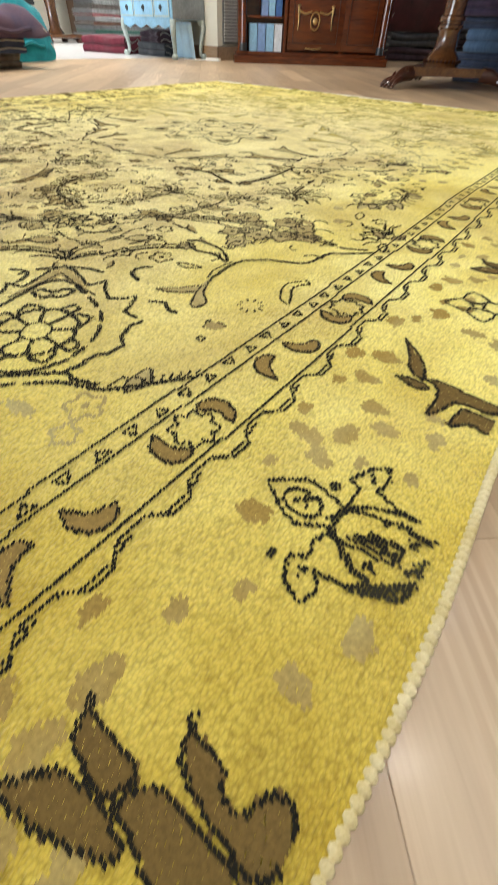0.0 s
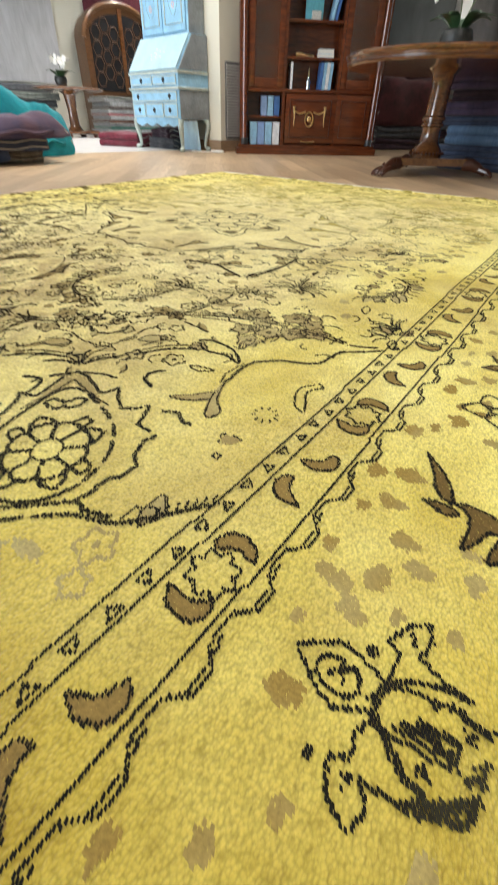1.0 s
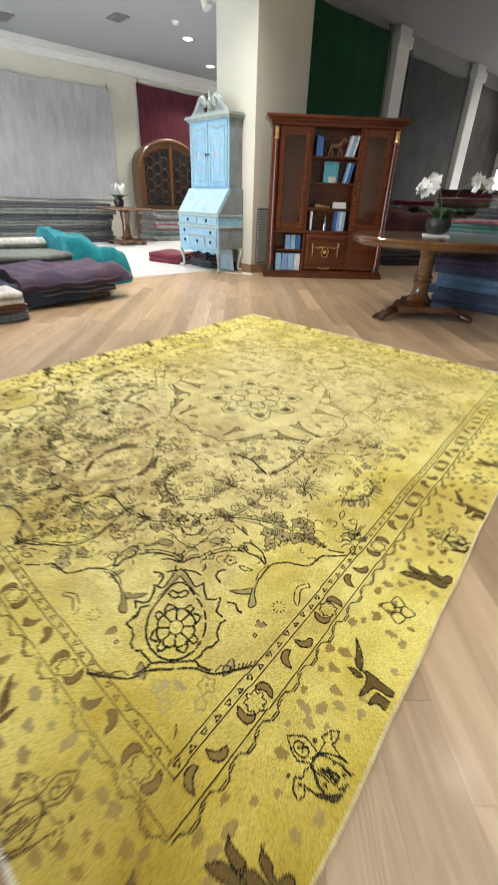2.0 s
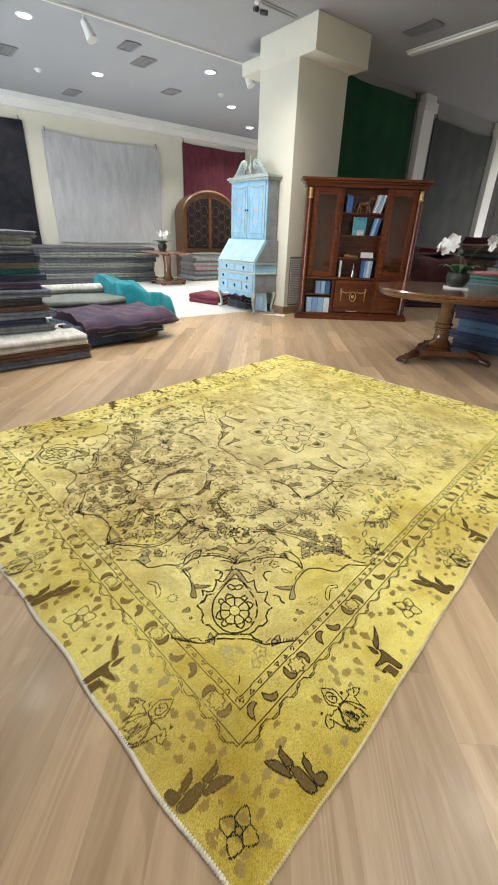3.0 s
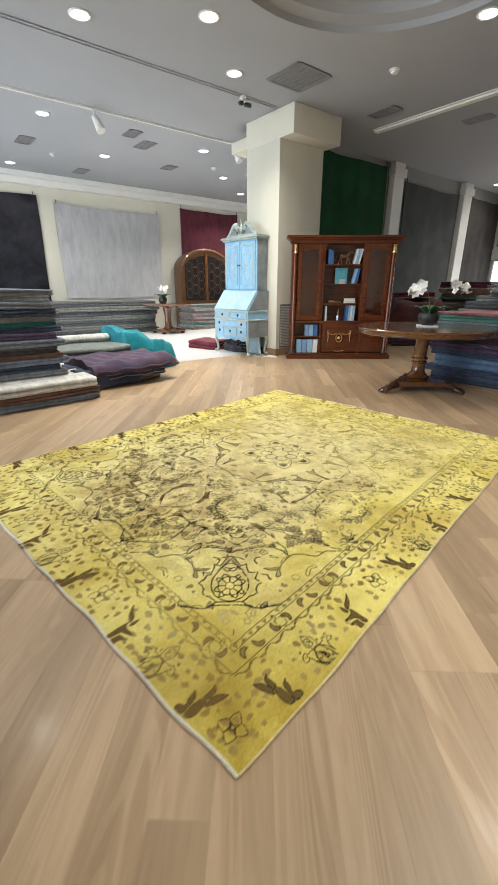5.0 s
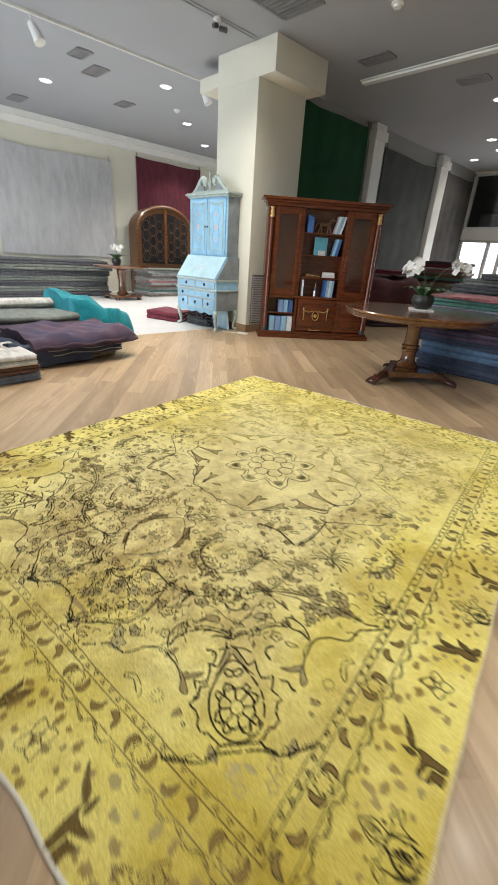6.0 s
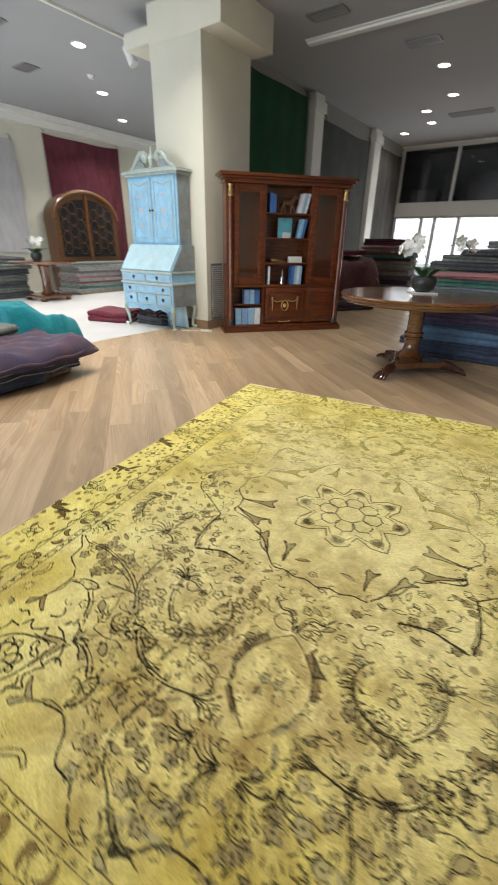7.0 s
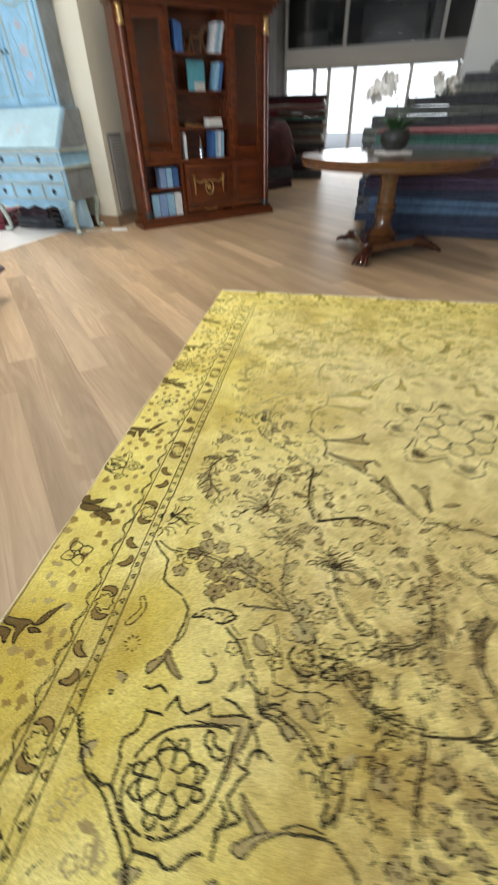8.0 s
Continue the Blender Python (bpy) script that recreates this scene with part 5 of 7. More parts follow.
def pile_material():
    m, nt, b = start("rug_pile")
    v = coords(nt)
    cloud = noise_tex(nt, v, 1.6, 5, 0.6, 0.5)
    patch = noise_tex(nt, v, 5.0, 5, 0.6)
    fine = noise_tex(nt, coords(nt, (1, 0.45, 1)), 330, 3, 0.6)
    bright = ramp(nt, patch, YEL_A, YEL_B, 0.3, 0.7)
    worn = ramp(nt, patch, YEL_C, YEL_D, 0.3, 0.7)
    # greyed wear lies in the middle of the field, the border keeps its dye
    sep = nt.nodes.new("ShaderNodeSeparateXYZ")
    nt.links.new(v, sep.inputs[0])
    def grad(socket, half):
        a = nt.nodes.new("ShaderNodeMath"); a.operation = "ABSOLUTE"; nt.links.new(socket, a.inputs[0])
        d = nt.nodes.new("ShaderNodeMath"); d.operation = "DIVIDE"; d.inputs[1].default_value = half; nt.links.new(a.outputs[0], d.inputs[0])
        return d.outputs[0]
    far = nt.nodes.new("ShaderNodeMath"); far.operation = "MAXIMUM"
    nt.links.new(grad(sep.outputs[0], 1.365), far.inputs[0])
    nt.links.new(grad(sep.outputs[1], 1.82), far.inputs[1])
    soft = nt.nodes.new("ShaderNodeMath"); soft.operation = "ADD"
    nt.links.new(far.outputs[0], soft.inputs[0]); nt.links.new(cloud, soft.inputs[1])
    fac = nt.nodes.new("ShaderNodeMapRange")
    fac.inputs[1].default_value, fac.inputs[2].default_value = 0.85, 1.35
    nt.links.new(soft.outputs[0], fac.inputs[0])
    col = mixed(nt, fac.outputs[0], worn, bright)
    grime = nt.nodes.new("ShaderNodeMath"); grime.operation = "SUBTRACT"; grime.inputs[0].default_value = 1.0; nt.links.new(fac.outputs[0], grime.inputs[1])
    smudge = mixed(nt, grime.outputs[0], (1, 1, 1), ramp(nt, noise_tex(nt, v, 11, 6, 0.7, 1.0), (0.55, 0.49, 0.36), (1, 1, 1), 0.36, 0.56))
    col = mixed(nt, 0.5, col, smudge, "MULTIPLY")
    stain = ramp(nt, noise_tex(nt, v, 2.3, 4, 0.6, 0.8), (1.06, 1.06, 1.06), (0.66, 0.55, 0.42), 0.50, 0.70)
    col = mixed(nt, 0.6, col, stain, "MULTIPLY")
    tuft = noise_tex(nt, coords(nt, (1, 0.5, 1)), 240, 3, 0.65)
    col = mixed(nt, 0.28, col, ramp(nt, fine, (0.6, 0.55, 0.4), (1.1, 1.1, 1.08), 0.3, 0.62), "MULTIPLY")
    col = mixed(nt, 0.40, col, ramp(nt, tuft, (0.5, 0.43, 0.26), (1.12, 1.12, 1.1), 0.32, 0.52), "MULTIPLY")
    # deeper dye taken up unevenly by the border
    dye = mixed(nt, fac.outputs[0], (1, 1, 1), ramp(nt, noise_tex(nt, v, 2.6, 4, 0.6, 0.6), (1, 1, 1), (0.76, 0.675, 0.29), 0.50, 0.66))
    col = mixed(nt, 0.85, col, dye, "MULTIPLY")
    # the near corner took more dye, and is darkened further for a shadow
    def round_about(x, y, out, within):
        gap = nt.nodes.new("ShaderNodeVectorMath"); gap.operation = "SUBTRACT"; gap.inputs[1].default_value = (x, y, 0.0)
        nt.links.new(v, gap.inputs[0])
        away = nt.nodes.new("ShaderNodeVectorMath"); away.operation = "LENGTH"
        nt.links.new(gap.outputs[0], away.inputs[0])
        rng = nt.nodes.new("ShaderNodeMapRange")
        rng.inputs[1].default_value, rng.inputs[2].default_value = out, within
        nt.links.new(away.outputs["Value"], rng.inputs[0])
        return rng.outputs[0]
    dyed_and_shaded = mixed(nt, 1.0, col, ramp(nt, noise_tex(nt, v, 4.2, 4, 0.6, 0.5), (0.54, 0.455, 0.20), (0.80, 0.73, 0.50), 0.36, 0.64), "MULTIPLY")
    col = mixed(nt, round_about(1.30, -1.66, 0.72, 0.15), col, dyed_and_shaded)
    # trodden patch of the near field, worn down to a greyed brown ground
    worn_in = mixed(nt, 1.0, col, ramp(nt, noise_tex(nt, v, 7.0, 6, 0.68, 0.9), (0.64, 0.54, 0.45), (1.02, 1.0, 0.98), 0.40, 0.60), "MULTIPLY")
    col = mixed(nt, round_about(-0.05, -1.0, 0.95, 0.25), col, worn_in)
    # single knots
    vo = nt.nodes.new("ShaderNodeTexVoronoi")
    vo.inputs["Scale"].default_value = 420
    vo.inputs["Randomness"].default_value = 0.9
    nt.links.new(coords(nt, (1, 0.6, 1)), vo.inputs["Vector"])
    col = mixed(nt, 0.45, col, ramp(nt, vo.outputs["Distance"], (1.15, 1.15, 1.15), (0.42, 0.37, 0.24), 0.35, 0.85), "MULTIPLY")
    nt.links.new(col, b.inputs["Base Color"])
    b.inputs["Roughness"].default_value = 0.95
    b.inputs["Specular IOR Level"].default_value = 0.1
    b.inputs["Sheen Weight"].default_value = 0.25
    h = nt.nodes.new("ShaderNodeMath"); h.operation = "ADD"
    clump = noise_tex(nt, coords(nt, (1, 0.5, 1)), 200, 3, 0.6)
    nt.links.new(fine, h.inputs[0]); nt.links.new(clump, h.inputs[1])
    hh = nt.nodes.new("ShaderNodeMath"); hh.operation = "SUBTRACT"
    nt.links.new(h.outputs[0], hh.inputs[0]); nt.links.new(vo.outputs["Distance"], hh.inputs[1])
    bump(nt, b, hh.outputs[0], 0.8, 0.003)
    return m


def yarn(name, c, fade, keep=0.55):
    """Dark yarn, worn through to the yellow in patches."""
    m, nt, b = start(name)
    v = coords(nt)
    wear = noise_tex(nt, v, 4.0, 4, 0.6)
    grit = noise_tex(nt, v, 300, 2)
    col = mixed(nt, ramp(nt, wear, (0, 0, 0), (fade, fade, fade), keep, keep + 0.25), c, tone(YEL_D, 0.7))
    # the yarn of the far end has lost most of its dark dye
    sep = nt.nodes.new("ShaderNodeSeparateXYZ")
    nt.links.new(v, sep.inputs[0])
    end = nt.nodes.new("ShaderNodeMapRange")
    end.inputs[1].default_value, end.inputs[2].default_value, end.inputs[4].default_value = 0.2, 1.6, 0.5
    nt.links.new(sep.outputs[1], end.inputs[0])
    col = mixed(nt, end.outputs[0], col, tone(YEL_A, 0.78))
    col = mixed(nt, 0.4, col, ramp(nt, grit, (0.45, 0.45, 0.45), (1.4, 1.35, 1.2)), "MULTIPLY")
    nt.links.new(col, b.inputs["Base Color"])
    b.inputs["Roughness"].default_value = 0.95
    b.inputs["Specular IOR Level"].default_value = 0.1
    bump(nt, b, grit, 0.5, 0.002)
    return m


YEL_A, YEL_B, YEL_C, YEL_D = (0.82, 0.70, 0.155), (0.95, 0.87, 0.31), (0.80, 0.69, 0.28), (0.95, 0.86, 0.43)
PILE = pile_material()
INK = yarn("dark_yarn", (0.017, 0.016, 0.012), 0.2, 0.6)
END_YARN = yarn("brown_end_yarn", (0.115, 0.075, 0.028), 0.5, 0.5)
INK_FADED = yarn("faded_dark_yarn", (0.17, 0.14, 0.06), 0.85, 0.40)
BROWN = yarn("olive_brown_yarn", (0.165, 0.11, 0.036), 0.3, 0.6)
FIELD_YARN = yarn("field_yarn", (0.036, 0.028, 0.015), 0.34, 0.53)
FIELD_FILL = yarn("greyed_ochre_yarn", (0.38, 0.29, 0.12), 0.6, 0.42)
PALE_FILL = yarn("pale_ochre_yarn", (0.56, 0.45, 0.15), 0.5, 0.5)
POD_YARN = yarn("umber_yarn", (0.27, 0.19, 0.075), 0.5, 0.45)
BAND = yarn("tan_brown_yarn", (0.29, 0.20, 0.065), 0.3, 0.6)
BLOT = yarn("ochre_brown_yarn", (0.34, 0.235, 0.065), 0.55, 0.45)

bm, rims = rug_slab()
part("pile_field", bm, PILE, rug, "thick yellow wool pile, greyed in the middle", 60)


class Pen:
    """Ties knots of yarn on the weave's grid along lines and inside patches; place maps motif points to (p, q)."""

    def __init__(self, lift=0.0009, gap=0.0):
        self.knots, self.lift, self.gap = {}, lift, gap
        self.size = 0.49 if lift > 0.001 else 0.62

    def tie(self, p, q):
        if 0.004 < p < RWID - 0.004 and 0.004 < q < RLEN - 0.004:
            self.knots[(round(p / KNOT), round(q / KNOT))] = True

    def line(self, pts, w=0.004, place=None, close=False, smooth=True):
        pts = [Vector((*p, 0)) for p in pts]
        if close:
            pts = pts + [pts[0]]
        if smooth and len(pts) > 2:
            pts = curve(pts, 5)
        if place:
            pts = [Vector((*place(p.x, p.y), 0)) for p in pts]
        skip = 0.0
        for a, b in zip(pts, pts[1:]):
            d = b - a
            n = max(1, math.ceil(d.length / (KNOT * 0.6)))
            side = Vector((-d.y, d.x, 0)).normalized() if d.length > 1e-9 else Vector((1, 0, 0))
            rows = max(1, round(w / KNOT))
            for i in range(n):
                if skip > 0:
                    skip -= d.length / n
                    continue
                if rr.random() < self.gap:
                    skip = rr.uniform(0.004, 0.014)
                c = a + d * (i / n)
                for k in range(rows):
                    o = (k - (rows - 1) / 2) * KNOT
                    if rows == 1 or rr.random() < 0.85:
                        self.tie(c.x + side.x * o, c.y + side.y * o)

    def fill(self, pts, place=None, rough=0.0015, smooth=True):
        pts = [Vector((*p, 0)) for p in pts]
        if smooth:
            pts = curve(pts + [pts[0]], 4)[:-1]
        if place:
            pts = [Vector((*place(p.x, p.y), 0)) for p in pts]
        edges = [(pts[i - 1], pts[i]) for i in range(len(pts))]
        for i in range(math.floor(min(p.x for p in pts) / KNOT), math.ceil(max(p.x for p in pts) / KNOT) + 1):
            for j in range(math.floor(min(p.y for p in pts) / KNOT), math.ceil(max(p.y for p in pts) / KNOT) + 1):
                x, y = i * KNOT + rr.gauss(0, rough), j * KNOT + rr.gauss(0, rough)
                inside = False
                for a, b in edges:
                    if (a.y > y) != (b.y > y) and x < a.x + (b.x - a.x) * (y - a.y) / (b.y - a.y):
                        inside = not inside
                if inside:
                    self.tie(i * KNOT, j * KNOT)

    def put(self, name, material, label="", kind=""):
        """Each knot is a small tuft that leans with the lay of the pile."""
        bm = bmesh.new()
        for i, j in self.knots:
            x, y, r = i * KNOT + rr.gauss(0, 0.0003), j * KNOT + rr.gauss(0, 0.0004), rr.uniform(0.92, 1.1) * self.size * KNOT
            h, lean = self.lift + rr.uniform(0, 0.0005), 0.30 * KNOT
            vs = [bm.verts.new(on_rug(x + u * r + v * lean, y + v * r * 1.08, h + (0.0003 if v > 0 else -0.0002))) for u, v in ((-1, -1), (1, -1), (0.8, 1), (-0.8, 1))]
            bm.faces.new(vs[::-1])
        return tagged(part(name, bm, material, rug, label, 0), kind=kind)


SIDE, END = 0.222, 0.208
BORDER_W, TRI, INNER = 0.066, 0.078, 0.092


def sides():
    """For each of the four sides: its length, and (u along, v in from the edge) to (p, q)."""
    return [(RLEN, lambda u, v: (v, u), SIDE), (RWID, lambda u, v: (u, v), END), (RLEN, lambda u, v: (RWID - v, u), SIDE), (RWID, lambda u, v: (u, RLEN - v), END)]


def blob(cx, cy, r, n=9, k=0.35):
    return [(cx + r * rr.uniform(1 - k, 1 + k) * math.cos(math.tau * i / n), cy + r * rr.uniform(1 - k, 1 + k) * math.sin(math.tau * i / n)) for i in range(n)]


def moved(place, u, v, flip=1, turn=0.0, s=1.0):
    c, d = math.cos(turn) * s, math.sin(turn) * s
    return lambda x, y: place(u + flip * (c * x - d * y), v + d * x + c * y)


# motifs: x along the border, y in from the edge
def palmette(ink, pl):
    L = lambda pts, w=0.004, **k: ink.line(pts, w, pl, **k)
    # bud with a curled heart
    L([(-0.010, 0.084), (-0.016, 0.098), (-0.026, 0.112), (-0.023, 0.127), (-0.003, 0.159)], smooth=False)
    L([(-0.003, 0.159), (0.012, 0.142), (0.024, 0.126), (0.021, 0.105), (0.016, 0.084)])
    L([(-0.013, 0.134), (0.001, 0.138), (0.012, 0.122), (0.004, 0.118), (0.010, 0.108), (-0.004, 0.101), (-0.015, 0.112)], close=True)
    L([(-0.006, 0.126), (0.002, 0.119), (-0.006, 0.113)])
    # wings
    L([(-0.012, 0.084), (-0.027, 0.090), (-0.047, 0.089), (-0.056, 0.101), (-0.075, 0.091), (-0.082, 0.073), (-0.066, 0.067), (-0.053, 0.076), (-0.049, 0.051)], smooth=False)
    L([(0.016, 0.083), (0.028, 0.086), (0.046, 0.085), (0.049, 0.097), (0.075, 0.087), (0.087, 0.072), (0.071, 0.066), (0.053, 0.070), (0.047, 0.050), (0.045, 0.027)], smooth=False)
    # cup with a ragged foot
    L([(-0.049, 0.051), (-0.036, 0.021), (-0.026, 0.010), (-0.017, 0.013), (-0.009, 0.003), (0.001, 0.014), (0.018, 0.002), (0.032, 0.008), (0.029, 0.024), (0.034, 0.036), (0.028, 0.043)], 0.005, smooth=False)
    L([(-0.012, 0.083), (-0.026, 0.064), (-0.035, 0.046), (-0.029, 0.024), (-0.018, 0.012)], 0.0055)
    ink.fill([(-0.047, 0.050), (-0.038, 0.030), (-0.033, 0.026), (-0.040, 0.044)], pl)
    L([(-0.004, 0.094), (0.018, 0.078), (0.026, 0.056), (0.028, 0.042)], 0.004)
    L([(0.018, 0.084), (0.032, 0.068), (0.040, 0.050), (0.045, 0.027)], 0.004)
    ink.fill([(0.045, 0.046), (0.049, 0.026), (0.044, 0.034), (0.041, 0.050)], pl)
    # striped box
    for a, b, w in ((-0.016, -0.009, 0.004), (-0.009, -0.003, 0.004), (-0.001, 0.002, 0.006), (0.007, 0.009, 0.005)):
        L([(a, 0.078 - 0.9 * (a + 0.016)), (b, 0.029)], w)
    L([(-0.009, 0.029), (0.012, 0.027)])
    L([(-0.018, 0.083), (0.004, 0.088), (0.018, 0.082)], 0.0045)
    for x, y in ((-0.058, 0.084), (0.064, 0.080), (-0.022, 0.044), (0.019, 0.022), (-0.006, 0.018), (0.022, 0.050), (-0.061, 0.113), (0.034, 0.104)):
        ink.fill(blob(x, y, 0.0045, 6, 0.3), pl)


def leaf_spray(ink, brown, pl):
    """Four fat brown leaves with dark ragged edges, a pale gap between them."""
    leaves = [[(0.009, 0.104), (0.024, 0.099), (0.029, 0.071), (0.026, 0.063), (0.011, 0.057), (0.010, 0.081)],
              [(0.064, 0.116), (0.036, 0.090), (0.034, 0.047), (0.041, 0.042), (0.052, 0.063), (0.062, 0.094)],
              [(0.028, 0.057), (0.012, 0.050), (0.006, 0.031), (0.009, -0.020), (0.030, -0.014), (0.036, 0.010), (0.034, 0.028), (0.030, 0.042)],
              [(-0.025, 0.048), (-0.011, 0.043), (-0.003, 0.027), (0.002, -0.016), (-0.006, -0.026), (-0.020, -0.029), (-0.033, -0.021), (-0.030, -0.008), (-0.014, -0.001), (-0.013, 0.014), (-0.021, 0.020)]]
    for lf in leaves:
        brown.fill(lf, pl)
        ink.line(lf, 0.0042, pl, close=True)
    ink.line([(-0.030, 0.052), (-0.022, 0.049)], 0.007, pl)
    ink.line([(0.004, 0.110), (0.010, 0.104)], 0.007, pl)


def lance_spray(ink, brown, pl):
    """One long curved leaf with three short ones at its foot."""
    for lf in ([(0.092, 0.118), (0.060, 0.100), (0.028, 0.086), (0.016, 0.066), (0.040, 0.072), (0.064, 0.088)],
               [(0.002, 0.095), (0.010, 0.074), (0.005, 0.054), (-0.005, 0.068)],
               [(0.020, 0.064), (0.012, 0.046), (-0.012, 0.040), (-0.044, 0.040), (-0.020, 0.026), (0.000, 0.018), (0.006, -0.020), (0.022, -0.024), (0.024, 0.010), (0.026, 0.044)],
               [(-0.008, 0.010), (-0.046, 0.014), (-0.030, -0.004), (-0.030, -0.026), (-0.006, -0.026)]):
        brown.fill(lf, pl)
        ink.line(lf, 0.0042, pl, close=True)


def bloom(ink, brown, pl, r=0.024, crescents=True):
    ink.line([(r * (1 + 0.16 * math.cos(8 * a)) * math.cos(a), r * (1 + 0.16 * math.cos(8 * a)) * math.sin(a)) for a in [math.tau * i / 48 for i in range(48)]], 0.0042, pl, close=True, smooth=False)
    if crescents:
        for s in (-1, 1):
            crescent(ink, brown, lambda x, y, s=s: pl(s * (r * 1.65 + y), s * x), 0.9)


def crescent(ink, brown, pl, k=1.0):
    shape = [(-0.030, -0.006), (-0.018, 0.010), (0.0, 0.016), (0.018, 0.010), (0.026, -0.006), (0.020, -0.018), (0.010, -0.010), (-0.002, -0.004), (-0.016, -0.005)]
    shape = [(x * k, y * k) for x, y in shape]
    brown.fill(shape, pl, 0.0008)
    ink.line(shape, 0.003, pl, close=True)


def diamond_flower(ink, pl):
    for a in range(4):
        t = a * math.pi / 2
        c, d = math.cos(t), math.sin(t)
        ink.line([(0.008 * c, 0.008 * d), (0.022 * c - 0.02 * d, 0.022 * d + 0.02 * c), (0.05 * c, 0.05 * d), (0.022 * c + 0.02 * d, 0.022 * d - 0.02 * c), (0.008 * c, 0.008 * d)], 0.0042, pl)
    ink.line([(0.009 * math.cos(t), 0.009 * math.sin(t)) for t in [math.tau * i / 8 for i in range(8)]], 0.004, pl, close=True)


def motif(name, draw, dark):
    ink, brown = Pen(0.0012), Pen(0.0006)
    draw(ink, brown)
    ob = ink.put(name, dark)
    if brown.knots:
        fill = brown.put("leaf_fill", BROWN, "olive brown yarn")
        fill.parent = ob


def draw_border():
    main, brown, blots = Pen(0.0012), Pen(0.0006), Pen(0.0004)
    lines, dark = main, INK
    for k, (length, pl, e) in enumerate(sides()):
        lo = SIDE if k % 2 else END
        # the near end has lost its dark dye
        if k == 1:
            lines, dark = Pen(0.0012, 0.01), END_YARN
        elif k == 2:
            lines.put("border_line", END_YARN, "faded brown border outlines of one end", "stuff")
            lines, dark = main, INK
        for d, w in ((0.0, 0.0042), (BORDER_W, 0.0042), (INNER, 0.0036)):
            a = lo + d
            lines.line([(a + (length - 2 * a) * i / 20, e + d + 0.002 * math.sin(i * 1.7 + k)) for i in range(21)], w, pl, smooth=False)
        # stepped wave outside the outer line
        n = round((length - 2 * lo) / 0.088)
        st = (length - 2 * lo) / n
        for i in range(n):
            u = lo + i * st
            lines.line([(u, e - 0.006), (u + st * 0.2, e - 0.008), (u + st * 0.42, e - 0.026), (u + st * 0.64, e - 0.026), (u + st * 0.8, e - 0.010), (u + st, e - 0.006)], 0.0035, pl, smooth=False)
            lines.line([(u + st * 0.40, e - 0.020), (u + st * 0.64, e - 0.020)], 0.0035, pl)
            lines.line([(u + st * 0.78, e - 0.016), (u + st * 0.98, e - 0.013)], 0.003, pl)
        # small triangles between the inner lines
        n = round((length - 2 * lo - 0.16) / 0.041)
        for i in range(n + 1):
            u, v = lo + 0.09 + i * 0.041, e + TRI + 0.001
            f = 1 if i % 2 else -1
            lines.line([(u - 0.008, v - 0.005 * f), (u + 0.008, v - 0.005 * f), (u, v + 0.006 * f)], 0.0034, pl, close=True, smooth=False)
        # blooms and pairs of petals in the band
        u, st = (0.356, 0.323) if k % 2 else (0.508, 0.35)
        v = e + BORDER_W / 2
        while u < length - 0.3:
            bloom(lines, brown, moved(pl, u, v))
            if u - st / 2 > lo + 0.06:
                crescent(lines, brown, moved(pl, u - st / 2 - 0.034, v + 0.006, 1, 0.9), 0.92)
                crescent(lines, brown, moved(pl, u - st / 2 + 0.036, v - 0.004, -1, -2.2), 0.92)
            u += st
        # large border motifs
        u0, st, n = (0.045, 0.88, 3) if k % 2 else (0.085, 0.915, 4)
        for i in range(n + 1):
            u = u0 + i * st
            if 0 < i < n or k == 0 and i == 0:
                motif("diamond_flower", lambda a, b: diamond_flower(a, moved(pl, u, 0.095, 1, 0.4 + 0.3 * k)), dark)
            if i < n:
                motif("leaf_spray", lambda a, b: leaf_spray(a, b, moved(pl, u + st * 0.2273, 0.032, -1, 0.0, 1.0)), dark)
                motif("palmette", lambda a, b: palmette(a, moved(pl, u + st * (0.472 if k % 2 else 0.459), -0.004, 1, 0.05 * math.sin(i * 3 + k))), dark)
                motif("leaf_spray", lambda a, b: lance_spray(a, b, moved(pl, u + st * 0.715, 0.03, 1, 0.0, 1.0)), dark)
        # brown blots between them
        spots = []
        for i in range(round(length * 190)):
            u, v = rr.uniform(0.03, length - 0.03), rr.uniform(0.02, e - 0.035)
            ph = ((u - u0) / st) % 1
            if min(abs(ph - 0.47), abs(ph - 0.235), abs(ph - 0.73)) < 0.06 and v < 0.13:
                continue
            if any((u - a) ** 2 + (v - b) ** 2 < 0.00115 for a, b in spots):
                continue
            spots.append((u, v))
            r = rr.uniform(0.0055, 0.012)
            blots.fill([(u + 1.5 * (a - u), b) if len(spots) % 3 else (a, v + 1.6 * (b - v)) for a, b in blob(u, v, r, 9, 0.4)], moved(pl, 0, 0), 0.0012)
    blots.put("border_blotch", BLOT, "soft brown blotches of dye in the border", "stuff")
    brown.put("band_fill", BAND, "olive brown petals", "stuff")
    lines.put("border_line", INK, "dark knotted border outlines", "stuff")


def four(f):
    """Repeats a drawing of one quarter in all four."""
    for mp in (0, 1):
        for mq in (0, 1):
            f(lambda p, q, mp=mp, mq=mq: (2 * MID - p if mp else p, RLEN - q if mq else q), mq)


MID = 1.367


def both(pl):
    return (pl, lambda a, b: pl(b, a))


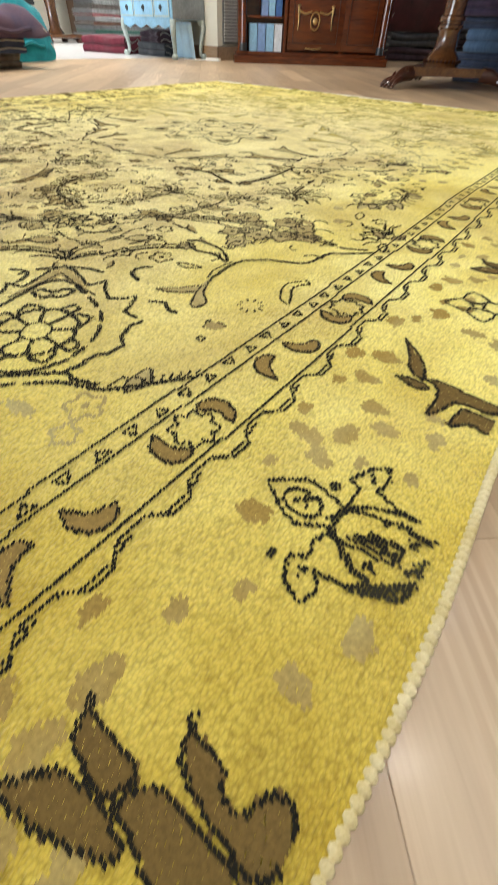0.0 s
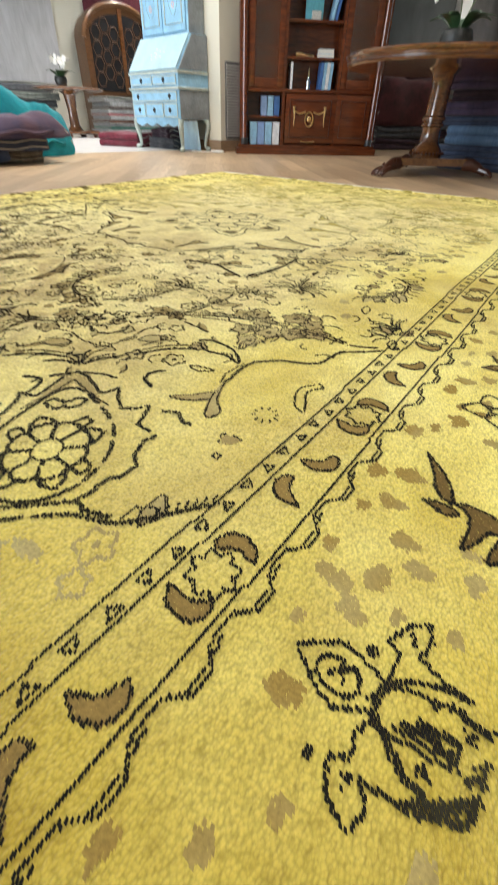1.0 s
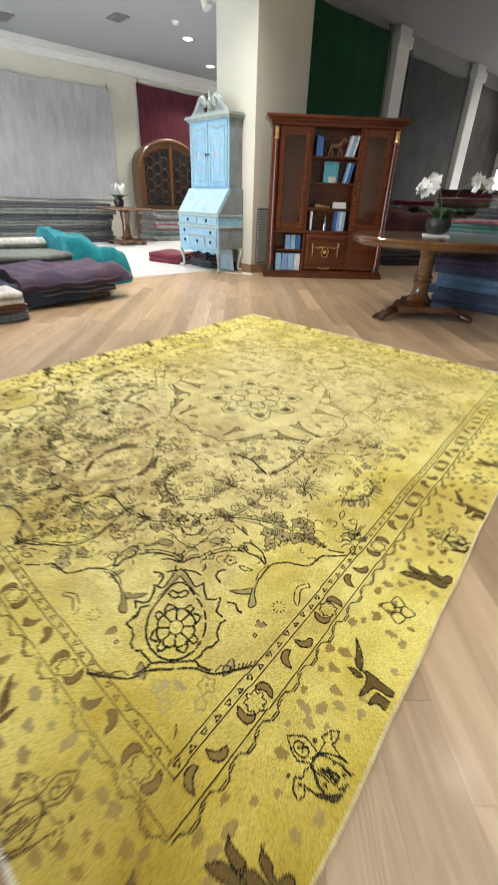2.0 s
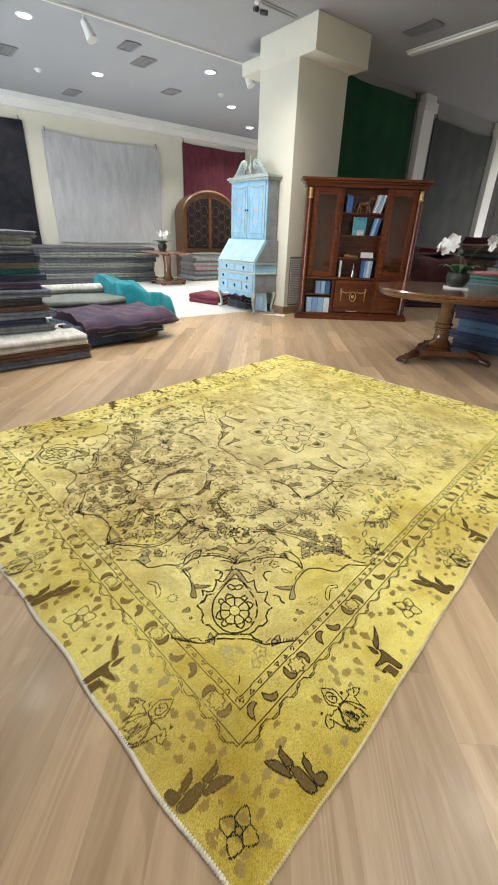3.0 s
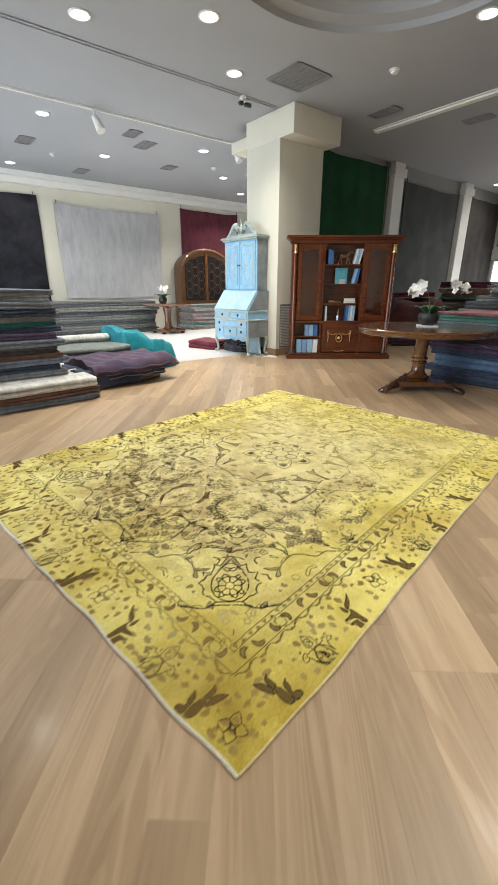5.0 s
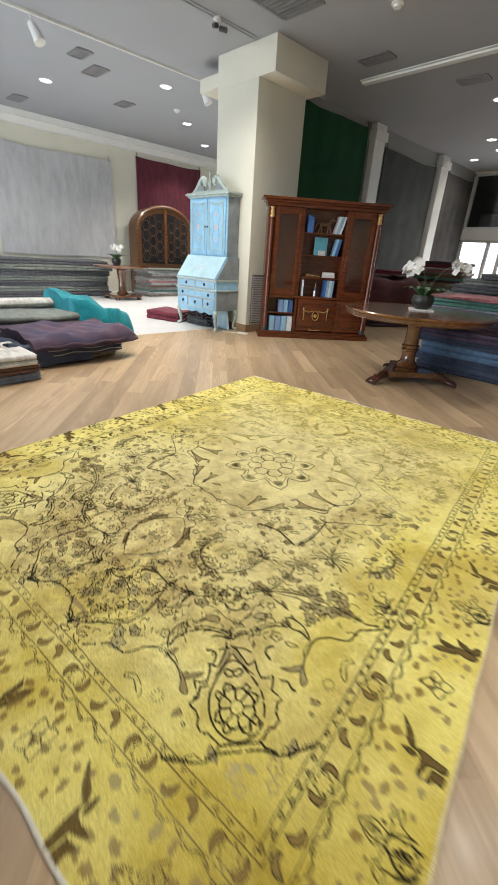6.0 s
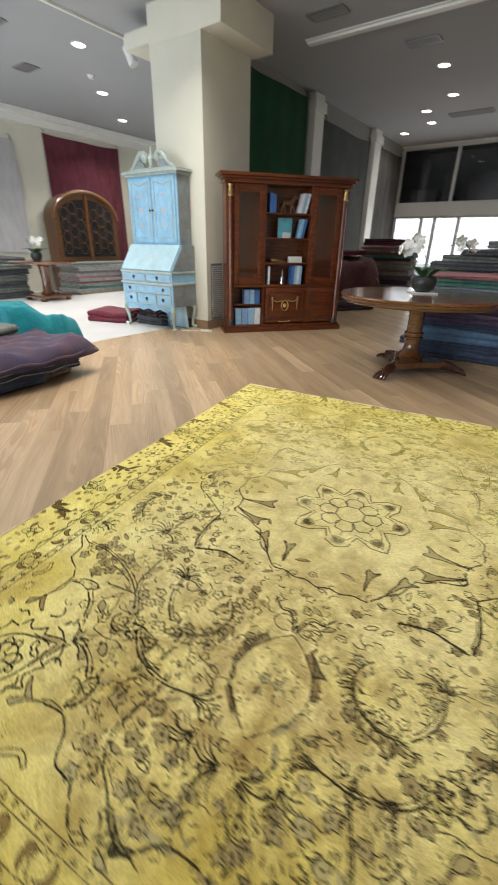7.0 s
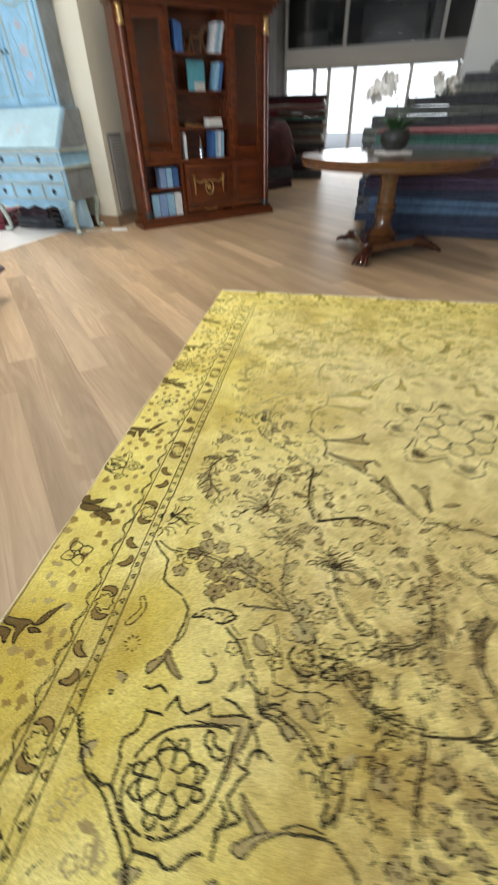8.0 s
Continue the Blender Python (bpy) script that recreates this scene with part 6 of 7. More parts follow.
def petal_bloom(ink, brown, pl, r, filled=0.6, lobes=5):
    """One ragged lobed outline round a small eye."""
    ph = rr.uniform(0, 6)
    ring = [(r * (1 + 0.2 * math.cos(lobes * a)) * math.cos(a + ph), r * (1 + 0.2 * math.cos(lobes * a)) * math.sin(a + ph)) for a in [math.tau * i / 30 for i in range(30)]]
    if rr.random() < filled:
        brown.fill([(x * 0.9, y * 0.9) for x, y in ring], pl, 0.0016, False)
    ink.line(ring, 0.0036, pl, close=True, smooth=False)
    if r > 0.015:
        ink.fill(blob(0, 0, r * 0.22, 6, 0.2), pl, 0.0004)


def leaf(ink, brown, pl, x, y, t, L, fat=0.2, filled=0.5):
    c, d = math.cos(t), math.sin(t)
    bend = rr.uniform(-0.12, 0.12)
    shape = [(x + L * (a * c - (b + bend * a * a) * d), y + L * (a * d + (b + bend * a * a) * c)) for a, b in ((0, 0), (0.35, fat), (0.7, fat * 0.8), (1, 0), (0.65, -fat * 0.5), (0.3, -fat * 0.55))]
    if rr.random() < filled:
        brown.fill(shape, pl, 0.0008)
    k = rr.random()
    if k < 0.3:
        ink.line(shape, 0.0034, pl, close=True)
    elif k < 0.75:
        ink.line(shape[:4], 0.0042, pl)
    else:
        ink.line(shape[2:] + shape[:1], 0.0038, pl)


def wreath(ink, brown, pl, x, y, r, a0, a1, size=1.0):
    """An arc of stem with small leaves and petals crowded along its outer side."""
    n = max(6, round(abs(a1 - a0) * r / 0.020))
    at = lambda k, q: (x + q * math.cos(a0 + (a1 - a0) * k / n), y + q * math.sin(a0 + (a1 - a0) * k / n))
    ink.line([at(i, r) for i in range(n + 1)], 0.006, pl)
    ink.line([at(i, r * 0.94) for i in range(n // 3, n + 1)], 0.0034, pl)
    for i in range(1, n + 1):
        u, v = at(i, r * 1.04)
        t = a0 + (a1 - a0) * i / n + (0.75 if a1 > a0 else -0.75)
        leaf(ink, brown, pl, u, v, t, rr.uniform(0.034, 0.05) * size, 0.24, 0.4)
        if i % 2:
            u, v = at(i, r * 0.9)
            leaf(ink, brown, pl, u, v, t + (1.9 if a1 > a0 else -1.9), rr.uniform(0.018, 0.028) * size, 0.24, 0.3)


def fan(ink, pl, x, y, t, n, L, spread):
    """A spiky tuft of fine strokes from one foot."""
    for k in range(n):
        a = t + spread * ((k + 0.5) / n - 0.5) + rr.uniform(-0.06, 0.06)
        m = L * rr.uniform(0.7, 1.1)
        bend = 0.25 * math.copysign(1, a - t)
        ink.line([(x + 0.12 * m * math.cos(a), y + 0.12 * m * math.sin(a)), (x + 0.6 * m * math.cos(a), y + 0.6 * m * math.sin(a)), (x + m * math.cos(a + bend), y + m * math.sin(a + bend))], 0.0052 if k % 3 == 0 else 0.0036, pl)


def stem(ink, pl, pts, w=0.006, double=True):
    ink.line(pts, w, pl)
    if double and len(pts) > 2:
        ink.line([(x + 0.011, y + 0.009) for x, y in pts[: len(pts) - 1]], 0.0034, pl)


def draw_corner(pl, far):
    ink, twig, brown = Pen(0.0012, 0.006), Pen(0.0012, 0.012), Pen(0.0006)
    h = math.sqrt(0.5)
    ax = lambda x, y: pl(0.567 + h * (y + x), 0.522 + h * (y - x))
    # medallion: pointed ring, a flower of eight petals with a bow above, a spiked shield
    drop = lambda r, tip: [(r * math.sin(a), -0.010 + r * math.cos(a) * 1.24 + tip * max(0, math.cos(a)) ** 7) for a in [math.tau * i / 40 for i in range(40)]]
    ink.line(drop(0.086, 0.040), 0.0052, ax, close=True)
    bed = lambda x, y: ax(1.14 * x, 1.26 * y - 0.020)
    ink.line([(0.018 * math.cos(a), 0.018 * math.sin(a)) for a in [math.tau * (i + 0.5) / 8 for i in range(8)]], 0.0042, bed, close=True)
    for k in range(8):
        t = math.tau * (k + 0.5) / 8
        c, d = math.cos(t), math.sin(t)
        R = lambda x, y, c=c, d=d: bed(c * x - d * y, d * x + c * y)
        ink.line([(0.018, 0.007), (0.030, 0.012), (0.042, 0.017), (0.049, 0.008), (0.049, -0.008), (0.042, -0.017)], 0.0044, R, smooth=False)
        ink.line([(0.042, 0.017), (0.056, 0.012), (0.067, 0.0), (0.056, -0.012), (0.042, -0.017)] if k % 2 else [(0.049, 0.0), (0.060, 0.004), (0.066, 0.014), (0.058, 0.022), (0.045, 0.018)], 0.0044, R, smooth=False)
    for s in (-1, 1):
        ink.line([(0, 0.094), (s * 0.020, 0.106), (s * 0.032, 0.098), (s * 0.024, 0.084), (s * 0.010, 0.078), (0, 0.084)], 0.0045, ax, smooth=False)
    shield = [(0.0, 0.190), (0.020, 0.172), (0.036, 0.142), (0.050, 0.117), (0.064, 0.120), (0.078, 0.130), (0.078, 0.104), (0.088, 0.070), (0.110, 0.066), (0.132, 0.074), (0.124, 0.046), (0.116, 0.024), (0.146, -0.002), (0.128, -0.016), (0.118, -0.041), (0.122, -0.066), (0.106, -0.084), (0.090, -0.086), (0.070, -0.110), (0.056, -0.120)]
    for s in (-1, 1):
        ink.line([(s * x, y) for x, y in shield], 0.0060, ax, smooth=False)
        ink.line([(s * 0.002, 0.160), (s * 0.030, 0.122), (s * 0.066, 0.080)], 0.0036, ax)
        brown.fill([(s * 0.004, 0.182), (s * 0.030, 0.146), (s * 0.044, 0.116), (s * 0.058, 0.088), (s * 0.030, 0.118), (s * 0.004, 0.152)], ax)
        ink.line([(s * 0.012, 0.184), (s * 0.046, 0.176), (s * 0.072, 0.160)], 0.006, ax)
        # the ground line that the shield stands on, scalloped out to the border
        ink.line([(0, -0.122), (s * 0.056, -0.122), (s * 0.070, -0.136), (s * 0.103, -0.150)], 0.0052, ax)
        ink.line([(0, -0.140), (s * 0.058, -0.141), (s * 0.103, -0.158), (s * 0.135, -0.156), (s * 0.155, -0.153), (s * 0.190, -0.146), (s * 0.223, -0.138)], 0.0070, ax)
        ink.line([(s * 0.112, -0.152), (s * 0.128, -0.138), (s * 0.150, -0.140), (s * 0.158, -0.150)], 0.0042, ax, smooth=False)
        for k in range(7):
            ink.line([(s * (0.15 + 0.011 * k), -0.150 + 0.0024 * k), (s * (0.156 + 0.011 * k), -0.141 + 0.0024 * k)], 0.0036, ax)
        # little chevrons under the line
        brown.fill([(0.0, -0.168), (s * 0.012, -0.186), (s * 0.038, -0.198), (s * 0.030, -0.178)], ax)
    for P in both(pl):
        # scalloped cloud line from the border to a forked leaf
        ink.line([(0.316, 1.095), (0.346, 1.062), (0.382, 1.030), (0.390, 0.962), (0.412, 0.945), (0.454, 0.925), (0.487, 0.887), (0.488, 0.845), (0.482, 0.805)], 0.005, P, smooth=False)
        ink.line([(0.496, 0.870), (0.499, 0.825), (0.486, 0.790)], 0.0036, P)
        for fork in ([(0.485, 0.806), (0.470, 0.77), (0.455, 0.745), (0.430, 0.723), (0.438, 0.700), (0.456, 0.722), (0.474, 0.76)], [(0.474, 0.765), (0.495, 0.735), (0.522, 0.706), (0.492, 0.716), (0.466, 0.742)]):
            ink.line(fork, 0.0042, P)
            brown.fill(fork, P)
        ink.line([(0.500, 0.668), (0.478, 0.682), (0.456, 0.668), (0.440, 0.672)], 0.005, P, smooth=False)
        # leaf sheath over it, with a double arc behind
        sheath = [(0.622, 0.885), (0.600, 0.903), (0.560, 0.902), (0.535, 0.893), (0.505, 0.866), (0.545, 0.872), (0.587, 0.862)]
        ink.line(sheath, 0.0045, P, close=True)
        ink.line([(0.674, 0.761), (0.645, 0.815), (0.600, 0.855)], 0.0056, P)
        ink.line([(0.684, 0.768), (0.655, 0.825), (0.610, 0.868)], 0.0036, P)
        ink.line([(0.587, 0.757), (0.600, 0.738), (0.594, 0.716), (0.564, 0.705)], 0.006, P)
        pod = [(0.715, 0.805), (0.712, 0.836), (0.680, 0.852), (0.684, 0.822)]
        brown.fill(pod, P)
        ink.line(pod, 0.0036, P, close=True)
        # ring of dashes, bracket, small pod and a square by the border
        for k in range(10):
            t = math.tau * k / 10
            ink.line([(0.372 + 0.016 * math.cos(t), 0.763 + 0.016 * math.sin(t)), (0.372 + 0.022 * math.cos(t), 0.763 + 0.022 * math.sin(t))], 0.003, P)
        hook = [(0.353, 0.898), (0.372, 0.862), (0.352, 0.815), (0.332, 0.808), (0.340, 0.828), (0.356, 0.862), (0.343, 0.890)]
        ink.line(hook, 0.0036, P, close=True)
        brown.fill([(0.385, 0.666), (0.388, 0.684), (0.360, 0.690), (0.368, 0.674)], P)
        ink.line([(0.385, 0.666), (0.390, 0.685), (0.360, 0.691)], 0.0036, P)
        ink.line([(0.370, 0.638), (0.362, 0.638), (0.362, 0.646), (0.370, 0.646)], 0.0036, P, close=True, smooth=False)
        # half flower on the border line
        for k in range(7):
            t = -0.25 + k * 0.6
            leaf(ink, brown, P, 0.322 + 0.014 * math.sin(t), 1.165 + 0.014 * math.cos(t), math.pi / 2 - t, 0.046, 0.24, 0.2)
        fan(ink, P, 0.326, 1.205, 0.5, 6, 0.08, 1.6)
        # flowers above the urn on the diagonal
        petal_bloom(ink, brown, moved(P, 0.806, 0.884), 0.032, 0.2, 8)
        petal_bloom(ink, brown, moved(P, 0.796, 0.948), 0.024, 0.6, 5)
        ink.line([(0.785, 0.785), (0.772, 0.815), (0.786, 0.842)], 0.006, P)
        ink.line([(0.742, 0.742), (0.734, 0.80), (0.742, 0.85), (0.728, 0.89)], 0.0042, P)
        for k in range(3):
            leaf(ink, brown, P, 0.64 + 0.03 * k, 0.70 + 0.015 * k, 1.0 + 0.5 * k, 0.03)
    petal_bloom(ink, brown, moved(pl, 0.856, 0.828), 0.034, 0.2, 8)
    fan(ink, ax, 0.0, 0.21, math.pi / 2, 7, 0.07, 2.4)
    # sprigs in the angle of the border
    for P in both(pl):
        petal_bloom(brown, brown, moved(P, 0.372, 0.455), 0.020, 0.0)
        petal_bloom(brown, brown, moved(P, 0.352, 0.415), 0.014, 0.0)
        leaf(ink, brown, P, 0.356, 0.50, 1.2, 0.05, 0.3, 1.0)
    ink.line([(0.362, 0.345), (0.35, 0.334), (0.345, 0.322)], 0.004, pl, smooth=False)
    # flowering branch towards the long border
    stem(twig, pl, [(0.806, 0.884), (0.765, 0.937), (0.693, 0.995), (0.613, 1.035), (0.546, 1.055), (0.480, 1.069), (0.382, 1.070), (0.330, 1.098)], 0.0062)
    twig.line([(0.72, 0.965), (0.64, 1.0), (0.58, 1.01)], 0.0042, pl)
    for x, y in ((0.611, 1.075), (0.533, 1.109), (0.589, 0.987), (0.538, 1.010), (0.457, 1.070), (0.547, 0.952), (0.50, 1.035), (0.575, 1.050), (0.488, 1.105), (0.635, 1.055)):
        petal_bloom(twig, brown, moved(pl, x, y), rr.uniform(0.021, 0.028), 0.95)
    stem(twig, pl, [(0.765, 0.937), (0.738, 0.997), (0.734, 1.080), (0.738, 1.141)], 0.0055)
    stem(twig, pl, [(0.765, 0.937), (0.700, 0.932), (0.634, 0.926)], 0.0055)
    leaf(twig, brown, pl, 0.735, 1.055, 0.9, 0.06, 0.28, 1)
    leaf(twig, brown, pl, 0.735, 1.060, 2.6, 0.07, 0.22)
    for k in range(12):
        t = math.tau * k / 12
        leaf(twig, brown, pl, 0.739 + 0.022 * math.cos(t), 1.183 + 0.022 * math.sin(t), t, 0.028, 0.26, 0.3)
    petal_bloom(twig, brown, moved(pl, 0.739, 1.183), 0.017)
    leaf(twig, brown, pl, 0.70, 1.19, 2.9, 0.055, 0.24)
    # stem and loop towards the short border
    stem(twig, pl, [(0.884, 0.806), (0.941, 0.745), (1.02, 0.712), (1.095, 0.707), (1.18, 0.720)], 0.0055)
    fan(twig, pl, 1.16, 0.715, 0.1, 6, 0.10, 1.0)
    stem(twig, pl, [(1.067, 0.735), (1.074, 0.684), (1.040, 0.571), (1.042, 0.506), (1.075, 0.450), (1.124, 0.415), (1.156, 0.380)], 0.0065)
    for x, y in ((1.144, 0.523), (1.162, 0.587), (1.105, 0.636), (1.30, 0.513), (1.285, 0.465), (1.181, 0.449), (1.10, 0.54), (1.22, 0.545), (1.041, 0.433), (0.985, 0.605), (1.01, 0.40), (1.0, 0.47)):
        petal_bloom(twig, brown, moved(pl, x, y), rr.uniform(0.018, 0.026), 0.8)
    brown.fill([(1.156, 0.376), (1.23, 0.392), (1.30, 0.392), (1.345, 0.402), (1.29, 0.410), (1.21, 0.405)], pl)
    stem(twig, pl, [(1.156, 0.380), (1.230, 0.345), (1.300, 0.400), (MID, 0.412)], 0.0065)
    for k in range(7):
        leaf(twig, brown, pl, 1.17 + 0.028 * k, 0.41 + 0.004 * k, 1.0 + 0.15 * k, rr.uniform(0.035, 0.06), 0.2, 0.4)
    fan(twig, pl, 1.343, 0.598, 3.6, 9, 0.11, 2.2)
    fan(twig, pl, 1.24, 0.635, 4.1, 7, 0.09, 1.6)
    fan(twig, pl, 0.965, 0.745, 5.6, 6, 0.08, 1.4)
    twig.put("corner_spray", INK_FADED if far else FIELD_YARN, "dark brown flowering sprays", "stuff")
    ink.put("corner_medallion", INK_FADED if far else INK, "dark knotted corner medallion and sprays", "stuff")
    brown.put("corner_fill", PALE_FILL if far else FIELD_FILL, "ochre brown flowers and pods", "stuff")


def fleuron(ink, brown, pl, x0, y0, x1, y1):
    """A curled leaf on a stalk, split in two at its head."""
    t = math.atan2(y1 - y0, x1 - x0)
    L = math.hypot(x1 - x0, y1 - y0)
    R = lambda x, y: pl(x0 + L * (math.cos(t) * x - math.sin(t) * y), y0 + L * (math.sin(t) * x + math.cos(t) * y))
    body = [(0, 0), (0.35, 0.03), (0.7, 0.10), (1.0, 0.30), (0.90, 0.08), (1.02, -0.10), (0.84, -0.12), (0.6, -0.06), (0.3, -0.05)]
    brown.fill(body, R)
    ink.line(body, 0.0045, R, close=True)


def draw_star():
    ink, brown = Pen(0.0012, 0.008), Pen(0.0006)
    pl = lambda x, y: (MID + x, RLEN / 2 + y)
    outer, inner = [], []
    for k in range(8):
        a = math.tau * k / 8
        tip = 0.305 if k % 2 else 0.285
        for da, r in ((-0.393, 0.192), (-0.26, 0.228), (-0.20, 0.262), (0.0, tip), (0.20, 0.262), (0.26, 0.228)):
            outer.append((r * math.cos(a + da), r * math.sin(a + da)))
        for da, r in ((-0.393, 0.172), (-0.22, 0.205), (0.0, tip - 0.03), (0.22, 0.205)):
            inner.append((r * math.cos(a + da), r * math.sin(a + da)))
        c, d = math.cos(a), math.sin(a)
        R = lambda x, y, c=c, d=d: pl(c * x - d * y, d * x + c * y)
        # a palmette in each point, a cell of the rosette below it
        ink.fill([(0.218, -0.016), (0.240, -0.020), (0.255, 0.0), (0.240, 0.020), (0.218, 0.016), (0.228, 0.0)], R, 0.0012)
        brown.fill([(0.208, -0.026), (0.245, -0.028), (0.262, 0.0), (0.245, 0.028), (0.208, 0.026)], R)
        ink.line([(0.070, -0.029), (0.098, -0.046), (0.140, -0.040), (0.158, 0.0), (0.140, 0.040), (0.098, 0.046), (0.070, 0.029)], 0.0044, R, smooth=False)
        ink.line([(0.158, 0.0), (0.195, 0.0)], 0.0042, R)
    ink.line(outer, 0.0052, pl, close=True, smooth=False)
    ink.line(inner, 0.0034, pl, close=True, smooth=False)
    ink.line([(0.074 * math.cos(a), 0.074 * math.sin(a)) for a in [math.tau * (i + 0.5) / 8 for i in range(8)]], 0.005, pl, close=True, smooth=False)
    ink.put("central_medallion", yarn("star_yarn", (0.085, 0.07, 0.034), 0.5, 0.5), "eight-pointed central star medallion")
    brown.put("central_fill", FIELD_FILL, "olive brown leaves round the star", "stuff")


def draw_field(pl, far):
    """One quarter of the field between the corner and the star."""
    ink, brown, shade = Pen(0.0012, 0.010), Pen(0.0006), Pen(0.0004)
    # bracketed line round the star, with fleurons inside it
    ink.line([(MID, 1.318), (1.318, 1.335), (1.273, 1.328), (1.225, 1.345), (1.179, 1.338), (1.140, 1.375), (1.114, 1.408), (1.070, 1.44), (1.020, 1.544)], 0.0062, pl)
    ink.line([(1.020, 1.544), (0.990, 1.552), (0.930, 1.590), (0.841, 1.620), (0.842, 1.680), (0.830, 1.734), (0.812, 1.756), (0.775, 1.80), (0.769, 1.842), (0.778, RLEN / 2)], 0.0055, pl)
    fleuron(ink, brown, pl, 1.194, 1.389, 1.191, 1.519)
    fleuron(ink, brown, pl, 1.114, 1.408, 1.045, 1.540)
    fleuron(ink, brown, pl, 0.841, 1.655, 1.000, 1.585)
    fleuron(ink, brown, pl, 0.834, 1.735, 1.006, 1.755)
    leaf(ink, brown, pl, 1.240, 1.425, 0.3, 0.062, 0.18, 1)
    leaf(ink, brown, pl, 0.870, 1.825, 0.5, 0.050, 0.22, 1)
    leaf(ink, brown, pl, 1.05, 1.60, 2.0, 0.050, 0.18, 1)
    # pod on the long axis, banded dark on its shoulders, two rings above
    side = [(MID, 0.690), (1.318, 0.735), (1.262, 0.800), (1.244, 0.880), (1.262, 0.955), (1.310, 1.020), (MID, 1.066)]
    ink.line(side, 0.0036, pl)
    shade.line([(x - 0.010, y) for x, y in side[1:3]], 0.020, pl)
    shade.line([(x - 0.012, y) for x, y in side[3:6]], 0.026, pl)
    for k in range(11):
        q = 0.74 + 0.028 * k
        x = 1.245 + 0.55 * (q - 0.885) ** 2 / 0.2
        leaf(ink, brown, pl, x, q, 2.2 + rr.uniform(-0.3, 0.3), rr.uniform(0.025, 0.045), 0.2, 0.4)
    ink.line([(1.322 + 0.040 * math.cos(a), 1.105 + 0.034 * math.sin(a)) for a in [math.tau * i / 16 for i in range(16)]], 0.0042, pl, close=True)
    stem(ink, pl, [(1.362, 1.075), (1.330, 1.150), (1.285, 1.155), (1.25, 1.20)], 0.0055)
    fleuron(ink, brown, pl, 1.285, 1.03, 1.235, 0.955)
    petal_bloom(ink, brown, moved(pl, 1.345, 0.875), 0.016)
    for k in range(26):
        p, q, t = rr.uniform(1.275, 1.36), rr.gauss(0.88, 0.07), rr.uniform(0, 6.3)
        ink.line([(p, q), (p + 0.012 * math.cos(t), q + 0.012 * math.sin(t))], 0.0034, pl)
    leaf(ink, brown, pl, 1.335, 0.815, 1.2, 0.03)
    # wreaths
    wreath(ink, brown, pl, 1.025, 1.005, 0.118, 0.9, -1.9)
    wreath(ink, brown, pl, 0.530, 1.460, 0.122, 2.05, 4.25, 1.2)
    # tuft on its own stem, tuft with a cluster of petals
    stem(ink, pl, [(0.960, 0.905), (0.923, 0.943), (0.889, 1.008), (0.878, 1.082), (0.886, 1.115)], 0.0055)
    fan(ink, pl, 0.882, 1.095, 1.5, 12, 0.085, 2.9)
    fan(ink, pl, 0.645, 1.300, 1.5, 13, 0.095, 4.0)
    stem(ink, pl, [(0.610, 1.275), (0.645, 1.320), (0.665, 1.400), (0.680, 1.480)], 0.0055)
    for k in range(15):
        a, d = k * 2.4, 0.019 * math.sqrt(k)
        leaf(ink, brown, pl, 0.692 + d * math.cos(a) * 0.8, 1.515 + d * math.sin(a), a + 0.6, rr.uniform(0.026, 0.036), 0.26, 0.4)
    # long leaves that meet in a point
    for tip in ([(0.822, 1.278), (0.885, 1.300), (0.950, 1.318), (1.055, 1.296)], [(0.812, 1.288), (0.792, 1.36), (0.788, 1.44), (0.798, 1.552)]):
        stem(ink, pl, tip, 0.0075)
    stem(ink, pl, [(0.798, 1.552), (0.74, 1.60), (0.66, 1.66), (0.577, 1.719), (0.55, 1.77)], 0.0045, False)
    # spray on the cross axis
    fan(ink, pl, 0.545, 1.835, 0.4, 8, 0.085, 2.0)
    for x, y in ((0.513, 1.835), (0.482, 1.80), (0.455, 1.845), (0.47, RLEN / 2), (0.62, 1.83), (0.60, 1.76), (0.66, 1.78), (0.64, 1.86)):
        leaf(ink, brown, pl, x, y, rr.uniform(0, 6.3), rr.uniform(0.04, 0.055), 0.26, 0.4)
    # scattered petals, hooks and commas
    def clear(p, q):
        return not ((p - 0.567) ** 2 + (q - 0.522) ** 2 < 0.062 or p + q < 1.36 or p < 0.36 or q < 0.36 or p < 0.52 and q < 1.0 or q < 0.5 and p < 0.98
                    or ((p - MID) / 0.55) ** 2 + ((q - RLEN / 2) / 0.50) ** 2 < 1 or ((p - MID) / 0.15) ** 2 + ((q - 0.88) / 0.22) ** 2 < 1)
    taken, n = [], 0
    while n < 1700:
        n += 1
        p, q = rr.uniform(0.38, MID), rr.uniform(0.38, RLEN / 2)
        if not clear(p, q) or any((p - a) ** 2 + (q - b) ** 2 < 0.00105 for a, b in taken):
            continue
        if q > 1.2 and rr.random() < 0.35:
            continue
        taken.append((p, q))
        k, t = rr.random(), rr.uniform(0, 6.3)
        if k < 0.2:
            petal_bloom(ink, brown, moved(pl, p, q), rr.uniform(0.013, 0.021), 0.35)
        elif k < 0.6:
            leaf(ink, brown, pl, p, q, t, rr.uniform(0.030, 0.055), 0.22, 0.3)
        elif k < 0.94:
            s = rr.uniform(0.5, 0.9)
            hook = [(0, 0), (0.014, 0.014), (0.034, 0.012), (0.040, -0.006)]
            ink.line(hook, 0.0038, moved(pl, p, q, 1, t, s))
        else:
            brown.fill(blob(p, q, rr.uniform(0.007, 0.014), 7, 0.4), pl)
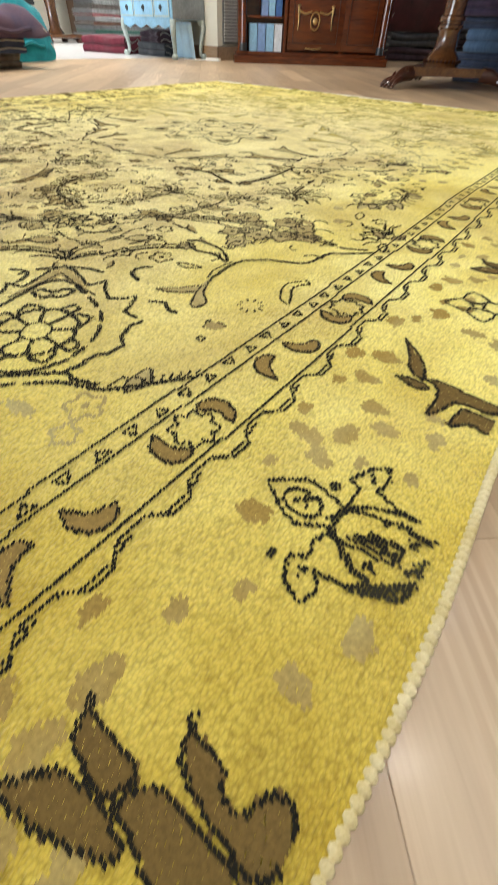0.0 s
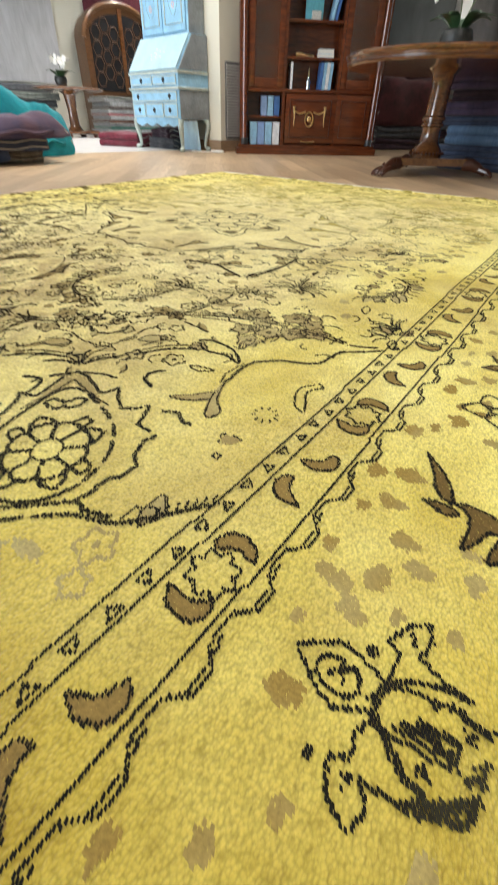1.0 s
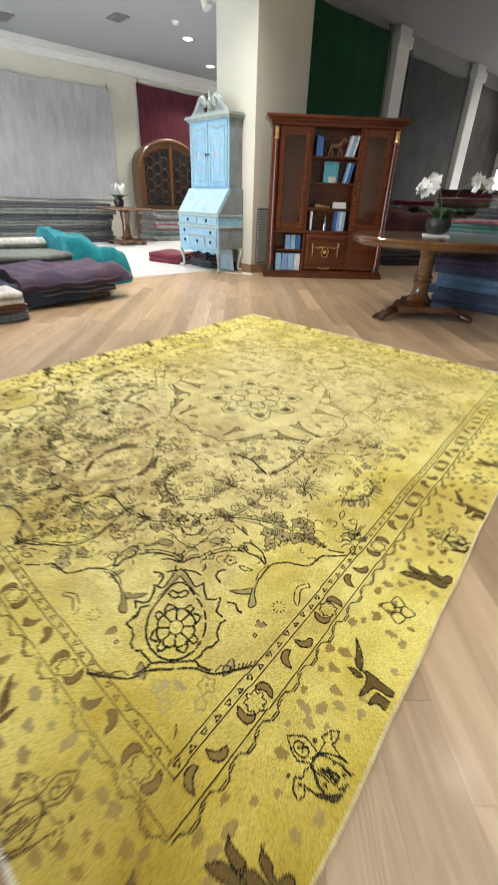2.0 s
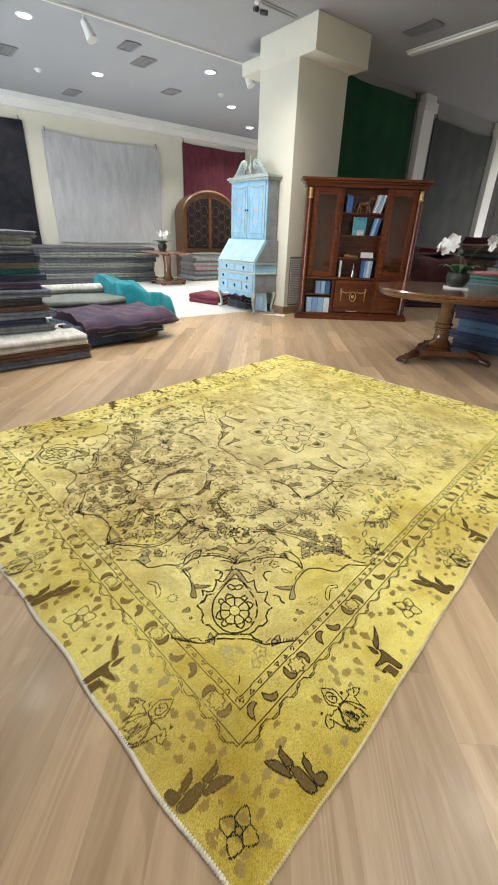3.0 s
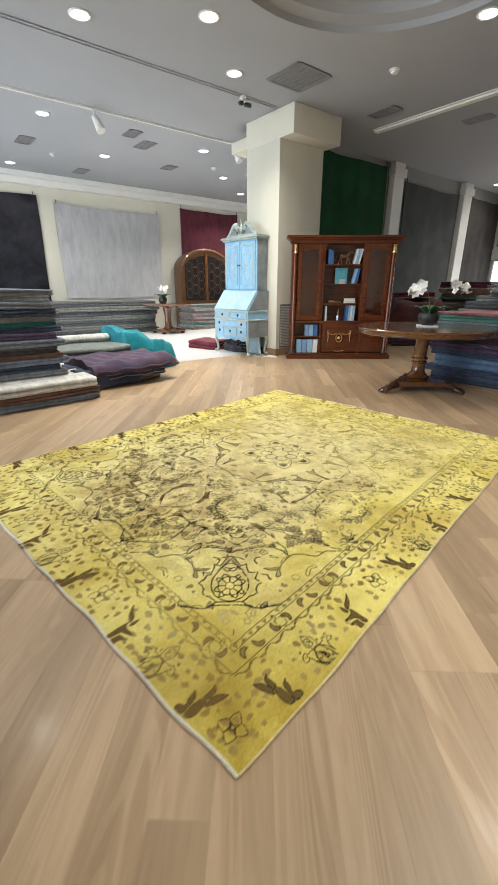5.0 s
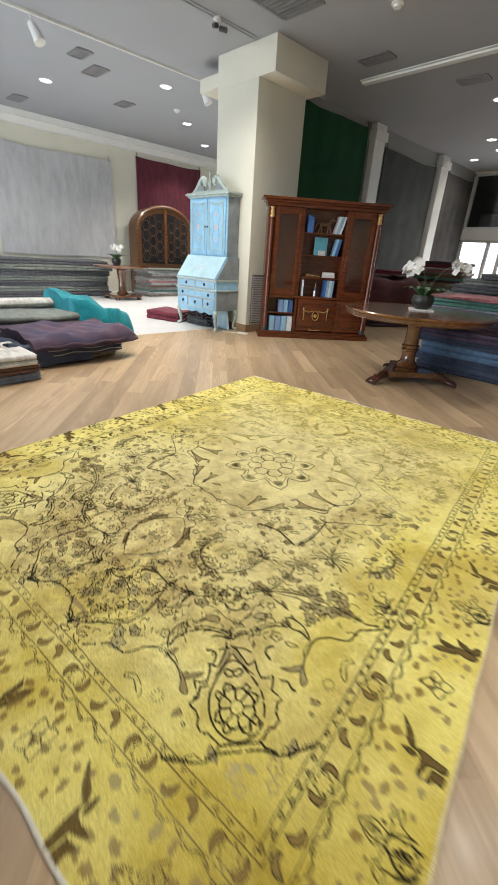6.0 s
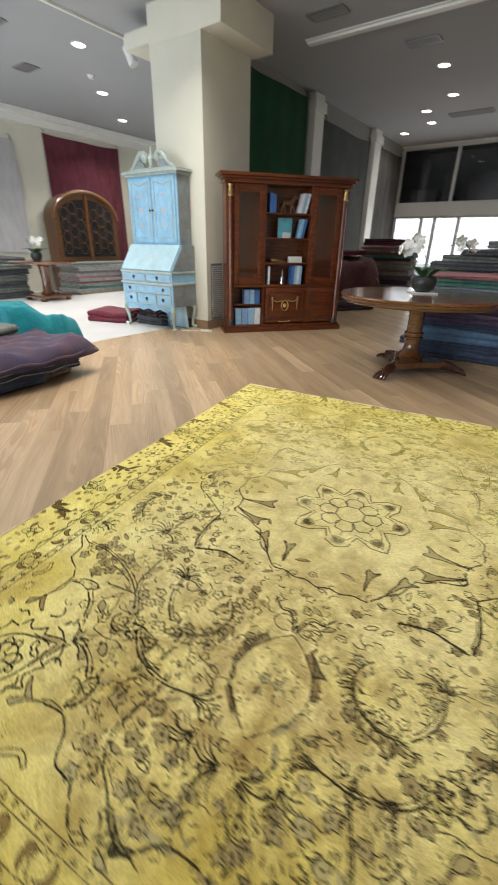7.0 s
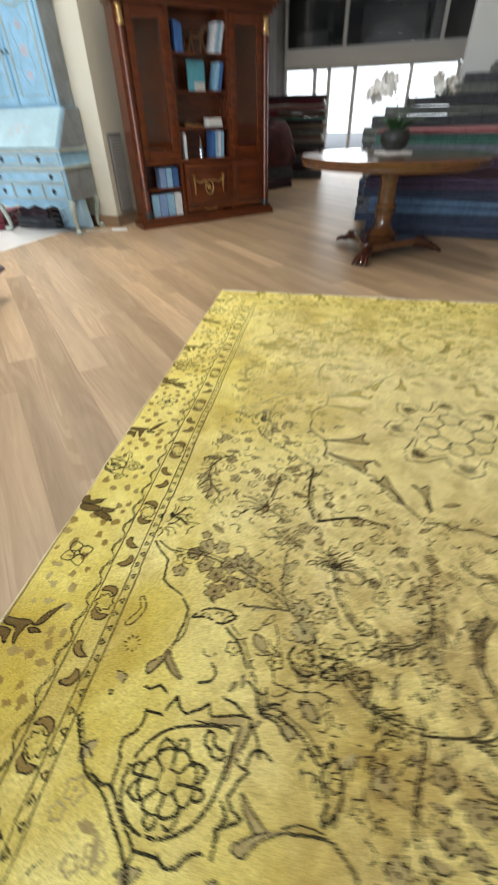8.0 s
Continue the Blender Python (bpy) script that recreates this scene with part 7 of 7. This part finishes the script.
    # worn dashes of yarn that fill the lower field
    if not far:
        for i in range(260):
            p, q = rr.uniform(0.8, MID), rr.gauss(0.62, 0.18)
            if clear(p, q):
                t = rr.gauss(1.2, 0.7)
                L = rr.uniform(0.010, 0.026)
                ink.line([(p, q), (p + L * math.cos(t), q + L * math.sin(t))], 0.0036, pl)
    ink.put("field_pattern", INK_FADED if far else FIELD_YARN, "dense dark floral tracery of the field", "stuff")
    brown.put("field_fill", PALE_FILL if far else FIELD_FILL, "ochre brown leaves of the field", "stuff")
    shade.put("pod_shade", POD_YARN, "greyed brown bands along a pod", "stuff")


draw_border()
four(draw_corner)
draw_star()
four(draw_field)

# whipped edges: a beaded cord along the long sides, a pale fringe cord at the ends
CORD = cloth("edge_cord_yarn", (0.78, 0.70, 0.44), (0.58, 0.47, 0.20), 30, 400)
WHITE_CORD = cloth("white_cord_yarn", (0.84, 0.82, 0.74), (0.72, 0.68, 0.56), 30, 400)
for k, rim in enumerate(rims):
    c, acc, last = bmesh.new(), 0.0, None
    path = [Vector((v.x, v.y, 0.0055)) for v in rim]
    pts, rad = [], []
    for a, b in zip(path, path[1:]):
        n = 14
        for i in range(n):
            pts.append(a + (b - a) * i / n)
    for i, p in enumerate(pts):
        rad.append(0.0054 if i % 3 else 0.0028)
    if k == 2:
        rad = [r * 1.4 for r in rad]
    tube(c, pts, rad, 6)
    part("edge_cord", c, WHITE_CORD if k > 1 else CORD, rug, "whipped pale yarn edge", 60)

# ---------------------------------------------------------------- oak planks
PW, PT = 0.16, radians(-40.0)
PDIR, PNOR = Vector((math.cos(PT), math.sin(PT), 0)), Vector((-math.sin(PT), math.cos(PT), 0))


def clip_poly(poly, x0, x1, y0, y1):
    for axis, lim, s in ((0, x0, 1), (0, x1, -1), (1, y0, 1), (1, y1, -1)):
        out = []
        for i in range(len(poly)):
            p, q = poly[i - 1], poly[i]
            a, b = s * (p[axis] - lim), s * (q[axis] - lim)
            if (a >= 0) != (b >= 0):
                out.append(p + (q - p) * (a / (a - b)))
            if b >= 0:
                out.append(q)
        poly = out
        if not poly:
            break
    return poly


def plank_mesh(length):
    g = 0.0001
    return mesh_of("plank", boxed(-length / 2 + g, length / 2 - g, -PW / 2 + g, PW / 2 - g, -0.012, 0.0, bevel=0.0004, seg=1), OAK_PLANK, 0)


def lay_planks():
    r = random.Random(12)
    lengths = (0.9, 1.2, 1.5, 1.8, 2.1)
    meshes = {k: plank_mesh(k) for k in lengths}
    rest = bmesh.new()
    count = 0
    for row in range(-70, 110):
        s = -16 + r.uniform(0, 2)
        while s < 16:
            k = r.choice(lengths)
            c = PDIR * (s + k / 2) + PNOR * (row * PW + 0.017)
            s += k
            inside = all(-5.86 < p.x < 5.99 and -6.99 < p.y < 14.8 for p in (c + PDIR * k / 2 + PNOR * 0.08, c + PDIR * k / 2 - PNOR * 0.08, c - PDIR * k / 2 + PNOR * 0.08, c - PDIR * k / 2 - PNOR * 0.08))
            near = -5.8 < c.x < 1.6 and -1.4 < c.y < 5.6 and not (-2.4 < c.x < -0.6 and 0.3 < c.y < 2.4)
            if inside and near and count < 300:
                ob = new("plank", meshes[k])
                ob.parent = floor
                ob.matrix_world = Matrix.Translation(c) @ pose(0, 0, 0, 0, 0, math.degrees(PT))
                count += 1
            else:
                e = 0.0005
                quad = [c + PDIR * a * (k / 2 - e) + PNOR * b * (PW / 2 - e) for a, b in ((-1, -1), (1, -1), (1, 1), (-1, 1))]
                poly = clip_poly(quad, -5.865, 5.995, -6.99, 14.84)
                if len(poly) > 2:
                    area = abs(sum(poly[i - 1].x * poly[i].y - poly[i].x * poly[i - 1].y for i in range(len(poly))))
                    if area > 1e-4:
                        vs = [rest.verts.new(p) for p in poly]
                        lo = [rest.verts.new(p - Vector((0, 0, 0.012))) for p in poly]
                        rest.faces.new(vs)
                        for i in range(len(vs)):
                            rest.faces.new((vs[i - 1], lo[i - 1], lo[i], vs[i]))
    ob = part("planks", rest, OAK_FAR, floor, "pale oak planks laid on the diagonal", 0)
    tagged(ob, kind="stuff")


def oak_far():
    m, nt, b = start("oak_plank_far")
    geo = nt.nodes.new("ShaderNodeNewGeometry")
    tc = nt.nodes.new("ShaderNodeTexCoord")
    mp = nt.nodes.new("ShaderNodeMapping")
    mp.vector_type = "POINT"
    mp.inputs["Rotation"].default_value = (0, 0, -PT)
    nt.links.new(tc.outputs["Object"], mp.inputs[0])
    mp2 = nt.nodes.new("ShaderNodeMapping")
    mp2.inputs["Scale"].default_value = (0.6, 7, 7)
    nt.links.new(mp.outputs[0], mp2.inputs[0])
    add = nt.nodes.new("ShaderNodeVectorMath")
    mul = nt.nodes.new("ShaderNodeMath")
    mul.operation = "MULTIPLY"
    mul.inputs[1].default_value = 37.0
    nt.links.new(geo.outputs["Random Per Island"], mul.inputs[0])
    nt.links.new(mp2.outputs[0], add.inputs[0])
    nt.links.new(mul.outputs[0], add.inputs[1])
    dark, light = OAK_A, OAK_B
    big, fine = noise_tex(nt, add.outputs[0], 2.2, 6, 0.62, 1.3), noise_tex(nt, add.outputs[0], 14, 3)
    col = mixed(nt, 0.28, ramp(nt, big, dark, light, 0.34, 0.66), ramp(nt, fine, dark, light, 0.35, 0.65))
    col = mixed(nt, 0.38, col, ramp(nt, geo.outputs["Random Per Island"], tone(dark, 0.9), tone(light, 1.12), 0.0, 1.0))
    col = oak_figure(nt, add.outputs[0], col)
    nt.links.new(col, b.inputs["Base Color"])
    b.inputs["Roughness"].default_value = 0.42
    b.inputs["Coat Weight"].default_value, b.inputs["Coat Roughness"].default_value = 0.04, 0.15
    bump(nt, b, fine, 0.1, 0.002)
    return m


OAK_FAR = oak_far()
lay_planks()
